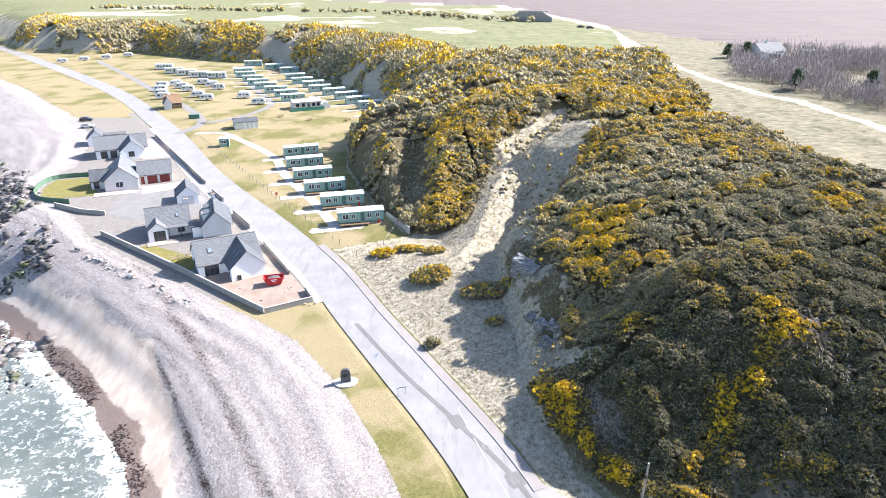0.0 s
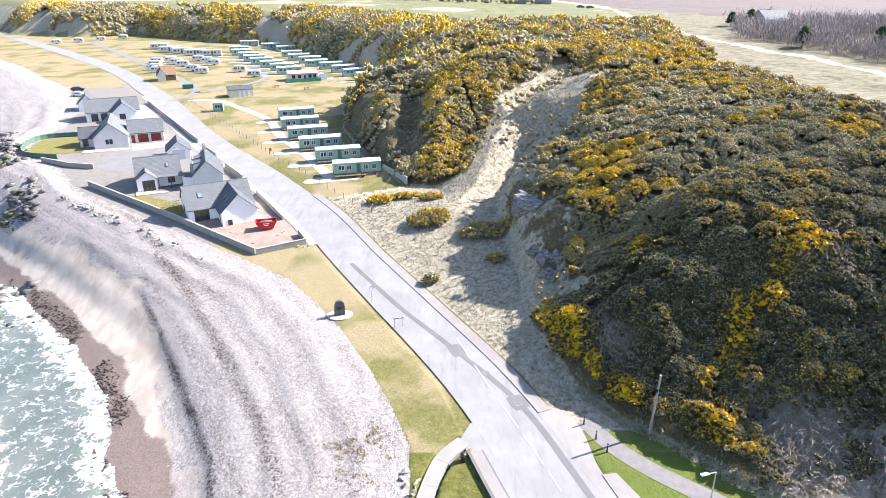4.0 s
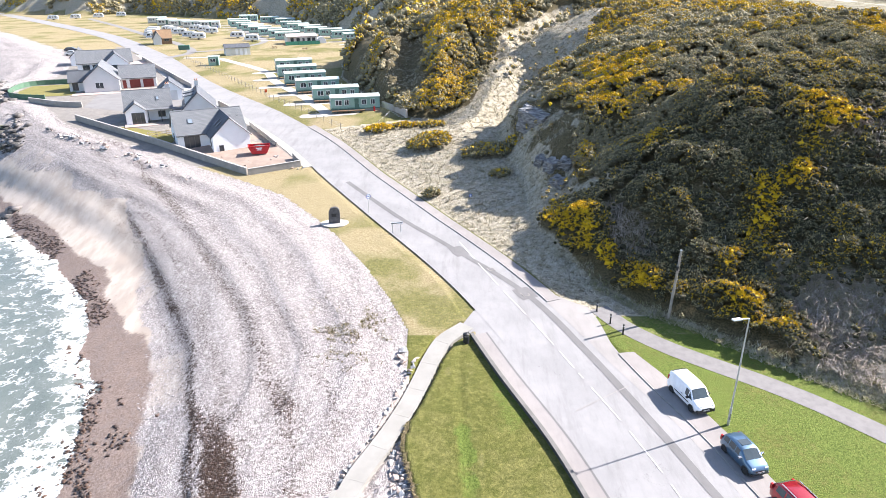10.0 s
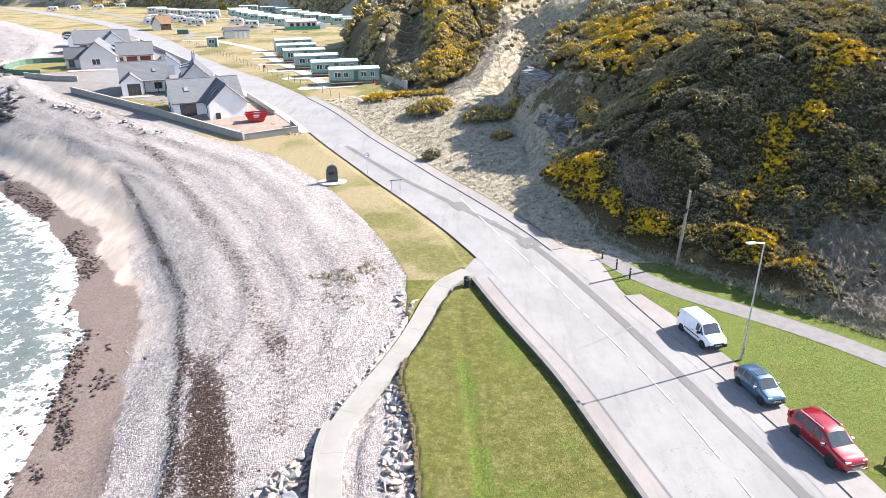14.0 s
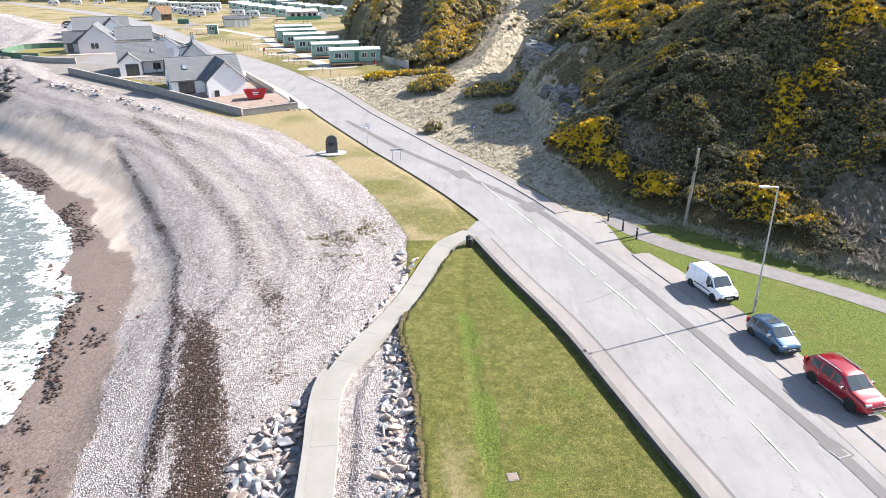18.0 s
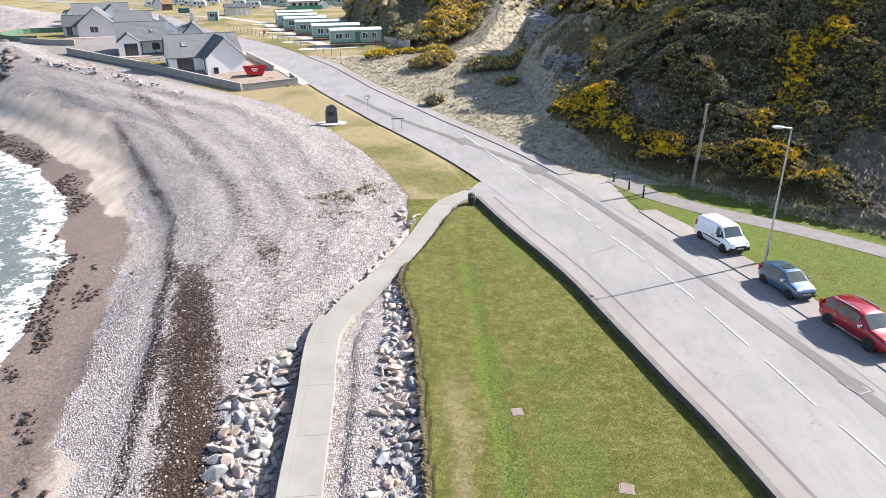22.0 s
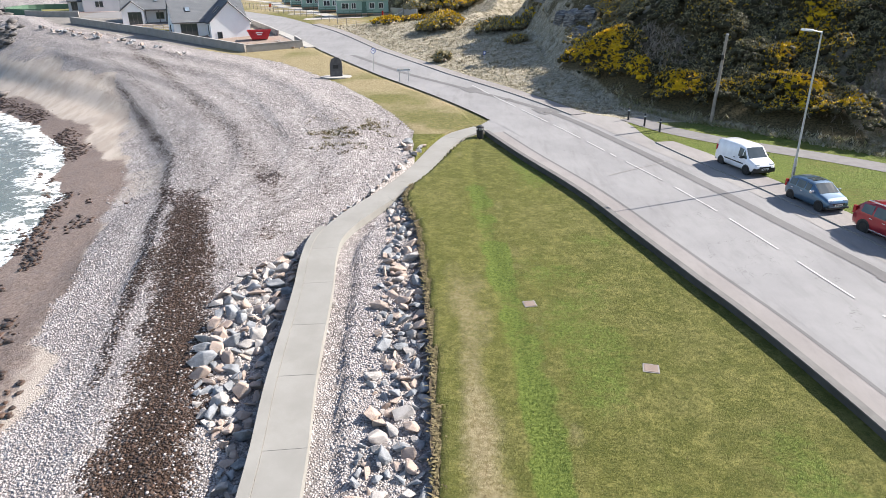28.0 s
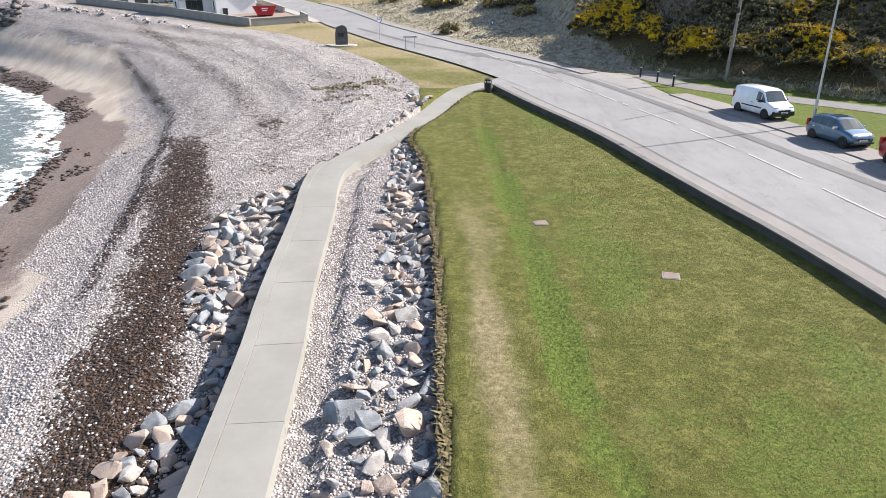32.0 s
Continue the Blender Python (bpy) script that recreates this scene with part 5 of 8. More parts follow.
def lumps(shape, pos, size, squash, jitter):
    """Many uneven balls in one array of vertices and faces."""
    v0, f0 = shape
    n, k = len(pos), len(v0)
    c, s = spin(n)
    w = v0[None] * (1 + jitter * RNG.uniform(-1, 1, (n, k)))[..., None]
    w = w * size[:, None, None] * np.stack([RNG.uniform(0.8, 1.25, n), RNG.uniform(0.8, 1.25, n), squash * RNG.uniform(0.8, 1.2, n)], -1)[:, None, :]
    x = w[..., 0] * c[:, None] - w[..., 1] * s[:, None]
    y = w[..., 0] * s[:, None] + w[..., 1] * c[:, None]
    v = np.stack([x, y, w[..., 2]], -1) + pos[:, None, :]
    f = f0[None] + (np.arange(n) * k)[:, None, None]
    return v.reshape(-1, 3), f.reshape(-1, 3)


def blades(pos, length, width, lean=0.5, up=1.0):
    """Single pointed leaves that stand on pos."""
    n = len(pos)
    c, s = spin(n)
    side = np.stack([-s, c, np.zeros(n)], -1) * (width / 2)[:, None]
    tip = np.stack([c * lean * RNG.uniform(0.2, 1, n), s * lean * RNG.uniform(0.2, 1, n), up * RNG.uniform(0.7, 1, n)], -1) * length[:, None]
    v = np.stack([pos - side, pos + side, pos + tip], 1).reshape(-1, 3)
    return v, np.arange(3 * n).reshape(n, 3)


def scatter(n, x0, x1, y0, y1):
    return RNG.uniform(x0, x1, n), RNG.uniform(y0, y1, n)


def gorse_material():
    m = Nodes("gorse", 0.8, spec=0.25)
    fine, tiny = m.noise(5.5, 5, 0.75), m.noise(26, 4, 0.75)
    green = m.mix(m.island(), (0.085, 0.082, 0.04), (0.44, 0.40, 0.235))
    # high-ground gorse: browner growth, with its sunlit look also put into the colour
    green = m.mix(m.math("MULTIPLY", m.attr("brown"), 0.85), green, m.mix(m.island(), (0.20, 0.175, 0.095), (0.66, 0.575, 0.36)))
    green = m.mix(m.ramp(fine, 0.4, 0.7, 0, 0.4), green, m.mix(tiny, (0.035, 0.032, 0.016), (0.34, 0.29, 0.18)))
    # inner lumps (bloom -1) painted dark for the shade inside the bush
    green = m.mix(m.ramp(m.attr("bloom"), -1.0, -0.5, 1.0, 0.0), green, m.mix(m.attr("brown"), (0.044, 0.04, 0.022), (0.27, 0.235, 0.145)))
    gold = m.mix(m.ramp(tiny, 0.35, 0.65, 0.0, 0.5), m.mix(m.island(), (0.52, 0.325, 0.008), (0.88, 0.60, 0.02)), (0.34, 0.22, 0.012))
    return m.done(m.mix(m.ramp(m.attr("bloom"), 0.4, 0.6), green, gold), 0.8, m.math("ADD", fine, tiny), 0.6, 0.1)


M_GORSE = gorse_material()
BLOOMS = ((13.6, 66.5, 9.0, 2.6, 110, 1.1), (19.0, 56.0, 3.2, 1.4, -40, 0.8), (26.0, 50.6, 4.6, 2.0, -38, 1.1), (29.5, 56, 4, 1.6, 50, 0.7), (33, 60, 4, 2, 30, 0.6), (38, 62, 6, 2.5, 20, 0.4), (24, 72.5, 9, 1.6, 22, 0.35), (24, 94, 4, 9, 20, 0.8), (21, 86, 3.5, 4, 0, 0.7), (2.5, 117, 4, 10, 0, 0.9), (-1, 128, 5, 8, 0, 0.6), (12, 150, 20, 14, 0, 0.4), (45, 165, 26, 20, 0, 0.45), (60, 150, 14, 8, 0, 0.4), (52, 122, 8, 5, 20, 0.25), (-22, 172, 3, 4, 0, 0.9))
# bushes that stand high over the slope: place, half lengths, turn, height
MOUNDS = ((15.0, 66.0, 6.6, 2.6, 111, 1.2), (18.9, 55.9, 2.2, 1.1, -42, 0.7), (25.9, 50.8, 3.6, 1.7, -38, 1.8), (30.0, 56.5, 3.6, 1.5, 55, 1.0))


def mound(x, y):
    return sum(h * bump(x, y, cx, cy, rx, ry, turn) for cx, cy, rx, ry, turn, h in MOUNDS) * (0.55 + 0.85 * fbm(x, y, 2.6, 219, 3))


def cells(x, y, scale, seed):
    """Distance to the middle of the nearest bush, in cells, and a number of that bush."""
    gx, gy = x / scale, y / scale
    ix, iy = np.floor(gx), np.floor(gy)
    best, who = np.full(x.shape, 9.0), np.zeros(x.shape)
    for a in (-1, 0, 1):
        for b in (-1, 0, 1):
            px, py = ix + a + lattice(ix + a, iy + b, seed), iy + b + lattice(ix + a, iy + b, seed + 5)
            d = np.hypot(gx - px, gy - py)
            near = d < best
            best, who = np.where(near, d, best), np.where(near, lattice(ix + a, iy + b, seed + 9), who)
    return best, who


def bloom_at(x, y, who):
    """The share of shoots in flower."""
    b = 0.10 + 0.13 * sstep(y, 76, 90) + 0.02 * sstep(y, 100, 150) + 1.0 * (fbm(x, y, 13, 201) - 0.48) + 0.5 * (fbm(x, y, 3.2, 205) - 0.5) + 0.6 * (who - 0.58)
    for cx, cy, rx, ry, turn, s in BLOOMS:
        b = b + 0.75 * s * bump(x, y, cx, cy, rx, ry, turn)
    return np.clip(0.03 + 1.05 * sstep(b, 0.17, 0.95) + 0.12 * b, 0.02, 1.0)


def gorse_cover(x, y):
    """How thickly gorse grows on the hill, 0 to 1."""
    h, d = hill(x, y)
    dl = line_distance(x, y, LOOSE)
    c = sstep(d, 0.1, 1.4) * (dl < -0.5) * (y < 255)
    bare = bump(x, y, 18.8, 62.0, 4.8, 1.9, 112) * 1.3
    cutting = sstep(x, 0, -5) * sstep(d, 19, 12) * sstep(y, 127, 132) * sstep(y, 200, 170) * (fbm(x, y, 5, 215) < 0.60)
    scrub = sstep(x, 29.2, 31) * sstep(d, 11, 7) * (y < 60) * sstep(fbm(x, y, 3.5, 217), 0.62, 0.54)
    hollow = bump(x, y, -14, 205, 30, 17, -10) * 1.2 + bump(x, y, -2, 180, 20, 6, 10)
    sandy = bump(x, y, 47, 146, 11, 3.2, 12) * 1.6
    gaps = sstep(fbm(x, y, 7, 211), 0.66, 0.74) * 0.8
    track = bump(x, y, 22, 68.5, 7, 0.9, 30)
    grown = np.clip(c - 0.97 * bare_ground(x, y) - bare - cutting - scrub - hollow - sandy - gaps - track, 0, 1)
    return np.maximum(grown, sstep(mound(x, y), 0.4, 0.7) * (line_distance(x, y, ROAD_AXIS) > 6.0))


def ground_z(x, y):
    return surface(x, y)[0]


def shoots(pos, size, k, length, width, share):
    """Pointed shoots over each tuft, some of them in flower."""
    n = len(pos) * k
    d = RNG.normal(0, 1, (n, 3))
    d[:, 2] = np.abs(d[:, 2]) * 0.9 + 0.1
    d /= np.linalg.norm(d, axis=1)[:, None]
    s = np.repeat(size, k)
    p = np.repeat(pos, k, 0) + d * (s * RNG.uniform(0.6, 1.05, n))[:, None]
    q = np.cross(d, RNG.normal(0, 1, (n, 3)))
    q /= np.linalg.norm(q, axis=1)[:, None] + 1e-9
    flower = (RNG.uniform(0, 1, n) < np.repeat(share, k) * (0.6 + 0.8 * d[:, 2])).astype(float)
    w = (width * RNG.uniform(0.6, 1.3, n) * (1 + 0.8 * flower))[:, None] * q
    tip = (d + 0.5 * RNG.normal(0, 1, (n, 3))) * (length * RNG.uniform(0.6, 1.3, n))[:, None]
    v = np.stack([p - w, p + w, p + tip], 1).reshape(-1, 3)
    return v, np.arange(3 * n).reshape(n, 3), np.repeat(flower, 3)


def build_gorse():
    V, F, B, off = [], [], [], 0

    def add(v, f, b):
        nonlocal off
        V.append(v), F.append(f + off), B.append(b)
        off += len(v)
    for n, box4, size, k, leaf, wide in ((52000, (9, 66, 44, 102), (0.15, 0.34), 20, 0.12, 2.3), (22000, (-30, 82, 100, 138), (0.26, 0.52), 16, 0.18, 2.6), (20000, (-32, 82, 138, 185), (0.36, 0.7), 12, 0.28, 3.0), (10000, (-60, 100, 185, 256), (0.7, 1.4), 10, 0.6, 3.2)):
        x, y = scatter(n, *box4)
        keep = RNG.uniform(0, 1, n) < gorse_cover(x, y)
        x, y = x[keep], y[keep]
        dc, who = cells(x, y, wide, 301)
        s = RNG.uniform(*size, len(x))
        dome = np.sqrt(np.maximum(0, 1 - (dc / 0.80) ** 2))
        lift = 0.05 + wide * 0.68 * (0.45 + 0.85 * who) * dome + 0.5 * fbm(x, y, 6, 221, 2)
        lift = lift * (1 - 0.45 * sstep(mound(x, y), 0.2, 0.8)) + mound(x, y)
        pos = np.stack([x, y, ground_z(x, y) + lift - 0.5 * s], -1)
        b = bloom_at(x, y, who) * (0.5 + 0.6 * dome)
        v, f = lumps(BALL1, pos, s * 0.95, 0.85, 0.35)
        # -1 marks the lumps that carry the painted inner shade
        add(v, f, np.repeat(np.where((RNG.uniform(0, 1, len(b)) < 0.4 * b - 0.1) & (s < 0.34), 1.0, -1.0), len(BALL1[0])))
        add(*shoots(pos, s, k, leaf, leaf * 0.42, b))
    # along the raised beach behind the caravan site
    n = 9000
    bend = [p for p in FOOT if p[1] > 240]
    run = np.array(zline(bend[:-2], 3.0))
    at = run[RNG.integers(0, len(run), n)]
    x, y = at[:, 0] + RNG.uniform(-4, 34, n), at[:, 1] + RNG.uniform(-14, 34, n)
    d = hill(x, y)[1]
    thick = sstep(fbm(x, y, 30, 231), 0.36, 0.48)
    keep = (d > 0) & (d < 34) & (RNG.uniform(0, 1, n) < thick)
    x, y = x[keep], y[keep]
    s = RNG.uniform(0.9, 2.0, len(x))
    pos = np.stack([x, y, ground_z(x, y) + 0.2 + 1.4 * fbm(x, y, 8, 233)], -1)
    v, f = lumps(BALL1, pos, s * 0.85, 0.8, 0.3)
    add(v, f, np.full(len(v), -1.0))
    add(*shoots(pos, s, 12, 0.8, 0.36, np.clip(0.20 + 1.5 * (fbm(x, y, 17, 235) - 0.48), 0.03, 0.6)))
    # the overgrown railway bank beyond the links
    x, y = scatter(3200, -330, 62, 440, 660)
    bank = np.abs(line_distance(x, y, RAIL)) < 5.5
    x, y = x[bank], y[bank]
    pos = np.stack([x, y, ground_z(x, y) + 1.0 + 1.5 * fbm(x, y, 9, 241)], -1)
    s = RNG.uniform(1.1, 2.2, len(x))
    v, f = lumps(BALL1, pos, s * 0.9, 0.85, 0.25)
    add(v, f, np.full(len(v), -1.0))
    add(*shoots(pos, s, 8, 1.0, 0.5, np.clip(0.2 + 1.4 * (fbm(x, y, 15, 243) - 0.5), 0, 0.6)))
    me = big_mesh("gorse_thicket", np.concatenate(V), np.concatenate(F), M_GORSE)
    put_attr(me, "bloom", np.concatenate(B))
    p = np.concatenate(V)
    # browner and lighter beyond the crest, where sunlight is painted in
    put_attr(me, "brown", (0.75 * sstep(p[:, 1] - 0.2 * p[:, 0], 64, 77) + 0.25 * sstep(p[:, 1], 92, 128)) * (0.5 + 0.5 * sstep(fbm(p[:, 0], p[:, 1], 8, 291, 2), 0.35, 0.6)))
    return tagged(new("gorse_thicket", me), "dense dark gorse in yellow bloom over the dune hill", "gorse", kind="stuff")


RAIL = [(-330, 640), (-150, 590), (-68, 566), (-15, 520), (26, 470), (55, 446)]
build_gorse()


def gorse_bush(x, y, rx, ry, h, bloom, n, label):
    """A single rounded bush: stems and a crown of many tufts."""
    z = float(ground_z(np.array([x]), np.array([y]))[0])
    t = thing("gorse_bush", pose(x, y, z), label, "gorse bush", "single bushes on the grass bank")
    a, r = RNG.uniform(0, 2 * np.pi, n), np.sqrt(RNG.uniform(0, 1, n))
    px, py = rx * r * np.cos(a), ry * r * np.sin(a)
    gz = ground_z(px + x, py + y) - z
    pos = np.stack([px, py, gz + h * (0.25 + 0.6 * np.sqrt(np.maximum(0, 1 - r * r)) * RNG.uniform(0.6, 1.0, n))], -1)
    s = RNG.uniform(0.28, 0.5, n) * min(1.0, h)
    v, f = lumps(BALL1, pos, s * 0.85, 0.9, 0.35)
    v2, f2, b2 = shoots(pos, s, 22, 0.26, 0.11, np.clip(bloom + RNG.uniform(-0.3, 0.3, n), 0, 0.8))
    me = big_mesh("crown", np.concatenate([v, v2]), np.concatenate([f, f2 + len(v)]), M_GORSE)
    # crown lumps get the same painted inner shade
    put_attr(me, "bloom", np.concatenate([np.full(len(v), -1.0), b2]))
    put_attr(me, "brown", np.full(len(v) + len(v2), 0.4))
    piece("crown", me, t)
    b = bmesh.new()
    for i in range(6):
        q = RNG.uniform(-0.5, 0.5, 2)
        bm_tube(b, (q[0] * rx * 0.4, q[1] * ry * 0.4, -0.3), (q[0] * rx * 1.3, q[1] * ry * 1.3, h * 0.6), 0.06, 0.025, 6)
    part("stems", b, M_WOOD, t)


gorse_bush(-11.2, 112.6, 2.3, 1.4, 1.2, 0.75, 60, "low gorse bush half in yellow bloom on the dry bank")
gorse_bush(-2.2, 102.4, 3.6, 2.4, 1.9, 0.26, 150, "rounded dark gorse bush with few blooms on the dry bank")
gorse_bush(7.0, 96.2, 4.0, 2.0, 1.7, 0.10, 150, "dark gorse bush in shade at the foot of the rock face")
gorse_bush(-1.6, 84.6, 1.0, 0.8, 1.1, 0.0, 26, "small dark bush beside the road")
gorse_bush(8.0, 88.0, 1.5, 1.0, 0.9, 0.05, 30, "small dark bush on the shaded bank")
gorse_bush(-6.5, 114.5, 3.0, 1.2, 1.1, 0.5, 70, "straggling gorse bush in bloom at the foot of the spur")
gorse_bush(-2.0, 112.0, 2.2, 1.4, 1.1, 0.35, 50, "low gorse bush at the foot of the spur")


# ---- long grass, brambles and thickets ----
def grass_material(name, a, b, c):
    m = Nodes(name, 0.9, spec=0.2)
    k = m.mix(m.island(), a, b)
    return m.done(m.mix(m.ramp(m.noise(0.8, 4), 0.4, 0.7, 0, 0.8), k, c))


def build_long_grass():
    tx, ty = scatter(34000, -24, 46, 40, 162)
    tall = RNG.uniform(0.16, 0.5, len(tx)) * (0.5 + fbm(tx, ty, 2.5, 247))
    k = 8
    x, y = np.repeat(tx, k) + RNG.normal(0, 0.13, k * len(tx)), np.repeat(ty, k) + RNG.normal(0, 0.13, k * len(tx))
    tall = np.repeat(tall, k)
    h, d = hill(x, y)
    r = line_distance(x, y, ROAD_AXIS)
    dfw = np.abs(line_distance(x, y, FOOTWAY[::3]))
    cover = gorse_cover(x, y)
    keep = (dfw > 1.6) & (cover < 0.5) & ((y > 57) | (d > -1)) & (y < 118 + 0.4 * (x + 15)) | ((d > 0) & (d < 18) & (cover < 0.4)) | (bare_ground(x, y) > 0.5)
    keep &= r > 5.2
    x, y, tall = x[keep], y[keep], tall[keep]
    n = len(x)
    pos = np.stack([x, y, ground_z(x, y) - 0.02], -1)
    v, f = blades(pos, tall * RNG.uniform(0.7, 1.2, n), RNG.uniform(0.04, 0.11, n), 1.1, 0.75)
    me = big_mesh("long_grass", v, f, grass_material("dry grass blades", (0.27, 0.235, 0.16), (0.63, 0.57, 0.45), (0.25, 0.225, 0.14)))
    tagged(new("long_grass", me), "tussocky straw-coloured dry grass on the bank", "grass", kind="stuff")


def build_bramble():
    """Arching bare stems at the foot of the hill."""
    x, y = scatter(44000, 15, 50, 34, 72)
    h, d = hill(x, y)
    keep = (d > 0.8) & (RNG.uniform(0, 1, len(x)) < np.where(gorse_cover(x, y) < 0.4, 0.9, 0.08)) & ((x > 26) | (bump(x, y, 18.8, 62, 4.8, 1.9, 112) > 0.3))
    x, y = x[keep], y[keep]
    n, k = len(x), 5
    base = np.stack([x, y, ground_z(x, y)], -1)
    a, L = RNG.uniform(0, 2 * np.pi, n), RNG.uniform(0.7, 1.8, n)
    V, F = [], []
    pts = []
    for j in range(k):
        t = j / (k - 1)
        pts.append(base + np.stack([np.cos(a) * L * t, np.sin(a) * L * t, L * 0.75 * (1 - (1 - 1.35 * t) ** 2) * 0.8], -1) + RNG.normal(0, 0.10, (n, 3)))
    side = np.stack([-np.sin(a), np.cos(a), np.full(n, 0.3)], -1) * 0.017
    v = np.stack([q for p in pts for q in (p - side, p + side)], 1).reshape(-1, 3)
    i = (np.arange(n) * 2 * k)[:, None, None]
    f = np.array([[2 * j, 2 * j + 1, 2 * j + 3, 2 * j + 2] for j in range(k - 1)])[None] + i
    me = big_mesh("bramble", v, f.reshape(-1, 4), grass_material("bare bramble stems", (0.26, 0.215, 0.185), (0.52, 0.45, 0.39), (0.30, 0.255, 0.17)))
    tagged(new("bramble", me), "tangled grey-brown bare bramble stems at the foot of the hill", "bramble", kind="stuff")
    x, y = scatter(60000, 15, 50, 33, 62)
    d = hill(x, y)[1]
    keep = (d > -0.8) & (d < 14) & (gorse_cover(x, y) < 0.5)
    x, y = x[keep], y[keep]
    v, f = blades(np.stack([x, y, ground_z(x, y)], -1), RNG.uniform(0.3, 0.7, len(x)), RNG.uniform(0.06, 0.12, len(x)), 1.2, 0.6)
    me = big_mesh("rank_grass", v, f, grass_material("rank grass", (0.22, 0.20, 0.10), (0.54, 0.49, 0.32), (0.19, 0.19, 0.07)))
    tagged(new("rank_grass", me), "rank green and straw grass at the foot of the hill", "grass", kind="stuff")


def build_thicket():
    """Bare grey trees on the high ground beyond the hill."""
    x, y = scatter(10000, 82, 210, 100, 262)
    edge = line_distance(x, y, [(150, 118), (112, 146), (99, 158), (90, 170), (87, 198), (104, 240), (110, 262)])
    keep = (edge > 0) & (line_distance(x, y, FIELD) < -3) & (RNG.uniform(0, 1, len(x)) < sstep(fbm(x, y, 14, 251), 0.3, 0.5)) & ~((np.abs(x - 120) < 12) & (np.abs(y - 240) < 11))
    x, y = x[keep], y[keep]
    n = len(x)
    base = np.stack([x, y, ground_z(x, y)], -1)
    high = RNG.uniform(1.6, 4.2, n)
    pos = base + np.stack([RNG.normal(0, 0.5, n), RNG.normal(0, 0.5, n), high * 0.62], -1)
    k = 40
    p = np.repeat(pos, k, 0) + RNG.normal(0, 1, (n * k, 3)) * np.repeat(high * 0.30, k)[:, None]
    v, f = blades(p, np.repeat(high, k) * 0.36, np.full(n * k, 0.13), 0.8, 1.0)
    me = big_mesh("bare_thicket", v, f, grass_material("bare winter twigs", (0.20, 0.17, 0.165), (0.38, 0.33, 0.31), (0.28, 0.24, 0.235)))
    tagged(new("bare_thicket", me), "leafless grey-purple scrub on the high ground", "scrub", kind="stuff")


build_long_grass()
build_bramble()
build_thicket()


def pine(x, y, h):
    z = float(ground_z(np.array([x]), np.array([y]))[0])
    t = thing("pine_tree", pose(x, y, z), "dark green pine tree rising out of bare scrub", "tree", "pines in the scrub")
    part("trunk", tube((0, 0, -0.5), (0, 0, h * 0.8), 0.22, 0.07, 8), M_WOOD, t)
    n = 90
    zz = RNG.uniform(0.25, 1.0, n)
    rad = (1.05 - zz) ** 0.7 * h * 0.42 * RNG.uniform(0.5, 1.05, n)
    a = RNG.uniform(0, 2 * np.pi, n)
    pos = np.stack([rad * np.cos(a), rad * np.sin(a), zz * h], -1)
    v, f = lumps(BALL1, pos, RNG.uniform(0.35, 0.75, n), 0.6, 0.4)
    p = np.repeat(pos, 6, 0) + RNG.normal(0, 0.35, (6 * n, 3))
    v2, f2 = blades(p, np.full(6 * n, 0.6), np.full(6 * n, 0.3), 1.0, 0.5)
    piece("crown", big_mesh("crown", np.concatenate([v, v2]), np.concatenate([f, f2 + len(v)]), grass_material("pine needles", (0.018, 0.032, 0.014), (0.05, 0.075, 0.03), (0.03, 0.045, 0.02))), t)


for px, py, ph in ((94.5, 176.0, 5.2), (112, 172, 5.5), (108, 238.5, 6.0), (103.5, 243, 4.5)):
    pine(px, py, ph)


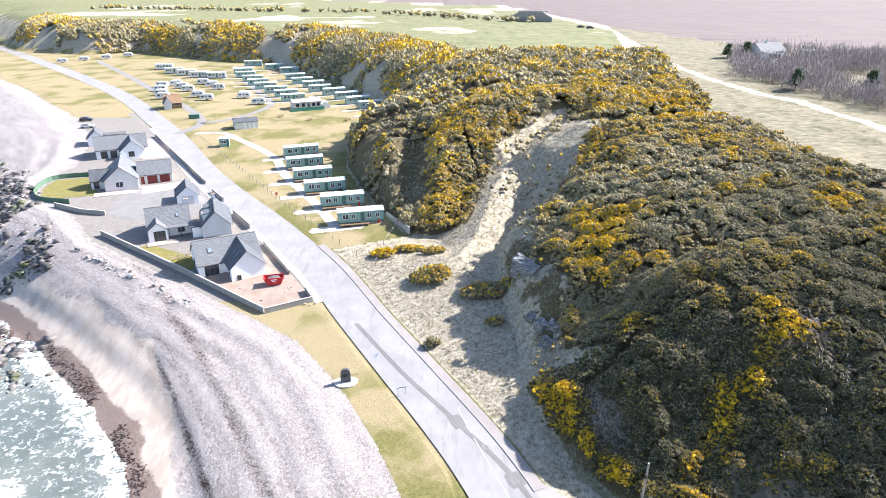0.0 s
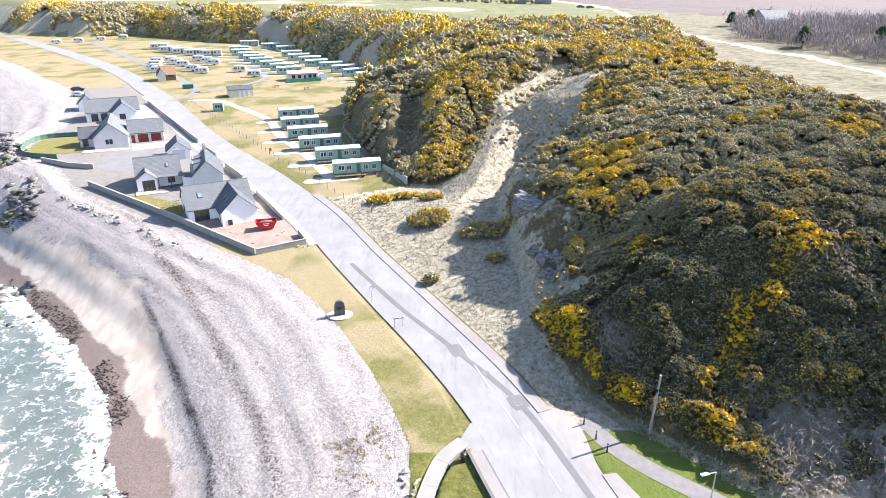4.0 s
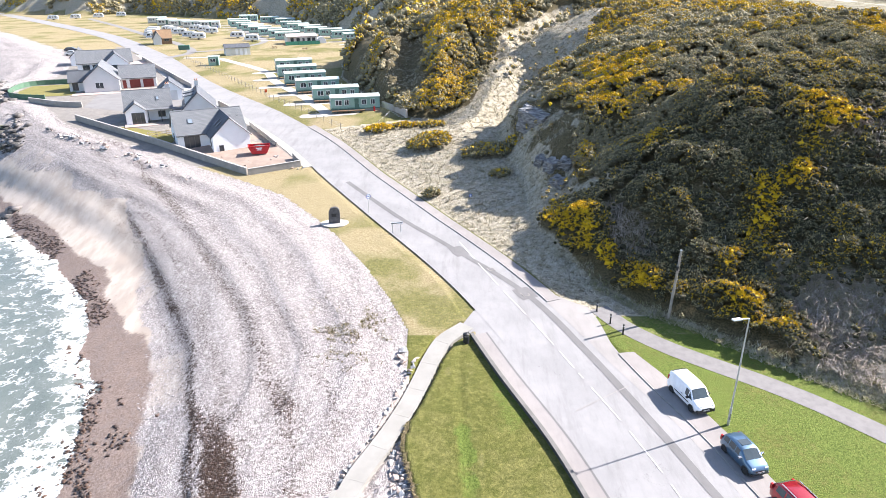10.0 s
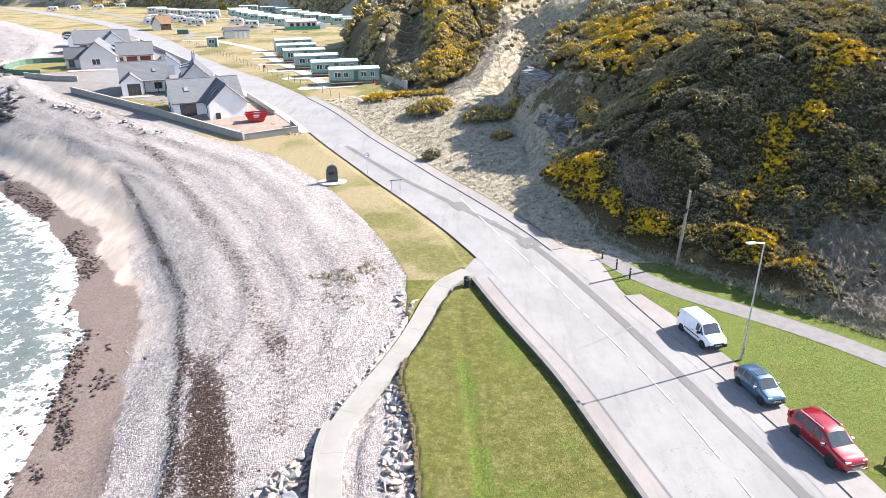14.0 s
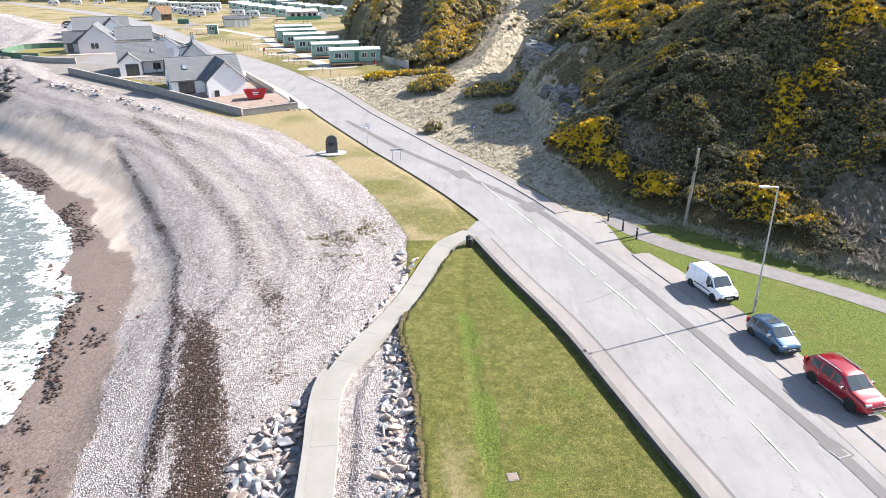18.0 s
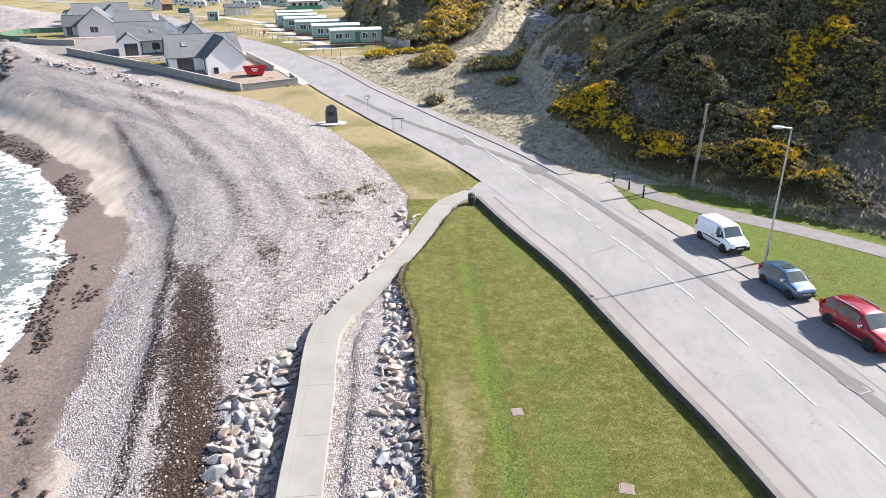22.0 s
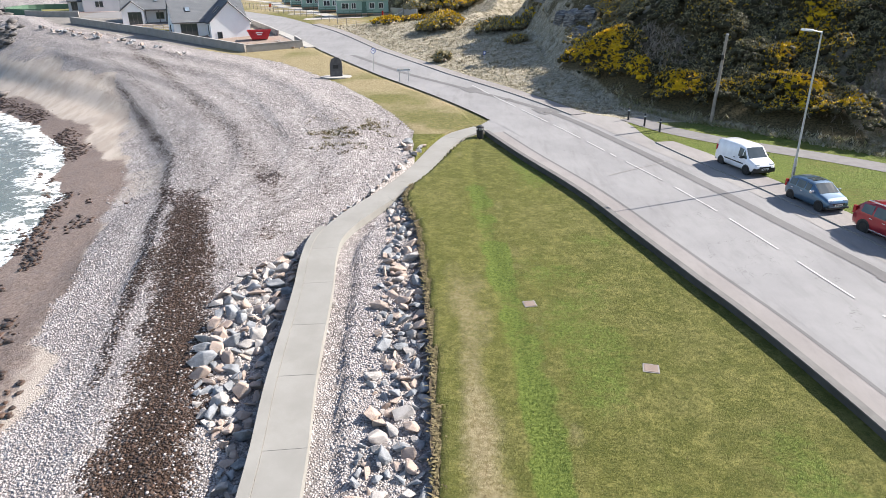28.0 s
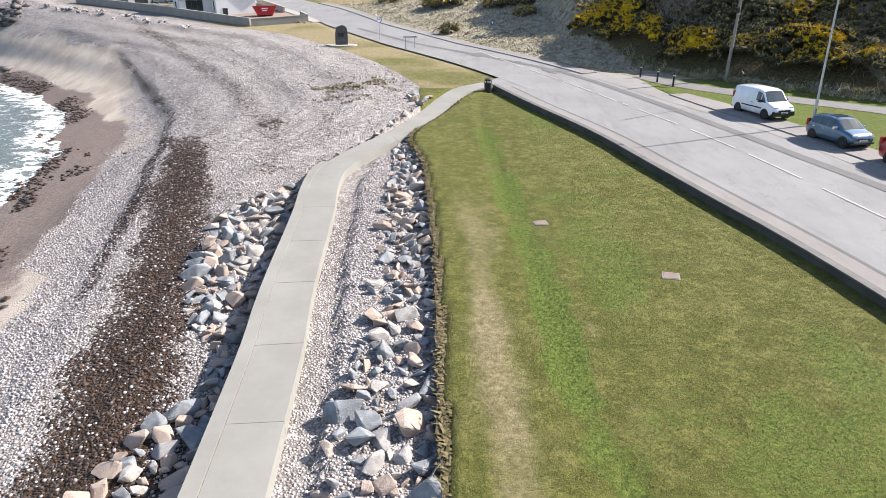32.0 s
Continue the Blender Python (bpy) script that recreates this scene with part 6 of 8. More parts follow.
# ---- turf blades on the lawn ----
def build_turf():
    x, y = scatter(150000, -3, 15, 7.5, 50)
    dg, r = line_distance(x, y, TURF), line_distance(x, y, ROAD_AXIS)
    keep = (dg < -0.05) & (r < -5.7) & (RNG.uniform(0, 1, len(x)) < 0.5)
    x2, y2 = scatter(26000, 16, 34, 22, 50)
    r2, fw = line_distance(x2, y2, BAY_EDGE[::4]), line_distance(x2, y2, FOOTWAY[::3])
    keep2 = (r2 < -0.3) & (fw < -1.3)
    x, y = np.concatenate([x[keep], x2[keep2]]), np.concatenate([y[keep], y2[keep2]])
    z, m = surface(x, y)
    n = len(x)
    v, f = blades(np.stack([x, y, z], -1), RNG.uniform(0.012, 0.026, n) * (1 + 3.0 * m["lush"]), RNG.uniform(0.015, 0.03, n), 1.0, 0.8)
    k = Nodes("turf blades", 0.9, spec=0.2)
    c = k.mix(k.island(), (0.075, 0.083, 0.013), (0.185, 0.178, 0.042))
    c = k.mix(k.ramp(k.noise(0.55, 5, 0.6), 0.45, 0.65, 0.0, 0.6), c, (0.21, 0.185, 0.06))
    c = k.mix(k.ramp(k.noise(3.4, 6, 0.9), 0.47, 0.56, 0.0, 0.6), c, (0.055, 0.066, 0.012))
    c = k.mix(k.ramp(k.attr("worn"), 0.25, 1.0), c, k.mix(k.island(), (0.16, 0.13, 0.06), (0.31, 0.25, 0.13)))
    c = k.mix(k.ramp(k.attr("lush"), 0.2, 0.9), c, k.mix(k.island(), (0.07, 0.10, 0.014), (0.15, 0.178, 0.03)))
    me = big_mesh("turf", v, f, k.done(c))
    put_attr(me, "worn", np.repeat(m["worn"], 3))
    put_attr(me, "lush", np.repeat(m["lush"], 3))
    tagged(new("turf", me), "short rough turf with brown worn strips and a lush green ditch", "grass", kind="stuff")
    # the bare earth step below the turf, and its ragged overhanging edge
    line = smooth_line(TURF[3:-1], 0.12)
    wob = 0.34 * (fbm(np.array([q[0] for q in line]), np.array([q[1] for q in line]), 1.1, 77) - 0.5)
    rows = []
    for off, drop in ((-0.14, -0.02), (0.0, -0.05), (0.10, -0.22), (0.06, -0.40), (0.22, -0.75)):
        q = np.array(offset_line(line, 0.0))
        e = np.array(offset_line(line, 1.0)) - q
        q = q - e * (off + wob)[:, None]
        rows.append(np.column_stack([q, level(q[:, 1]) + drop - 0.12]))
    n = len(line)
    v = np.concatenate(rows)
    i = np.arange(n - 1)
    f = np.concatenate([np.stack([i + j * n, i + 1 + j * n, i + 1 + (j + 1) * n, i + (j + 1) * n], -1) for j in range(4)])
    soil = varied("dark torn earth", (0.035, 0.026, 0.017), (0.10, 0.075, 0.045), 5.0, 0.95, fine=30)
    tagged(new("turf_bank", big_mesh("turf_bank", v, f, soil, True)), "dark bare earth step below the edge of the turf", "bank", kind="structure")
    line = smooth_line(TURF[3:-1], 0.03)
    p = np.array(line)
    p = np.repeat(p, 5, 0) + RNG.normal(0, 0.09, (5 * len(line), 2))
    zz = level(p[:, 1]) - 0.12 - RNG.uniform(0, 0.3, len(p)) ** 1.5
    v, f = blades(np.column_stack([p, zz]), RNG.uniform(0.12, 0.3, len(p)), RNG.uniform(0.05, 0.12, len(p)), 1.2, 0.2)
    me = big_mesh("turf_edge", v, f, grass_material("torn turf edge", (0.07, 0.055, 0.03), (0.26, 0.21, 0.11), (0.10, 0.09, 0.035)))
    tagged(new("turf_edge", me), "torn hanging edge of turf above the shingle", "grass", kind="stuff")


build_turf()


# ---- stones ----
def stone_material(name, joined=False):
    m = Nodes(name, 0.85, spec=0.35)
    pick = m.island() if joined else m.objrand()
    c = m.mix(m.ramp(pick, 0.36, 0.42), m.mix(m.ramp(m.noise(2.5, 5), 0.3, 0.7), (0.09, 0.105, 0.125), (0.27, 0.295, 0.325)), m.mix(m.ramp(m.noise(3, 5), 0.3, 0.7), (0.24, 0.22, 0.205), (0.47, 0.43, 0.40)))
    c = m.mix(m.ramp(pick, 0.60, 0.64), c, m.mix(m.noise(3, 5), (0.30, 0.205, 0.155), (0.50, 0.375, 0.295)))
    g = m.noise(24, 5, 0.7)
    c = m.mix(0.3, c, m.mix(g, (0.08, 0.08, 0.08), (0.6, 0.58, 0.55)))
    c = m.mix(m.ramp(m.noise(1.6, 5, stretch=(1, 1, 5)), 0.58, 0.66, 0, 0.35), c, (0.50, 0.48, 0.455))
    return m.done(c, 0.85, m.math("ADD", g, m.noise(5, 4)), 0.5, 0.05)


M_STONE = stone_material("mixed quarry stone")


def boulder_mesh(seed):
    rng = random.Random(seed)
    bm = bmesh.new()
    flat = rng.uniform(0.45, 0.8)
    for i in range(rng.choice((9, 10, 11, 13))):
        v = Vector((rng.gauss(0, 1), rng.gauss(0, 1), rng.gauss(0, 0.9))).normalized()
        bm.verts.new((v.x * rng.uniform(0.9, 1.25), v.y * rng.uniform(0.65, 0.95), v.z * flat * rng.uniform(0.8, 1.1)))
    bmesh.ops.convex_hull(bm, input=bm.verts[:])
    loose = [v for v in bm.verts if not v.link_faces]
    bmesh.ops.delete(bm, geom=loose, context="VERTS")
    bmesh.ops.bevel(bm, geom=bm.edges[:], offset=0.05, segments=1, affect="EDGES")
    me = bpy.data.meshes.new("boulder")
    bm.to_mesh(me)
    bm.free()
    me.materials.append(M_STONE)
    return me


BOULDERS = [boulder_mesh(s) for s in range(22)]


def lay_boulders():
    rng = random.Random(11)
    spots = []
    cobbles = [[], [], 0]

    def free(x, y, r):
        return all((x - a) ** 2 + (y - b) ** 2 > (0.56 * (r + c)) ** 2 for a, b, c in spots)

    def place(x, y, r, label, group, sink=0.25):
        z = float(ground_z(np.array([x]), np.array([y]))[0])
        shape = BOULDERS[rng.randrange(22)]
        at = pose(x, y, z + r * (0.5 - sink), rng.uniform(-38, 38), rng.uniform(-38, 38), rng.uniform(0, 360)) @ Matrix.Diagonal((r, r, r, 1))
        spots.append((x, y, r))
        if r < 0.27 and -8 < x < 3 and y < 40:
            v = np.array([(at @ q.co)[:] for q in shape.vertices])
            for p in shape.polygons:
                cobbles[1].append([q + cobbles[2] for q in p.vertices])
            cobbles[0].append(v)
            cobbles[2] += len(v)
            return
        ob = new("boulder", shape)
        ob.matrix_basis = at
        tagged(ob, label, "boulder", group)
    path_left = offset_line(PATH, 1.32)
    # rock armour on the beach side
    tries = 0
    while tries < 9000 and len(spots) < 190:
        tries += 1
        y = rng.uniform(9.2, 29.8)
        x0 = float(np.interp(y, [12, 18, 24, 29.5], [-5.75, -6.55, -7.2, -7.55]))
        reach = float(np.interp(y, [9, 12.5, 14, 15, 16.5, 18, 20, 25, 28, 30], [2.0, 1.9, 0.6, 0.5, 1.0, 1.9, 2.5, 2.9, 2.3, 0.4]))
        x = x0 - 0.1 - rng.random() ** 0.9 * reach
        r = rng.uniform(0.2, 0.42) if rng.random() < 0.68 else rng.uniform(0.4, 0.6)
        if free(x, y, r):
            place(x, y, r, "angular quarried boulder lying on the shingle below the path", "rock armour below the path")
    n = len(spots)
    tries = 0
    while tries < 12000 and len(spots) - n < 260:
        tries += 1
        y = rng.uniform(8.6, 37)
        right = float(np.interp(y, [5, 13, 19, 25, 32, 36], [0.0, -0.42, -0.72, -1.2, -1.95, -2.85]))
        width = float(np.interp(y, [11, 20, 28, 33, 37], [2.3, 1.9, 1.7, 1.2, 0.5]))
        x = right - 0.12 - rng.random() ** 1.7 * width
        r = rng.uniform(0.16, 0.34) if rng.random() < 0.62 else rng.uniform(0.32, 0.56)
        if free(x, y, r):
            place(x, y, r, "angular grey boulder on shingle at the foot of the turf", "rock armour below the lawn")
    # stones lining the path
    for i in range(34):
        y = 32.5 + i * 0.42
        px = float(np.interp(y, [32.5, 35.5, 39.5, 43.2, 47.6], [-6.9, -5.75, -4.1, -2.95, -1.7]))
        r = rng.uniform(0.13, 0.30)
        x = px - rng.uniform(0, 0.3)
        if free(x, y, r * 0.7):
            place(x, y, r, "pale boulder lining the edge of the path", "stones lining the path")
    for x, y, r in ((-3.4, 47.5, 0.5), (-3.6, 46.6, 0.4), (-3.3, 45.8, 0.45), (-2.9, 44.6, 0.4), (-23.3, 96.6, 0.4), (-22.3, 96.4, 0.35), (-21.6, 96.9, 0.3)):
        place(x, y, r, "dark boulder at the edge of the turf", "stones at the turf edge")
    # boulders below the garden wall
    for i in range(54):
        t = rng.random()
        x, y = -70 + 36 * t + rng.uniform(-1, 1), 121.5 - 25 * t + rng.uniform(-1.6, 0.4)
        place(x - 2.6, y - 3.9, rng.uniform(0.2, 0.55), "grey boulder at the foot of the garden wall", "boulders below the garden wall")

    me = mesh_from("cobbles", [tuple(q) for q in np.concatenate(cobbles[0])], [tuple(q) for q in cobbles[1]], [stone_material("small quarry stone", True)])
    tagged(new("cobbles", me), "small angular stones between the boulders", "stones", kind="stuff")


lay_boulders()


def build_pebbles():
    m = Nodes("loose pebbles", 0.85, spec=0.3)
    c = m.mix(m.island(), (0.235, 0.212, 0.207), (0.52, 0.472, 0.456))
    pm = m.done(m.mix(0.3, c, m.mix(m.noise(20, 4), (0.12, 0.11, 0.11), (0.6, 0.56, 0.53))))
    V, F, off = [], [], 0
    for n, b, s in ((34000, (-22, -0.2, 7.5, 34), (0.02, 0.06)), (9000, (-32, -2, 32, 92), (0.04, 0.09))):
        x, y = scatter(n, *b)
        z, mk = surface(x, y)
        dp = np.abs(line_distance(x, y, PATH[:-1:3]))
        keep = (mk["pebble"] > 0.5) & (mk["sand"] < 0.6) & (RNG.uniform(0, 1, n) < (1 - 0.92 * mk["kelp_and_shade"]) * np.interp(y, [30, 40, 60, 92], [1.0, 0.9, 0.5, 0.05])) & (dp > 1.35)
        x, y, z = x[keep], y[keep], z[keep]
        sz = RNG.uniform(*s, len(x)) ** 1.0
        v, f = lumps(BALL0, np.stack([x, y, z + sz * 0.2], -1), sz, 0.6, 0.15)
        V.append(v), F.append(f + off)
        off += len(v)
    tagged(new("shingle", big_mesh("shingle", np.concatenate(V), np.concatenate(F), pm, True)), "loose grey and white beach pebbles", "pebbles", kind="stuff")


def ball0():
    bm = bmesh.new()
    bmesh.ops.create_icosphere(bm, subdivisions=1, radius=1.0)
    v = np.array([x.co[:] for x in bm.verts])
    f = np.array([[q.index for q in p.verts] for p in bm.faces])
    bm.free()
    return v, f


BALL0 = ball0()
build_pebbles()


def build_weed():
    m = Nodes("wet seaweed", 0.55, spec=0.5)
    mat = m.done(m.mix(m.island(), (0.02, 0.012, 0.008), (0.085, 0.045, 0.026)), 0.55, m.noise(12, 5), 0.8, 0.05)
    V, F, off = [], [], 0
    x, y = scatter(150000, -84, -12, 8, 108)
    ds = line_distance(x, y, SHORE)
    patch = sstep(fbm(x + 0.5 * y, 0.45 * y, 2.6, 261, 5), 0.53, 0.64)
    reach = np.interp(y, [20, 38, 60, 85], [10.0, 8.0, 3.8, 3.0])
    keep = (ds > -2.5) & (ds < reach) & (RNG.uniform(0, 1, len(x)) < 0.7 * patch * sstep(ds, reach, 0.4 * reach))
    x, y = x[keep], y[keep]
    s = RNG.uniform(0.05, 0.2, len(x))
    v, f = lumps(BALL0, np.stack([x, y, np.maximum(ground_z(x, y), SEA) + 0.03], -1), s, 0.35, 0.5)
    V.append(v), F.append(f)
    off = len(v)
    x, y = scatter(34000, -20, -5, 8, 42)
    mk = surface(x, y)[1]
    keep = mk["kelp_and_shade"] > 0.45
    x, y = x[keep], y[keep]
    n = len(x)
    v, f = lumps(BALL0, np.stack([x, y, ground_z(x, y)], -1), RNG.uniform(0.025, 0.08, n), 0.3, 0.5)
    V.append(v), F.append(f + off)
    tagged(new("seaweed", big_mesh("seaweed", np.concatenate(V), np.concatenate(F), mat)), "dark brown wrack washed up on the beach", "seaweed", kind="stuff")


def build_skerry():
    """Low dark rocks at the far end of the beach."""
    m = Nodes("weedy shore rock", 0.75)
    c = m.mix(m.ramp(m.noise(0.5, 5), 0.35, 0.7), (0.04, 0.038, 0.036), (0.23, 0.205, 0.19))
    c = m.mix(m.ramp(m.noise(0.12, 3), 0.55, 0.68, 0, 0.7), c, (0.085, 0.10, 0.035))
    mat = m.done(c, 0.75, m.noise(3, 5), 0.8, 0.15)
    x, y = scatter(40000, -160, -48, 80, 210)
    land = line_distance(x, y, [(-46, 66), (-56, 77), (-61, 87), (-69, 104), (-87, 134), (-111, 166), (-129, 181), (-170, 230)])
    dense = sstep(fbm(x, y, 9, 271, 4), 0.40, 0.56)
    keep = (land < 1.5) & (land > -34) & (RNG.uniform(0, 1, len(x)) < dense * sstep(land, 1.5, -3) * sstep(y, 80, 92))
    x, y = x[keep], y[keep]
    s = 0.2 + 1.0 * RNG.uniform(0, 1, len(x)) ** 3
    v, f = lumps(BALL1, np.stack([x, y, np.maximum(ground_z(x, y), SEA) + 0.05 * s], -1), s, 0.42, 0.6)
    tagged(new("shore_rocks", big_mesh("shore_rocks", v, f, mat)), "low dark weed-covered rocks along the shore", "rocks", kind="stuff")


build_weed()
build_skerry()


def build_beach_plants():
    """Withered plants on the upper shingle."""
    x, y = scatter(2600, -13, -4, 44, 57)
    keep = (RNG.uniform(0, 1, len(x)) < sstep(fbm(x, y, 1.6, 281, 3), 0.5, 0.62) * bump(x, y, -8.0, 50.5, 3.0, 3.6, 30)) & (surface(x, y)[1]["pebble"] > 0.5)
    x, y = x[keep], y[keep]
    pos = np.repeat(np.stack([x, y, ground_z(x, y)], -1), 5, 0) + np.append(RNG.normal(0, 0.1, (5 * len(x), 2)), np.zeros((5 * len(x), 1)), 1)
    v, f = blades(pos, RNG.uniform(0.12, 0.34, len(pos)), RNG.uniform(0.05, 0.12, len(pos)), 1.3, 0.6)
    me = big_mesh("beach_plants", v, f, grass_material("withered shore plants", (0.07, 0.055, 0.03), (0.24, 0.19, 0.11), (0.12, 0.115, 0.05)))
    tagged(new("beach_plants", me), "withered brown plants on the upper shingle", "plants", kind="stuff")


build_beach_plants()


def rock_face():
    """The bare slab that shows in the cliff."""
    m = Nodes("cliff rock", 0.85)
    layer = m.noise(1.2, 6, 0.7, stretch=(1, 1, 5))
    c = m.mix(m.ramp(layer, 0.35, 0.68), (0.09, 0.09, 0.093), (0.34, 0.335, 0.325))
    mat = m.done(c, 0.85, layer, 1.0, 0.2)
    for cx, cy, up, sx, sy, sz, turn, tilt, seed in ((13.2, 93.8, 0.2, 2.4, 0.9, 1.6, -52, 28, 3), (14.2, 81.6, 0.1, 0.9, 0.6, 0.8, -65, 20, 9), (14.8, 79.2, 0.0, 1.0, 0.6, 0.7, -50, 10, 12), (13.2, 84.0, 0.0, 0.7, 0.6, 0.6, -60, 25, 15), (15.8, 80.6, 0.2, 0.8, 0.5, 0.7, -40, 30, 18)):
        cz = float(ground_z(np.array([cx]), np.array([cy]))[0]) + up
        rng = random.Random(seed)
        bm = box(-sx, sx, -sy, sy, -sz, sz)
        bmesh.ops.subdivide_edges(bm, edges=bm.edges[:], cuts=6, use_grid_fill=True)
        for v in bm.verts:
            step = math.floor(v.co.z * 2.4 + 0.6 * math.sin(v.co.x)) * 0.14
            v.co += Vector((rng.uniform(-0.12, 0.12), step + rng.uniform(-0.14, 0.14), rng.uniform(-0.12, 0.12)))
        bm.transform(pose(cx, cy, cz, tilt, 12, turn))
        tagged(part("rock_slab", bm, mat), "bare layered grey rock slab in the grassy cliff", "rock", "rocks in the cliff")


rock_face()

# ---- houses ----
M_RENDER = varied("white render", (0.78, 0.785, 0.79), (0.85, 0.85, 0.85), 0.6, 0.85, fine=18, bump=0.1)
M_RENDER_GREY = varied("pale grey render", (0.55, 0.545, 0.54), (0.64, 0.635, 0.625), 0.6, 0.85, fine=18, bump=0.1)
M_FRAME = varied("dark grey window frame", (0.05, 0.052, 0.055), (0.08, 0.082, 0.085), 3, 0.5)
M_MAROON = varied("maroon garage door", (0.13, 0.022, 0.018), (0.19, 0.035, 0.028), 2, 0.6)
M_BRICKPAVE = varied("pink block paving", (0.36, 0.27, 0.24), (0.46, 0.36, 0.32), 1.2, 0.9, fine=20)
M_DARKROOF = varied("dark flat roof", (0.08, 0.08, 0.085), (0.13, 0.13, 0.135), 0.8, 0.9)


def tile_material(name, a, b):
    """Roof tiles in courses; the mesh's own axes run across, up the slope and outwards."""
    m = Nodes(name, 0.75, spec=0.4)
    w = m.tree.nodes.new("ShaderNodeTexBrick")
    m.link(m.coord, w.inputs["Vector"])
    m.link((*a, 1.0), w.inputs["Color1"])
    m.link((*b, 1.0), w.inputs["Color2"])
    m.link((*tuple(0.45 * v for v in a), 1.0), w.inputs["Mortar"])
    w.inputs["Scale"].default_value = 1.0
    w.inputs["Mortar Size"].default_value = 0.022
    w.inputs["Brick Width"].default_value, w.inputs["Row Height"].default_value = 0.33, 0.30
    c = m.mix(m.ramp(m.noise(0.7, 5), 0.35, 0.7, 0, 0.45), w.outputs["Color"], tuple(0.75 * v for v in a))
    return m.done(c, 0.75, m.math("ADD", w.outputs["Fac"], m.noise(8, 3)), 0.5, 0.03)


M_TILE = tile_material("grey roof tiles", (0.135, 0.143, 0.152), (0.185, 0.193, 0.203))
M_TILE_DARK = tile_material("dark slate and shaded roof tiles", (0.085, 0.093, 0.106), (0.125, 0.134, 0.15))


def slope(parent, a, b, c, d, material, label="", name="roof_slope"):
    """A thick roof panel with corners a, b along the eave and c, d along the ridge, in the parent's space."""
    a, b, c, d = (Vector(v) for v in (a, b, c, d))
    ux = (b - a).normalized()
    n = ux.cross(d - a).normalized()
    uy = n.cross(ux)
    m = Matrix((ux, uy, n)).transposed().to_4x4()
    m.translation = a
    inv = m.inverted()
    top = [inv @ v for v in (a, b, c, d)]
    bm = bmesh.new()
    t = [bm.verts.new(v + Vector((0, 0, 0.02))) for v in top]
    u = [bm.verts.new(v + Vector((0, 0, -0.14))) for v in top]
    bm.faces.new(t)
    bm.faces.new(u[::-1])
    for i in range(4):
        bm.faces.new((t[i], u[i], u[(i + 1) % 4], t[(i + 1) % 4]))
    bmesh.ops.recalc_face_normals(bm, faces=bm.faces[:])
    ob = part(name, bm, material, parent, label)
    ob.matrix_basis = m
    return ob


def window(parent, m, w, h, frame_mat=None, cols=2, name="window", sill=True):
    """A framed window in a wall: its own x runs along the wall, -y points outwards."""
    frame_mat = frame_mat or M_FRAME
    b = bmesh.new()
    t = 0.07
    for x0, x1, z0, z1 in ((0, w, 0, t), (0, w, h - t, h), (0, t, t, h - t), (w - t, w, t, h - t)):
        bm_box(b, x0, x1, -0.05, 0.06, z0, z1)
    for i in range(1, cols):
        bm_box(b, w * i / cols - 0.035, w * i / cols + 0.035, -0.045, 0.055, t, h - t)
    win = part(name, b, frame_mat, parent)
    win.matrix_basis = m
    for i in range(cols):
        part("pane", box(w * i / cols + 0.036, w * (i + 1) / cols - 0.036, -0.018, -0.006, t, h - t), M_GLASS, win, "dark reflecting pane")
    if sill:
        part("sill", box(-0.08, w + 0.08, -0.13, 0.0, -0.08, -0.003, 0.01), M_PALESTONE, win)
    return win


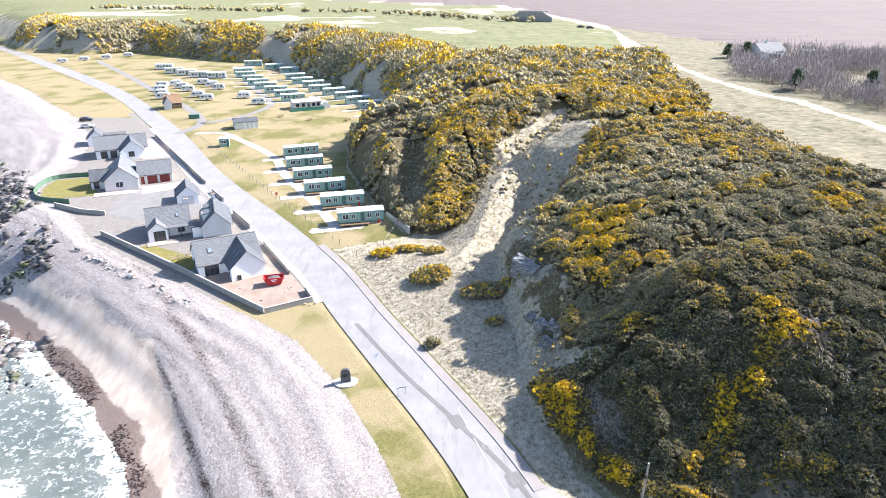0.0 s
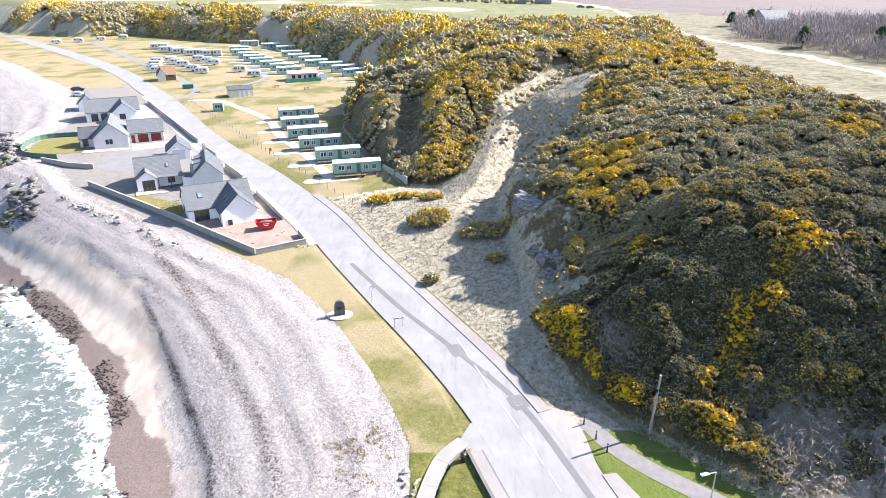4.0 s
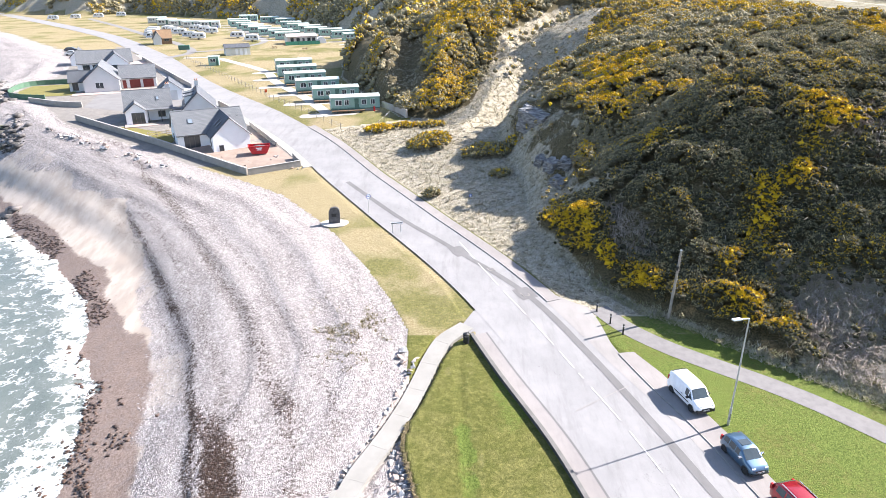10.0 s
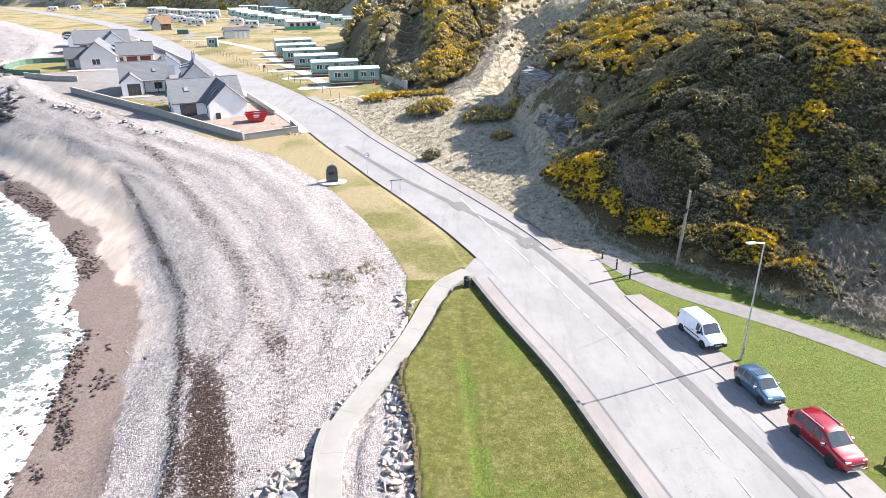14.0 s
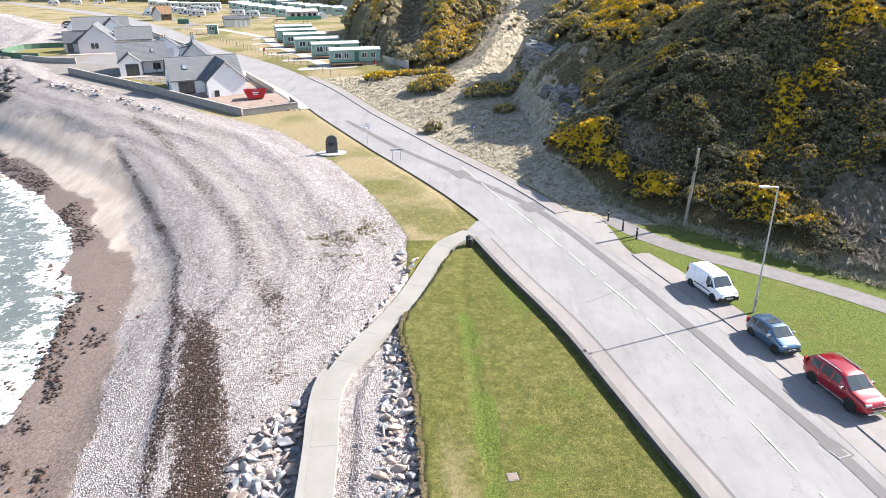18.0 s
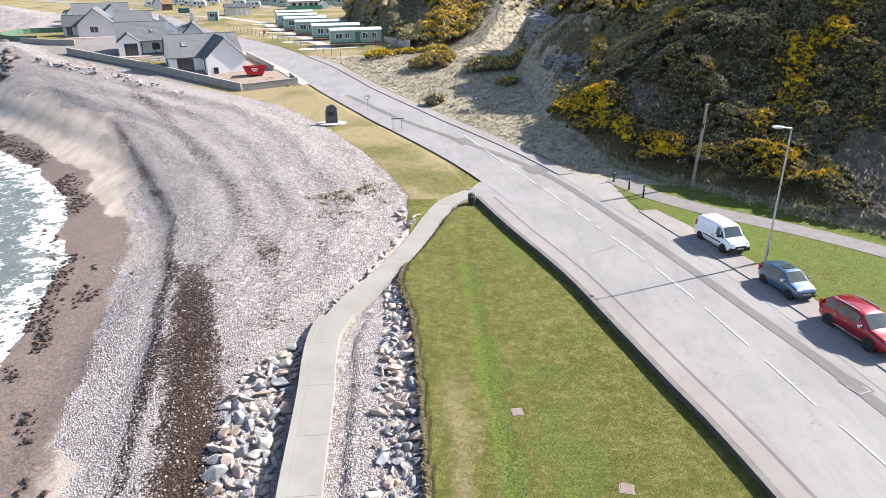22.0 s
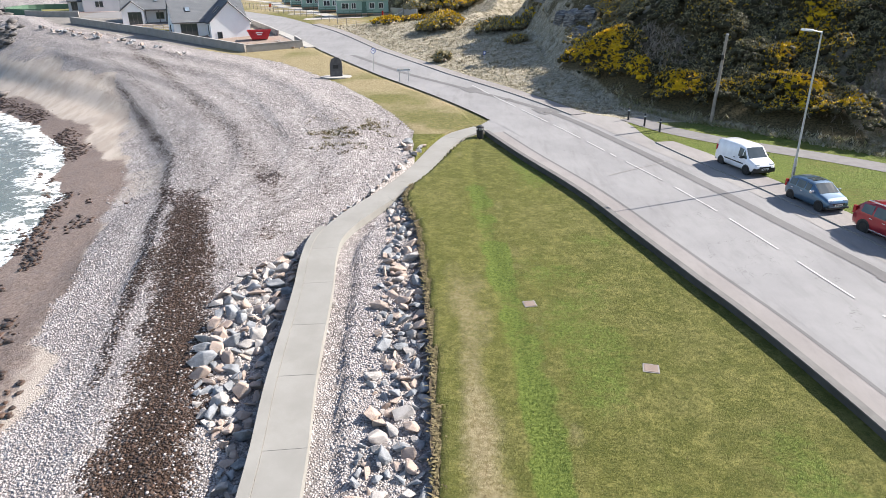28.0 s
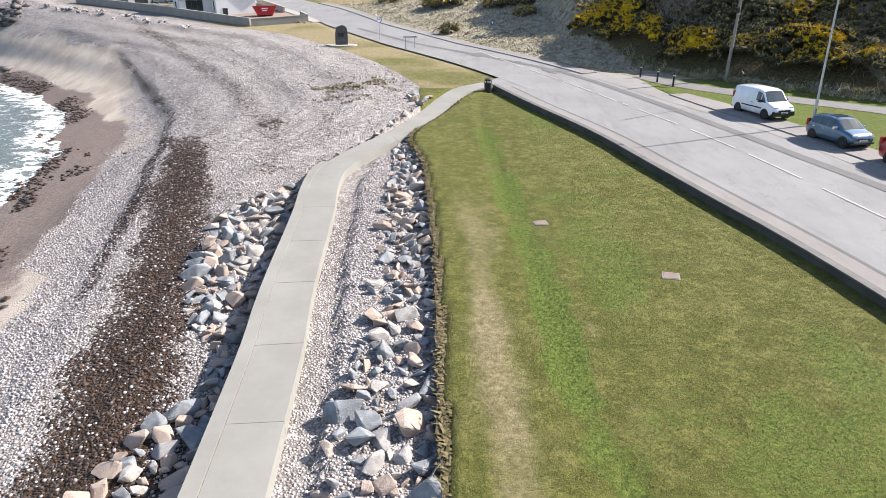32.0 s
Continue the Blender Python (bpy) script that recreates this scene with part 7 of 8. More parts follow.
def gable_block(house, u0, u1, v0, v1, eave, ridge, along, wall_mat, roof_mat, over=0.32, dip=0.0):
    """Walls with two gables and a pitched roof. along: 'u' or 'v', the way of the ridge."""
    if along == "v":
        mid = (u0 + u1) / 2
        bm = prism([(u0, -0.4), (u1, -0.4), (u1, eave), (mid, ridge - 0.16), (u0, eave)], v1 - v0, "y", v0)
        part("wall", bm, wall_mat, house)
        k = (ridge - eave) / (mid - u0)
        lo = eave - k * over
        slope(house, (u1 + over, v0 - 0.2, lo), (u1 + over, v1 + 0.2, lo), (mid, v1 + 0.2, ridge), (mid, v0 - 0.2, ridge), roof_mat)
        slope(house, (u0 - over, v1 + 0.2, lo), (u0 - over, v0 - 0.2, lo), (mid, v0 - 0.2, ridge), (mid, v1 + 0.2, ridge), roof_mat)
        part("ridge_cap", bm_tube(bmesh.new(), (mid, v0 - 0.2, ridge + 0.02), (mid, v1 + 0.2, ridge + 0.02), 0.09, None, 8), roof_mat, house)
        for s, u in ((-1, u0 - over), (1, u1 + over)):
            part("gutter", bm_tube(bmesh.new(), (u + 0.03 * s, v0 - 0.2, lo - 0.08), (u + 0.03 * s, v1 + 0.2, lo - 0.08), 0.06, None, 6), M_FRAME, house)
        for s in (-1, 1):
            q = bmesh.new()
            e = u0 - over if s < 0 else u1 + over
            bm_tube(q, (e, v0 - 0.215, lo - 0.06), (mid, v0 - 0.215, ridge - 0.06), 0.07, None, 4)
            part("bargeboard", q, M_FRAME, house)
    else:
        mid = (v0 + v1) / 2
        bm = prism([(v0, -0.4), (v1, -0.4), (v1, eave), (mid, ridge - 0.16), (v0, eave)], u1 - u0, "x", u0)
        part("wall", bm, wall_mat, house)
        k = (ridge - eave) / (mid - v0)
        lo = eave - k * over
        slope(house, (u0 - 0.2, v0 - over, lo), (u1 + 0.2, v0 - over, lo), (u1 + 0.2, mid, ridge), (u0 - 0.2, mid, ridge), roof_mat)
        slope(house, (u1 + 0.2, v1 + over, lo), (u0 - 0.2, v1 + over, lo), (u0 - 0.2, mid, ridge), (u1 + 0.2, mid, ridge), roof_mat)
        part("ridge_cap", bm_tube(bmesh.new(), (u0 - 0.2, mid, ridge + 0.02), (u1 + 0.2, mid, ridge + 0.02), 0.09, None, 8), roof_mat, house)
        for s, v in ((-1, v0 - over), (1, v1 + over)):
            part("gutter", bm_tube(bmesh.new(), (u0 - 0.2, v + 0.03 * s, lo - 0.08), (u1 + 0.2, v + 0.03 * s, lo - 0.08), 0.06, None, 6), M_FRAME, house)


def skylight(house, at, u, up, w, h):
    """A roof window lying on a slope."""
    at, u, up = Vector(at), Vector(u).normalized(), Vector(up).normalized()
    n = u.cross(up)
    m = Matrix((u, up, n)).transposed().to_4x4()
    m.translation = at
    f = part("roof_window", box(-w / 2, w / 2, -h / 2, h / 2, 0.0, 0.09, 0.01), M_FRAME, house)
    f.matrix_basis = m
    part("pane", box(-w / 2 + 0.08, w / 2 - 0.08, -h / 2 + 0.08, h / 2 - 0.08, 0.085, 0.098), M_SKYPANE, f, "pale reflecting pane")


M_SKYPANE = glass("skylight glass", (0.12, 0.15, 0.18), 0.04)


def chimney(house, u, v, z):
    c = part("chimney", box(u - 0.4, u + 0.4, v - 0.3, v + 0.3, z - 1.2, z + 0.9, 0.02), M_RENDER_GREY, house)
    part("chimney_cap", box(u - 0.46, u + 0.46, v - 0.36, v + 0.36, z + 0.9, z + 1.0, 0.015), M_PALESTONE, c)
    for k in (-0.18, 0.18):
        part("chimney_pot", tube((u + k, v, z + 1.0), (u + k, v, z + 1.35), 0.12, 0.1, 10), varied("clay pot", (0.3, 0.15, 0.09), (0.4, 0.21, 0.13), 4), c)


def face(u, v, z, turn=0):
    return pose(u, v, z, 0, 0, turn)


def houses():
    group = "houses along the shore"
    # the nearest house: a long body with a wing towards the beach
    h = thing("house", at_level(-37.6, 103.9, 28.0), "white rendered bungalow with grey tiled roof and gabled wing", "house", group)
    gable_block(h, -4.9, 6.3, 4.1, 12.4, 2.7, 5.75, "u", M_RENDER, M_TILE)
    # wing roof takes the darker tiles, so its shade is in the colour
    gable_block(h, 0.0, 6.0, 0.0, 8.3, 2.75, 5.55, "v", M_RENDER, M_TILE_DARK)
    window(h, face(-3.9, 4.1, 0.1), 2.5, 2.15, cols=3, name="patio_door", sill=False)
    window(h, face(0.0, 2.4, 0.7, -90), 0.8, 1.4, cols=1)
    window(h, face(0.9, 0.0, 0.0), 0.75, 1.1, cols=1, name="vent_door", sill=False)
    window(h, face(-4.9, 9.6, 0.9, -90), 1.2, 1.1)
    window(h, face(6.3, 6.0, 0.9, 90), 1.2, 1.1)
    part("back_door", box(6.28, 6.36, 8.2, 9.2, 0, 2.05, 0.01), M_FRAME, h)
    k = (5.75 - 2.7) / 4.15
    skylight(h, (-2.3, 6.2, 2.7 + k * 2.1 + 0.06), (1, 0, 0), (0, 1, k), 0.8, 1.1)
    k2 = (5.55 - 2.75) / 3.0
    for vv in (1.7, 3.4):
        skylight(h, (1.55, vv, 2.75 + k2 * 1.55 + 0.06), (0, -1, 0), (1, 0, k2), 0.55, 1.5)
    for uu in (4.2, 5.4):
        part("roof_vent", box(uu, uu + 0.2, 6.5, 6.7, 4.4, 4.62, 0.02), M_FRAME, h)
    # the second house
    h = thing("house", at_level(-58.6, 119.2, 24), "white rendered house with pale slate roof and covered terrace", "house", group)
    gable_block(h, 0.0, 8.2, 1.6, 8.6, 2.7, 5.6, "u", M_RENDER, M_TILE)
    gable_block(h, 0.0, 3.6, 0.0, 5.2, 2.6, 4.0, "v", M_RENDER, M_TILE, 0.2)
    window(h, face(1.0, 0.0, 0.05), 2.2, 2.1, cols=3, name="patio_door", sill=False)
    window(h, face(5.6, 1.6, 0.9), 1.3, 1.1)
    part("terrace_roof", box(3.7, 8.3, -0.2, 1.75, 2.45, 2.58, 0.01), M_TILE, h, "slate covered terrace roof")
    for uu in (3.9, 6.1, 8.15):
        part("terrace_post", box(uu - 0.07, uu + 0.07, -0.1, 0.04, -0.3, 2.45, 0.01), M_FRAME, h, "dark terrace post")
    part("terrace", box(-0.4, 8.3, -2.3, 1.55, -0.4, 0.06, 0.01), M_BRICKPAVE, h, "pinkish paved terrace")
    skylight(h, (5.9, 3.2, 2.7 + 0.83 * 1.6 + 0.06), (1, 0, 0), (0, 1, 0.83), 0.55, 0.9)
    chimney(h, 8.0, 6.8, 5.2)
    # its wing with dormers
    h = thing("house", at_level(-48.6, 121.4, 20), "grey rendered house wing with dark roof and two dormers", "house", group)
    gable_block(h, 0.0, 5.6, 0.0, 10.5, 2.6, 5.4, "v", M_RENDER_GREY, M_TILE_DARK)
    for vv in (1.6, 5.6):
        part("dormer", prism([(vv, 2.9), (vv + 2.0, 2.9), (vv + 2.0, 4.5), (vv, 4.5)], 2.3, "x", 0.35), M_RENDER, h)
        slope(h, (0.1, vv + 2.2, 4.42), (0.1, vv - 0.2, 4.42), (2.75, vv - 0.2, 4.95), (2.75, vv + 2.2, 4.95), M_TILE, "pale dormer roof", "dormer_roof")
        window(h, face(0.35, vv + 1.75, 3.2, -90), 1.5, 1.05)
    for vv in (4.15, 4.85):
        skylight(h, (1.6, vv, 2.6 + 1.0 * 1.6 + 0.06), (0, -1, 0), (1, 0, 1.0), 0.45, 1.1)
    part("porch_roof", box(-2.0, 0.0, 0.6, 3.4, 2.2, 2.34, 0.01), M_TILE_DARK, h)
    part("porch_wall", box(-1.9, 0.0, 0.8, 3.2, -0.3, 2.2), M_RENDER, h)
    chimney(h, 2.8, 9.4, 5.3)
    # small garage behind
    h = thing("garage", at_level(-60.4, 139.2, 22), "small white garage with slate roof and grey door", "garage", group)
    gable_block(h, 0.0, 4.6, 0.0, 6.6, 2.4, 4.3, "v", M_RENDER, M_TILE_DARK)
    part("garage_door", box(1.0, 3.6, -0.05, 0.03, 0, 2.1, 0.01), M_RENDER_GREY, h, "pale grey roller door")
    # third house with the two garage doors
    h = thing("house", at_level(-81.3, 148.6, 22.5), "pale rendered house with gabled end and two maroon garage doors", "house", group)
    gable_block(h, 0.0, 7.4, 0.0, 13.0, 2.8, 6.0, "v", M_RENDER_GREY, M_TILE)
    gable_block(h, 7.4, 15.2, 3.3, 11.3, 2.6, 5.0, "u", M_RENDER_GREY, M_TILE)
    gable_block(h, -3.2, 1.5, 3.0, 8.0, 2.4, 4.4, "u", M_RENDER_GREY, M_TILE_DARK)
    window(h, face(2.4, 0.0, 0.9), 1.7, 1.3, varied("white window frame", (0.6, 0.6, 0.6), (0.7, 0.7, 0.7), 3))
    for uu in (9.4, 12.3):
        d = part("garage_door", box(uu, uu + 2.3, 3.22, 3.32, 0, 2.1, 0.01), M_MAROON, h, "maroon panelled garage door")
        for i in range(4):
            part("door_panel", box(uu + 0.08, uu + 2.22, 3.19, 3.225, 0.08 + i * 0.5, 0.5 + i * 0.5, 0.01), M_MAROON, d)
    part("side_door", box(7.9, 8.7, 3.24, 3.32, 0, 2.0, 0.01), M_MAROON, h, "maroon side door")
    window(h, face(-2.6, 3.0, 0.3), 1.2, 1.8)
    part("paving", box(-2.5, 8.5, -3.2, -0.05, -0.5, 0.04), M_BRICKPAVE, h)
    # fourth house
    h = thing("house", at_level(-97.2, 176.6, 27), "white rendered bungalow with slate roof and a front gable", "house", group)
    gable_block(h, 0.0, 13.5, 0.0, 8.6, 2.7, 5.5, "u", M_RENDER, M_TILE)
    gable_block(h, 6.3, 12.3, -3.6, 4.0, 2.7, 5.3, "v", M_RENDER, M_TILE_DARK)
    for uu in (1.2, 3.6):
        window(h, face(uu, 0.0, 0.1), 1.7, 2.0, cols=2, name="patio_door", sill=False)
    window(h, face(8.2, -3.6, 0.7), 1.5, 1.5)
    h = thing("house", at_level(-106.5, 190.5, 25), "slate-roofed outbuilding with a small gable and flat roof", "outbuilding", group)
    gable_block(h, 0.0, 4.6, 0.0, 6.5, 2.5, 4.7, "v", M_RENDER, M_TILE_DARK)
    part("annexe", box(4.6, 10.5, 1.0, 4.6, -0.4, 2.7, 0.02), M_RENDER, h)
    part("flat_roof", box(4.5, 10.7, 0.8, 4.8, 2.7, 2.9, 0.01), M_DARKROOF, h)


houses()


# ---- garden walls, gardens and yards ----
M_BLOCK = varied("grey block wall", (0.24, 0.225, 0.205), (0.33, 0.31, 0.285), 0.9, 0.9, fine=10)
M_BLOCKCAP = varied("pale wall coping", (0.34, 0.325, 0.30), (0.42, 0.40, 0.375), 1.0, 0.9)
wall_strip("wall_garden_sea", zline([(-69.8, 122.6), (-46, 106.0), (-29.6, 94.2)]), 1.05, 0.9, 0.24, M_BLOCK, "grey block sea wall round the gardens", 0.06, M_BLOCKCAP)
wall_strip("wall_garden_end", zline([(-29.35, 94.05), (-22.2, 97.6)]), 0.95, 0.6, 0.22, M_BLOCK, "low grey block wall closing the building plot", 0.06, M_BLOCKCAP)
wall_strip("wall_garden_return", zline([(-22.3, 97.9), (-24.0, 101.0)]), 0.95, 0.4, 0.22, M_BLOCK, "short block wall at the plot entrance", 0.06, M_BLOCKCAP)
wall_strip("wall_front", zline([(-27.9, 106.6), (-35.6, 118.6)]), 0.8, 0.4, 0.22, M_BLOCK, "low block wall along the pavement", 0.06, M_BLOCKCAP)
wall_strip("wall_front_second", zline([(-40.2, 125.6), (-46.2, 134.0)]), 1.1, 0.4, 0.22, M_BLOCK, "dark block wall along the pavement", 0.06, M_BLOCKCAP)
wall_strip("wall_front_third", zline([(-59.3, 154.8), (-74.5, 177.5), (-91.5, 203)]), 1.0, 0.4, 0.24, M_BLOCK, "long dark block wall along the pavement", 0.06, M_BLOCKCAP)
wall_strip("wall_yard", zline([(-50.8, 142.0), (-55.6, 148.6)]), 1.0, 0.4, 0.24, M_BLOCK, "curved block wall at a drive", 0.06, M_BLOCKCAP)
wall_strip("wall_beach_drive", zline([(-88, 138.5), (-79.5, 134.3), (-74, 133.2)]), 1.0, 0.9, 0.24, M_BLOCK, "grey wall beside the beach access", 0.06, M_BLOCKCAP)


def lay_sheet(name, corners, lift, material, label, category="yard"):
    v = [(x, y, float(level(y)) + lift) for x, y in corners]
    return tagged(new(name, mesh_from(name, v, [tuple(range(len(v)))], [material])), label, category, kind="structure")


M_LAWN = varied("garden lawn", (0.13, 0.125, 0.03), (0.20, 0.17, 0.05), 0.8, 0.95, fine=12)
M_YARD = varied("pale grey tarmac yard", (0.165, 0.158, 0.153), (0.215, 0.207, 0.20), 0.5, 0.95, fine=20)
M_EARTH = varied("pinkish bare earth", (0.22, 0.165, 0.13), (0.31, 0.245, 0.20), 0.6, 0.95, fine=9, bump=0.5)
lay_sheet("ground_plot", [(-43.5, 104.8), (-29.6, 94.9), (-22.6, 98.1), (-24.4, 101.5), (-33.0, 114.6), (-44.5, 110.2)], 0.05, M_EARTH, "bare earth building plot beside the nearest house")
lay_sheet("ground_garden", [(-60.0, 116.4), (-46.4, 107.0), (-46.4, 112.5), (-58.5, 118.5)], 0.05, M_LAWN, "small garden lawn behind the sea wall")
lay_sheet("ground_yard", [(-69.2, 123), (-62, 119.5), (-58, 128), (-53, 137), (-58, 150), (-66, 157), (-77, 146), (-74, 134)], 0.045, M_YARD, "pale tarmac yard between the houses")
lay_sheet("ground_paving", [(-74.3, 152.6), (-66.5, 156.2), (-62, 157.5), (-66.5, 150.2), (-72, 147)], 0.055, M_BRICKPAVE, "pink block paving in front of the garage doors")
lay_sheet("ground_paving_front", [(-88, 181), (-84, 176.5), (-76, 180.5), (-90, 202), (-93, 199)], 0.055, M_BRICKPAVE, "pink block paving before the fourth house")
lay_sheet("ground_green", [(-93.5, 143.3), (-82.5, 146.3), (-85, 152), (-91, 160.5), (-98.5, 157.5), (-97.5, 149)], 0.05, M_LAWN, "round garden lawn inside a green fence")


def curved_fence():
    """A green panelled fence round the lawn."""
    line = smooth_line([(-85.8, 140.6), (-93.8, 142.6), (-98.2, 148.5), (-99.2, 157.8), (-91.0, 161.2), (-85.4, 159.5)], 1.6)
    green = varied("green fence paint", (0.06, 0.12, 0.08), (0.10, 0.18, 0.12), 1.5, 0.8)
    f = thing("fence", pose(0, 0, 0), "green boarded garden fence curving round a lawn", "fence")
    for (ax, ay), (bx, by) in zip(line, line[1:]):
        L, a = math.hypot(bx - ax, by - ay), math.degrees(math.atan2(by - ay, bx - ax))
        p = part("panel", box(0.06, L - 0.06, -0.03, 0.03, 0.02, 1.15, 0.005), green, f)
        p.matrix_basis = at_level(ax, ay, a)
        p = part("post", box(-0.06, 0.06, -0.06, 0.06, -0.3, 1.3, 0.008), green, f)
        p.matrix_basis = at_level(ax, ay, a)


curved_fence()


def white_fence():
    f = thing("fence", pose(0, 0, 0), "pale ranch fence between two gardens", "fence")
    line = zline([(-51.5, 111.4), (-46.2, 114.6)], 1.5)
    for (ax, ay), (bx, by) in zip(line, line[1:]):
        L, a = math.hypot(bx - ax, by - ay), math.degrees(math.atan2(by - ay, bx - ax))
        for z in (0.4, 0.8):
            p = part("rail", box(0, L, -0.02, 0.02, z, z + 0.14), M_PALEWOOD, f)
            p.matrix_basis = at_level(ax, ay, a)
        p = part("post", box(-0.06, 0.06, -0.06, 0.06, -0.2, 1.05), M_PALEWOOD, f)
        p.matrix_basis = at_level(ax, ay, a)


white_fence()


def skip():
    red = varied("red skip paint", (0.42, 0.012, 0.018), (0.52, 0.03, 0.035), 1.2, 0.5)
    t = thing("skip", at_level(-30.0, 103.4, 15, 0.04), "bright red steel builder's skip standing on bare earth", "skip")
    b = bmesh.new()
    out = [(-1.75, 1.35), (-1.15, 0.12), (1.15, 0.12), (1.75, 1.35)]
    for y0, y1 in ((-0.85, -0.80), (0.80, 0.85)):
        bm_prism(b, out, y1 - y0, "y", y0)
    bm_box(b, -1.15, 1.15, -0.8, 0.8, 0.1, 0.16)
    part("body", b, red, t)
    for s in (-1, 1):
        b = bmesh.new()
        q = [b.verts.new(v) for v in ((s * 1.15, -0.8, 0.12), (s * 1.15, 0.8, 0.12), (s * 1.75, 0.8, 1.35), (s * 1.75, -0.8, 1.35))]
        f = b.faces.new(q)
        r = bmesh.ops.extrude_face_region(b, geom=[f])
        for v in r["geom"]:
            if isinstance(v, bmesh.types.BMVert):
                v.co.x -= 0.05 * s
        bmesh.ops.recalc_face_normals(b, faces=b.faces[:])
        part("end_plate", b, red, t)
    for y in (-0.87, 0.87):
        part("rim", box(-1.8, 1.8, y - 0.05, y + 0.05, 1.32, 1.42, 0.01), red, t)
        for x in (-0.9, 0.9):
            part("lifting_lug", tube((x, y - 0.1, 0.85), (x, y + 0.1, 0.85), 0.07, None, 10), red, t)
    for y, s in ((-0.856, -1), (0.856, 1)):
        for i, w in enumerate((1.0, 0.7)):
            part("sign_bar", box(-w / 2, w / 2, y - 0.004, y + 0.004, 0.98 - i * 0.28, 1.14 - i * 0.28), M_WHITE_PAINT, t, "plain white bar")
    part("rubble", bm_prism(bmesh.new(), [(-1.3, 0.6), (1.3, 0.6), (0.9, 1.15), (-0.2, 1.3), (-1.0, 1.1)], 1.4, "y", -0.7), M_DARKSTONE, t, "grey building rubble")
    rng = random.Random(4)
    for i in range(26):
        x, y, r = rng.uniform(-41, -26), rng.uniform(97.5, 103), rng.uniform(0.1, 0.28)
        if (x + 30) ** 2 + (y - 103.4) ** 2 < 6 or y < 94.6 - 0.7 * (x + 29.6) + 1.0 or y < 94.6 + 0.5 * (x + 29.6) + 1.2:
            continue
        ob = new("stone", BOULDERS[rng.randrange(14)])
        ob.matrix_basis = at_level(x, y, rng.uniform(0, 360), 0.08) @ Matrix.Diagonal((r, r, r, 1))
        tagged(ob, "loose stone lying on the building plot", "stone", "stones on the building plot")


skip()


# ---- the caravan site ----
M_PALEGREEN = varied("pale green cladding", (0.20, 0.335, 0.29), (0.26, 0.40, 0.35), 0.8, 0.6)
M_GREENROOF = varied("pale caravan roof", (0.38, 0.46, 0.43), (0.48, 0.54, 0.51), 0.6, 0.6)
M_CREAM = varied("cream cladding", (0.58, 0.57, 0.52), (0.66, 0.65, 0.60), 0.8, 0.6)
M_GREENTRIM = varied("dark green trim", (0.05, 0.12, 0.10), (0.08, 0.16, 0.13), 1, 0.6)
M_CARAVAN = varied("white caravan shell", (0.66, 0.67, 0.68), (0.76, 0.76, 0.76), 0.6, 0.45, bump=0.03)


def static_caravan(wall_mat, roof_mat, length, rails):
    """A static holiday home: its long side along x, its door side towards -y."""
    L, W = length / 2, 1.55
    t = new("static_caravan")
    prof = [(-W, 0.45), (W, 0.45), (W, 2.75), (0, 3.12), (-W, 2.75)]
    part("body", prism(prof, length, "x", -L), wall_mat, t)
    roof = [(-W - 0.12, 2.70), (0, 3.10), (W + 0.12, 2.70), (W + 0.12, 2.80), (0, 3.22), (-W - 0.12, 2.80)]
    part("roof", prism(roof, length + 0.25, "x", -L - 0.125), roof_mat, t)
    part("skirt", box(-L + 0.06, L - 0.06, -W + 0.08, W - 0.08, -0.1, 0.46), M_BLOCK, t, "block skirting")
    part("trim", box(-L - 0.012, L + 0.012, -W - 0.012, W + 0.012, 0.44, 0.62), M_GREENTRIM if rails else wall_mat, t)
    for x, w in ((-L * 0.82, 1.3), (-L * 0.45, 0.9), (L * 0.25, 1.0), (L * 0.62, 0.9)):
        window(t, pose(x, -W, 1.25), w, 1.05, M_WHITE_PAINT, 2, sill=False)
    window(t, pose(-L, W * 0.7, 1.15, 0, 0, -90), 2.1, 1.25, M_WHITE_PAINT, 3, name="bay_window", sill=False)
    window(t, pose(L, -W * 0.4, 1.3, 0, 0, 90), 1.2, 0.95, M_WHITE_PAINT, 2, sill=False)
    for x in (-0.6, 0.5):
        window(t, pose(L * 0.5 * x + 1.0, W, 1.3, 0, 0, 180), 1.0, 0.9, M_WHITE_PAINT, 2, sill=False)
    d = part("door", box(L * 0.05 - 0.42, L * 0.05 + 0.42, -W - 0.035, -W + 0.02, 0.55, 2.5, 0.01), M_GREENTRIM, t, "dark door")
    part("handle", box(L * 0.05 + 0.28, L * 0.05 + 0.34, -W - 0.08, -W - 0.03, 1.45, 1.6), M_STEEL, d)
    for i in range(3):
        part("step", box(L * 0.05 - 0.5, L * 0.05 + 0.5, -W - 0.35 - 0.28 * i, -W - 0.06 - 0.28 * i, -0.1, 0.45 - 0.17 * i, 0.01), M_PALESTONE, t)
    if rails:
        part("deck_rail", box(-L, L * 0.35, -W - 1.3, -W - 1.25, 0.95, 1.02), M_GREENTRIM, t)
        part("deck", box(-L, L * 0.35, -W - 1.3, -W - 0.05, 0.30, 0.40), M_WOOD, t, "timber deck")
        for i in range(7):
            x = -L + (L * 1.35) * i / 6
            part("deck_post", box(x - 0.035, x + 0.035, -W - 1.3, -W - 1.23, -0.1, 0.95), M_GREENTRIM, t)
    part("flue", tube((L * 0.3, 0.3, 2.9), (L * 0.3, 0.3, 3.45), 0.07, None, 8), M_STEEL, t)
    part("gas_bottle", tube((L * 0.75, -W - 0.3, -0.05), (L * 0.75, -W - 0.3, 0.85), 0.17, 0.15, 10), M_RED_LIGHT if rails else M_SIGNBLUE, t, "upright gas bottle")
    return t


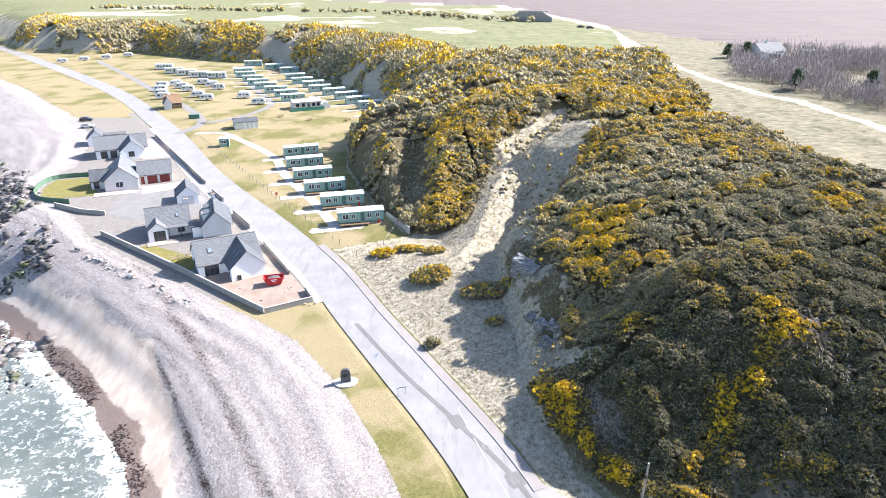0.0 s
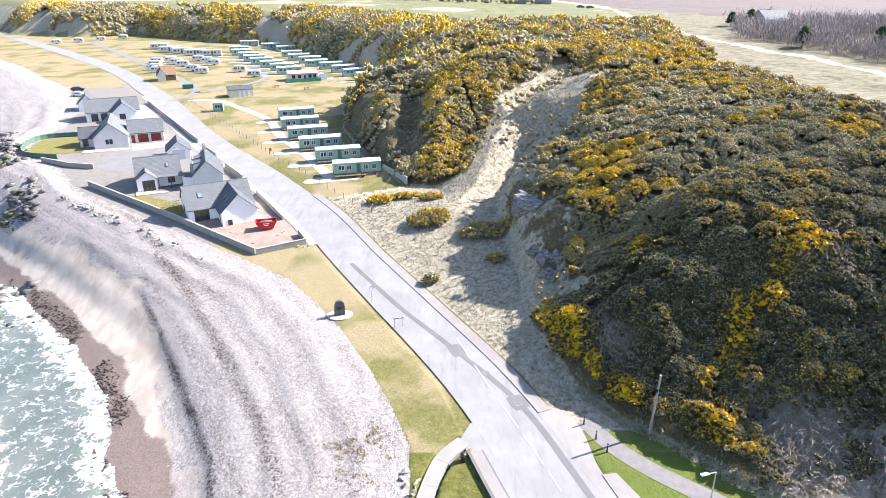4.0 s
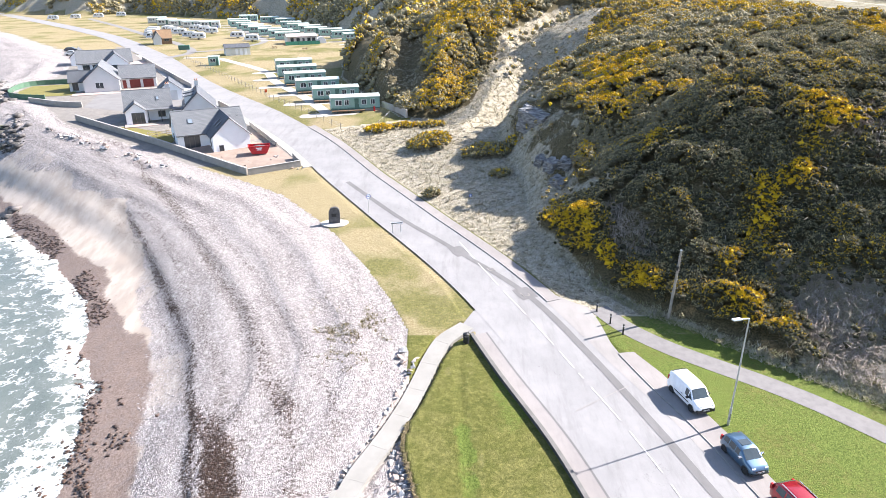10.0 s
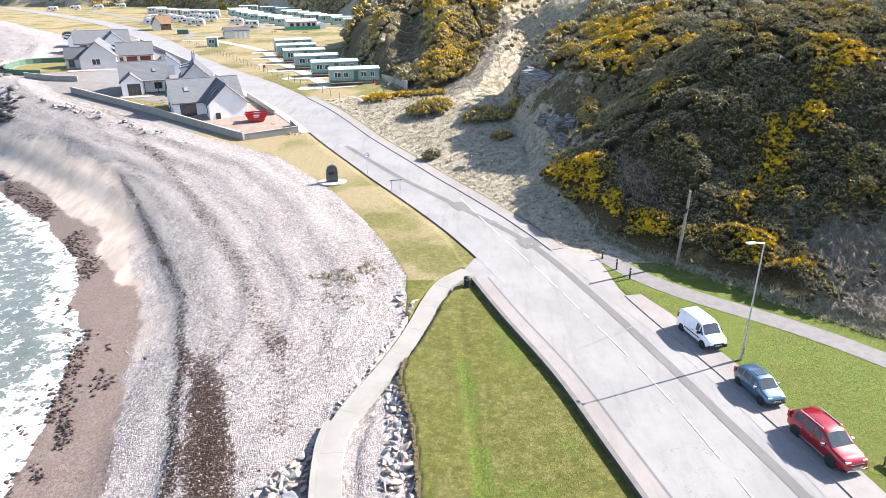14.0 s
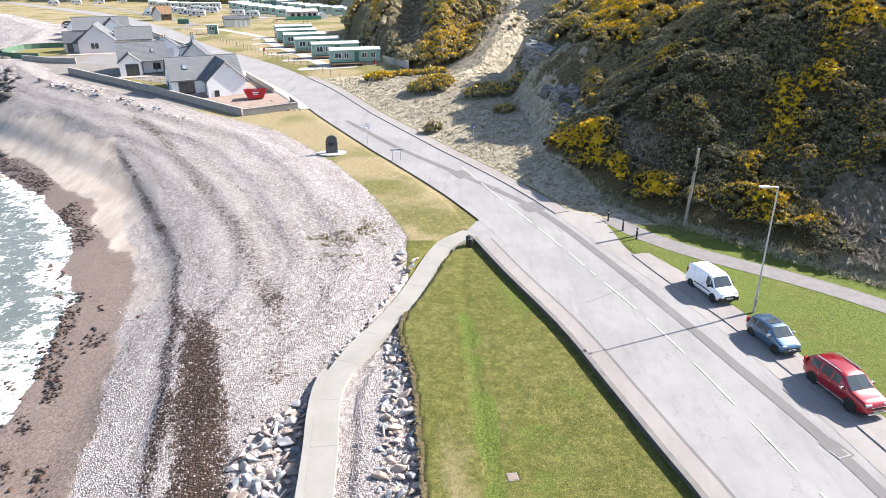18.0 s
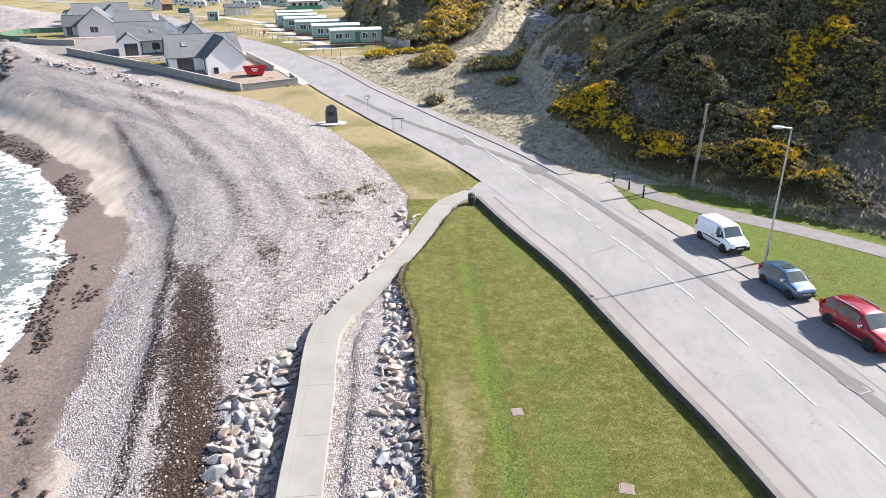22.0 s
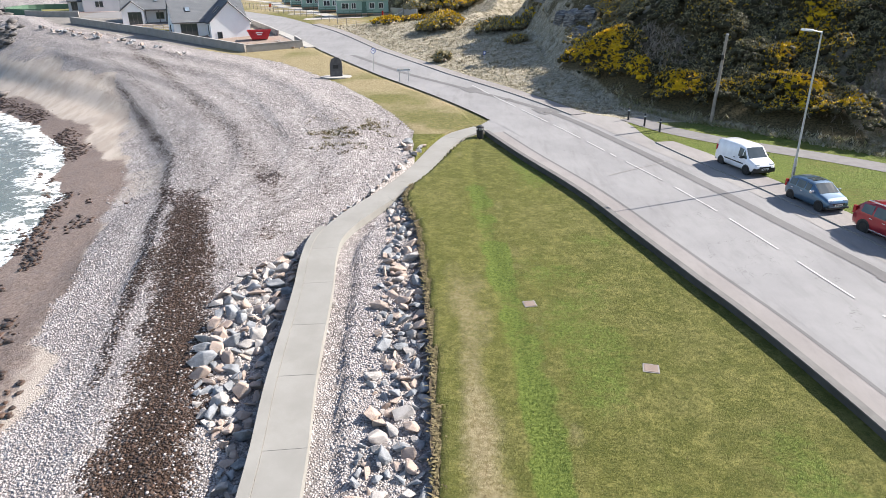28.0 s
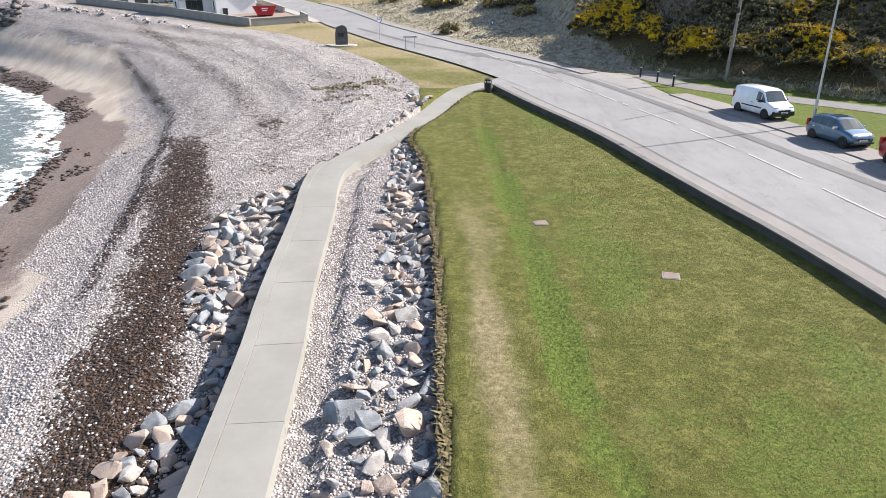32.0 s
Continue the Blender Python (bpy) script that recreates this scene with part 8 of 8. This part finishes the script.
GREEN_LONG = static_caravan(M_PALEGREEN, M_GREENROOF, 9.6, True)
GREEN_PLAIN = static_caravan(M_PALEGREEN, M_GREENROOF, 9.4, False)
CREAM_PLAIN = static_caravan(M_CREAM, M_GREENROOF, 9.0, False)


def lay_statics():
    near = [(-17.6, 129.6, 14), (-23.0, 139.8, 16), (-28.6, 149.6, 17), (-33.4, 159.6, 18), (-37.5, 170.0, 20), (-40.8, 181.5, 22)]
    first = True
    for i, (x, y, a) in enumerate(near):
        src = GREEN_LONG
        m = at_level(x, y, a)
        ob = src if i == 0 else copy_thing(src, m)
        ob.matrix_basis = m
        tagged(ob, "pale green static caravan with railed deck on a hard stand" if i else "pale green static caravan standing last in its row", "static caravan", "front row of static caravans")
        pad = flat_patch("ground_stand", x - 4.6, y - 3.9, 10, 2.6, a, 0.06, M_TRACK, "pale gravel stand beside a caravan", "stand")
    row2 = [(-54, 287, 22), (-46.5, 279, 24), (-40, 269.5, 26), (-34, 259.5, 27), (-28, 250, 28), (-22.5, 240.5, 29)]
    row3 = [(-98, 329, 12), (-91, 316, 14), (-85.5, 305, 15), (-79.5, 294.5, 16), (-72.5, 284, 17), (-66, 275, 18), (-61, 265, 18), (-66, 309, 18), (-59, 299, 20), (-103, 342, 12)]
    row4 = [(-106, 372, 10), (-91, 358, 20), (-80, 345, 24), (-72, 322, 15)]
    used = False
    for x, y, a in row2 + row3 + row4:
        m = at_level(x, y, a)
        ob = copy_thing(GREEN_PLAIN, m) if used else GREEN_PLAIN
        ob.matrix_basis = m
        used = True
        tagged(ob, "pale green static caravan among rows on the grass", "static caravan", "rows of static caravans")
        flat_patch("ground_stand", x - 4.4, y - 3.9, 11, 2.6, a, 0.06, M_TRACK, "pale gravel stand beside a caravan", "stand")
    used = False
    for x, y, a in ((-150, 358, 8), (-139, 343, 10), (-130, 336, 10), (-121, 329, 10), (-112, 327, 12)):
        m = at_level(x, y, a)
        ob = copy_thing(CREAM_PLAIN, m) if used else CREAM_PLAIN
        ob.matrix_basis = m
        used = True
        tagged(ob, "cream static caravan at the back of the site", "static caravan", "cream static caravans")


lay_statics()


def touring_caravan():
    """A rounded white touring caravan, its hitch towards -x."""
    t = new("touring_caravan")
    prof = [(-2.6, 0.55), (-2.75, 0.9), (-2.62, 1.5), (-2.3, 2.2), (-1.9, 2.52), (-1.2, 2.62), (1.6, 2.62), (2.2, 2.5), (2.55, 2.1), (2.65, 1.2), (2.6, 0.55), (1.0, 0.48), (-1.0, 0.48)]
    b = prism(prof, 2.2, "y", -1.1)
    bmesh.ops.bevel(b, geom=[e for e in b.edges if abs(e.verts[0].co.y - e.verts[1].co.y) < 0.01], offset=0.09, segments=2, affect="EDGES")
    part("body", b, M_CARAVAN, t, smooth=False)
    for x, w in ((-2.0, 1.1), (-0.3, 0.8), (0.9, 1.0)):
        part("window", box(x, x + w, -1.125, -1.09, 1.35, 1.95, 0.01), M_GLASS, t, "dark side window")
        part("window", box(x, x + w, 1.09, 1.125, 1.35, 1.95, 0.01), M_GLASS, t, "dark side window")
    w = box(-0.02, 0.02, -0.9, 0.9, -0.3, 0.3, 0.01)
    w.transform(pose(-2.50, 0, 1.78, 0, 24, 0))
    part("front_window", w, M_GLASS, t)
    part("door", box(0.1, 0.75, -1.13, -1.095, 0.55, 2.2, 0.01), M_CREAM, t)
    part("stripe", box(-2.6, 2.55, -1.118, -1.102, 0.98, 1.10), M_SIGNBLUE, t, "dark side stripe")
    for s in (-1, 1):
        part("wheel", tube((0.1, s * 0.9, 0.32), (0.1, s * 1.06, 0.32), 0.32, None, 16), M_RUBBER, t)
    part("hitch", box(-3.7, -2.6, -0.06, 0.06, 0.42, 0.52), M_STEEL, t)
    part("jockey_wheel", tube((-3.4, 0.1, -0.05), (-3.4, 0.1, 0.7), 0.05, None, 8), M_STEEL, t)
    for x in (-2.1, 2.1):
        for s in (-0.9, 0.9):
            part("corner_leg", tube((x, s, -0.05), (x, s, 0.55), 0.035, None, 6), M_STEEL, t)
    return t


TOURER = touring_caravan()


def lay_tourers():
    spots = [(-123, 303, 8), (-117.5, 295.5, 8), (-112, 288, 8), (-112, 307, 10), (-105.5, 300, 10), (-100, 292.5, 10), (-124, 288, 5), (-119.5, 277.5, 5), (-115.5, 269.5, 5), (-127.5, 298.5, 5), (-102.5, 273.5, 8), (-96.5, 266.5, 8), (-82.5, 271, 8), (-73.0, 257.5, 10), (-220, 385, 20), (-212, 394, 20), (-203, 402.5, 20), (-195, 414, 20)]
    for i, (x, y, a) in enumerate(spots):
        m = at_level(x, y, a, 0.02)
        ob = copy_thing(TOURER, m) if i else TOURER
        ob.matrix_basis = m
        far = i >= 14
        tagged(ob, "pale touring caravan beside the road under the gorse bank" if far else "white touring caravan with dark windows pitched on the grass", "touring caravan", "caravans under the bank" if far else "touring caravans on the pitches")


lay_tourers()


def site_buildings():
    # long shed
    h = thing("shed", at_level(-69.0, 212.6, 24), "cream site building with low dark roof", "shed")
    gable_block(h, 0.0, 7.6, 0.0, 5.2, 2.5, 3.3, "u", M_CREAM, M_TILE_DARK, 0.25)
    for u in (3.0, 4.4, 5.8):
        part("door", box(u, u + 0.8, -0.05, 0.02, 0, 2.0, 0.01), M_RENDER, h, "white door")
    window(h, face(0.0, 3.2, 1.2, -90), 0.9, 0.7, cols=1)
    # timber wash house
    h = thing("wash_house", at_level(-106.0, 247.6, 24), "timber wash house with steep brown and slate roof", "cabin")
    gable_block(h, 0.0, 6.0, 0.0, 5.0, 2.5, 5.0, "u", M_WOOD, varied("brown shingles", (0.20, 0.12, 0.07), (0.28, 0.18, 0.10), 1.2), 0.4)
    gable_block(h, -0.4, 2.4, -1.2, 5.0, 2.5, 4.7, "v", M_RENDER_GREY, M_TILE_DARK, 0.3)
    window(h, face(3.4, 0.0, 1.2), 1.6, 0.8)
    # kiosk
    h = thing("kiosk", at_level(-67.0, 190.2, 12), "small pale green site kiosk beside the fence", "kiosk")
    part("wall", box(0, 2.8, 0, 2.4, -0.2, 2.4, 0.02), M_PALEGREEN, h)
    part("roof", box(-0.2, 3.0, -0.2, 2.6, 2.4, 2.55, 0.02), M_GREENROOF, h)
    window(h, face(0.5, 0.0, 1.0), 1.5, 0.95, M_WHITE_PAINT)
    part("door", box(2.05, 2.7, -0.04, 0.02, 0, 2.0, 0.01), M_GREENTRIM, h)
    # green container
    t = thing("waste_container", at_level(-90.5, 229.5, 15), "dark green lidded waste container on the grass", "container")
    part("body", box(0, 3.6, 0, 1.6, 0.0, 1.4, 0.03), M_GREENTRIM, t)
    for k in (0, 1):
        part("lid", box(0.05 + 1.8 * k, 1.75 + 1.8 * k, 0.02, 1.58, 1.4, 1.52, 0.03), varied("green lid", (0.07, 0.17, 0.12), (0.1, 0.22, 0.16), 2), t)
    # veranda unit with green fence
    h = thing("lodge", at_level(-57.0, 246.5, 24), "pale lodge with pink roof and green fenced deck", "lodge")
    gable_block(h, 0.0, 11.0, 0.0, 5.0, 2.7, 3.5, "u", M_CREAM, varied("pinkish roof felt", (0.42, 0.36, 0.35), (0.5, 0.44, 0.42), 0.8), 0.3)
    for u in (1.2, 3.4, 7.4, 9.2):
        window(h, face(u, 0.0, 0.9), 1.2, 1.2)
    part("door", box(5.6, 6.4, -0.04, 0.02, 0, 2.0, 0.01), M_FRAME, h)
    part("deck", box(-1.5, 11.0, -4.0, -0.05, -0.1, 0.35), M_WOOD, h)
    for i in range(9):
        u = -1.5 + 12.5 * i / 8
        part("fence_panel", box(u, u + 1.5, -4.08, -4.02, 0.0, 1.25), varied("green fence", (0.06, 0.25, 0.17), (0.09, 0.31, 0.21), 2), h) if i < 8 else None
        part("fence_post", box(u - 0.05, u + 0.05, -4.1, -4.0, -0.1, 1.35), M_GREENTRIM, h)
    t = thing("awning", at_level(-45.0, 250.0, 20), "white tunnel awning beside the lodge", "awning")
    out = [(1.7 * math.cos(a), 2.3 * math.sin(a)) for a in [math.pi * i / 10 for i in range(11)]]
    part("canopy", prism(out, 3.2, "y", 0), M_WHITE_PAINT, t)
    # picnic tables
    first = None
    for x, y in ((-47, 228, ), (-58.5, 233), (-33.5, 227)):
        m = at_level(x, y, 20)
        if first:
            copy_thing(first, m)
            continue
        first = thing("picnic_table", m, "dark timber picnic table on the grass", "picnic table", "picnic tables")
        part("tabletop", box(-0.9, 0.9, -0.4, 0.4, 0.7, 0.76, 0.01), M_WOOD, first)
        for s in (-1, 1):
            part("bench", box(-0.9, 0.9, s * 0.75 - 0.13, s * 0.75 + 0.13, 0.42, 0.47, 0.01), M_WOOD, first)
            for x2 in (-0.6, 0.6):
                part("leg", tube((x2, s * 0.75, -0.05), (x2, s * 0.2, 0.7), 0.04, None, 6), M_WOOD, first)


site_buildings()
SITE_TRACK = smooth_line([(-80.5, 207), (-72, 208), (-62, 197), (-52.5, 185.5), (-46.5, 176), (-41.5, 163), (-35, 151), (-29, 140), (-24.5, 130.5), (-22.5, 126)], 2.0)
ribbon("road_site_track", offset_line(SITE_TRACK, -1.2), offset_line(SITE_TRACK, 1.2), 0.05, M_TRACK, "pale gravel track through the caravan site", "track", across=1)
SITE_TRACK2 = smooth_line([(-86, 207), (-84, 224), (-100, 252), (-128, 290), (-160, 335), (-205, 395)], 3.0)
ribbon("road_site_track_far", offset_line(SITE_TRACK2, -1.5), offset_line(SITE_TRACK2, 1.5), 0.05, M_YARD, "grey tarmac track past the touring pitches", "track", across=1)
SITE_TRACK3 = smooth_line([(-84, 222), (-74, 232), (-68, 256), (-80, 285), (-96, 318)], 3.0)
ribbon("road_site_track_rows", offset_line(SITE_TRACK3, -1.3), offset_line(SITE_TRACK3, 1.3), 0.05, M_YARD, "grey tarmac track between the caravan rows", "track", across=1)


def site_fence():
    """Post and wire fence between road and caravan site."""
    f = thing("fence", pose(0, 0, 0), "timber post and wire fence along the road", "fence")
    line = zline([(-12.5, 108.5), (-20.5, 118.5), (-28, 128.5), (-36.2, 139.5), (-54.5, 167.5), (-78, 203)], 2.6)
    post = box(-0.05, 0.05, -0.05, 0.05, -0.3, 1.15, 0.008)
    me = bpy.data.meshes.new("post")
    post.to_mesh(me)
    post.free()
    me.materials.append(M_POLE)
    for x, y in line:
        piece("post", me, f, at_level(x, y, 30))
    for z in (0.4, 0.75, 1.08):
        b = bmesh.new()
        for (ax, ay), (bx, by) in zip(line, line[1:]):
            bm_tube(b, (ax, ay, float(level(ay)) + z), (bx, by, float(level(by)) + z), 0.012, None, 4)
        part("wire", b, M_STEEL, f)
    f = thing("fence", pose(0, 0, 0), "sagging post and wire fence above the dry bank", "fence")
    line = zline([(-12.5, 108.5), (-11.8, 118), (-9.6, 127)], 2.4)
    for x, y in line:
        piece("post", me, f, at_ground(x, y, 10))
    b = bmesh.new()
    for (ax, ay), (bx, by) in zip(line, line[1:]):
        bm_tube(b, (ax, ay, at_ground(ax, ay).translation.z + 0.9), (bx, by, at_ground(bx, by).translation.z + 0.9), 0.012, None, 4)
    part("wire", b, M_STEEL, f)
    t = thing("post_sign", at_level(-39.0, 144.2, 20), "small red notice on a post beside the site track", "sign")
    part("post", tube((0, 0, -0.2), (0, 0, 1.3), 0.04, None, 8), M_POLE, t)
    part("board", box(-0.25, 0.25, -0.06, -0.03, 0.85, 1.5, 0.01), varied("orange red sign", (0.5, 0.08, 0.03), (0.6, 0.12, 0.04), 4), t)
    t = thing("wall_block", at_ground(-9.6, 127.5, -60), "low pale retaining wall below the spur", "wall")
    part("wall", box(-5.5, 5.5, -0.15, 0.15, -0.6, 1.0, 0.02), M_BLOCKCAP, t)


site_fence()


def far_cars():
    """Two cars on the gravel beyond the houses."""
    for x, y, a, c, lab in ((-125.5, 226.5, 15, (0.02, 0.028, 0.05), "dark blue car parked on pale gravel near the beach"), (-119.5, 215.5, 15, (0.55, 0.57, 0.6), "silver estate car parked on pale gravel near the beach")):
        t = thing("car", at_level(x, y, a, 0.02), lab, "car", "cars on the gravel")
        b = prism([(-2.1, 0.3), (2.1, 0.3), (2.15, 0.7), (1.9, 0.88), (1.1, 0.98), (0.45, 1.45), (-1.1, 1.47), (-1.85, 1.0), (-2.1, 0.9)], 1.74, "y", -0.87)
        bmesh.ops.bevel(b, geom=b.edges[:], offset=0.06, segments=2, affect="EDGES")
        part("body", b, car_paint("paint", c), t)
        for s in (-1, 1):
            part("side_window", box(-1.2, 0.6, s * 0.875 - 0.012, s * 0.875 + 0.012, 1.0, 1.36, 0.005), M_CARGLASS, t)
            for wx in (-1.3, 1.35):
                part("wheel", tube((wx, s * 0.72, 0.31), (wx, s * 0.885, 0.31), 0.31, None, 16), M_RUBBER, t)


far_cars()


# ---- beyond the hill ----
def far_house():
    x, y = 117.5, 238.5
    h = thing("house", at_ground(x, y, 26, 0.2), "dark slate-roofed cottage among bare scrub", "house")
    gable_block(h, -6.0, 6.5, 0.0, 6.5, 2.8, 5.6, "u", M_RENDER_GREY, M_TILE_DARK)
    part("sun_room", box(-5.0, 2.0, -2.4, 0.0, -0.5, 2.3, 0.02), M_RENDER, h)
    for u in (-4.6, -2.4, -0.2):
        window(h, face(u, -2.4, 0.5), 1.8, 1.5, M_SIGNBLUE, 3)
    part("sun_room_roof", box(-5.2, 2.2, -2.6, 0.2, 2.3, 2.45, 0.01), M_TILE_DARK, h)
    chimney(h, 0.0, 3.2, 5.4)
    for px, py, w, hh in ((134, 246, 5, 2.4), (142, 243, 4, 2.0)):
        t = thing("shed", at_ground(px, py, 20, 0.1), "low pale shed behind the cottage", "shed", "sheds by the cottage")
        part("wall", box(0, w, 0, 3, -0.4, hh, 0.02), M_CREAM, t)
        part("roof", box(-0.2, w + 0.2, -0.2, 3.2, hh, hh + 0.15, 0.02), M_GREENROOF, t)


def rail_bridge():
    x, y = 58.5, 455.0
    t = thing("bridge", at_ground(x, y, -38, -0.4), "grey stone railway arch in an overgrown bank", "bridge")
    out = [(-9, -1), (-3.2, -1), (-3.2, 2.0)] + [(3.2 * math.cos(a), 2.0 + 2.6 * math.sin(a)) for a in [math.pi * (1 - i / 10) for i in range(1, 10)]] + [(3.2, 2.0), (3.2, -1), (9, -1), (9, 6.2), (-9, 6.2)]
    part("arch", prism(out, 5.0, "y", 0), M_BLOCK, t)
    for yy in (-0.1, 4.6):
        part("parapet", box(-10, 10, yy, yy + 0.5, 6.2, 7.0, 0.03), M_BLOCKCAP, t)
    for s in (-1, 1):
        part("wing_wall", prism([(s * 9, -1), (s * 9, 6.2), (s * 16, 3.2), (s * 16, -1)], 0.6, "y", 0), M_BLOCK, t)
    for i, (cx, cy) in enumerate(((80, 395), (84, 388))):
        c = thing("car", at_ground(cx, cy, 20, 0.02), "dark car parked on the far links track", "car", "far parked cars")
        b = prism([(-2.1, 0.3), (2.1, 0.3), (2.1, 0.85), (1.1, 0.98), (0.45, 1.45), (-1.3, 1.47), (-2.1, 0.95)], 1.74, "y", -0.87)
        part("body", b, M_FRAME, c)
        for s in (-1, 1):
            for wx in (-1.3, 1.35):
                part("wheel", tube((wx, s * 0.72, 0.31), (wx, s * 0.885, 0.31), 0.31, None, 12), M_RUBBER, c)


far_house()
rail_bridge()
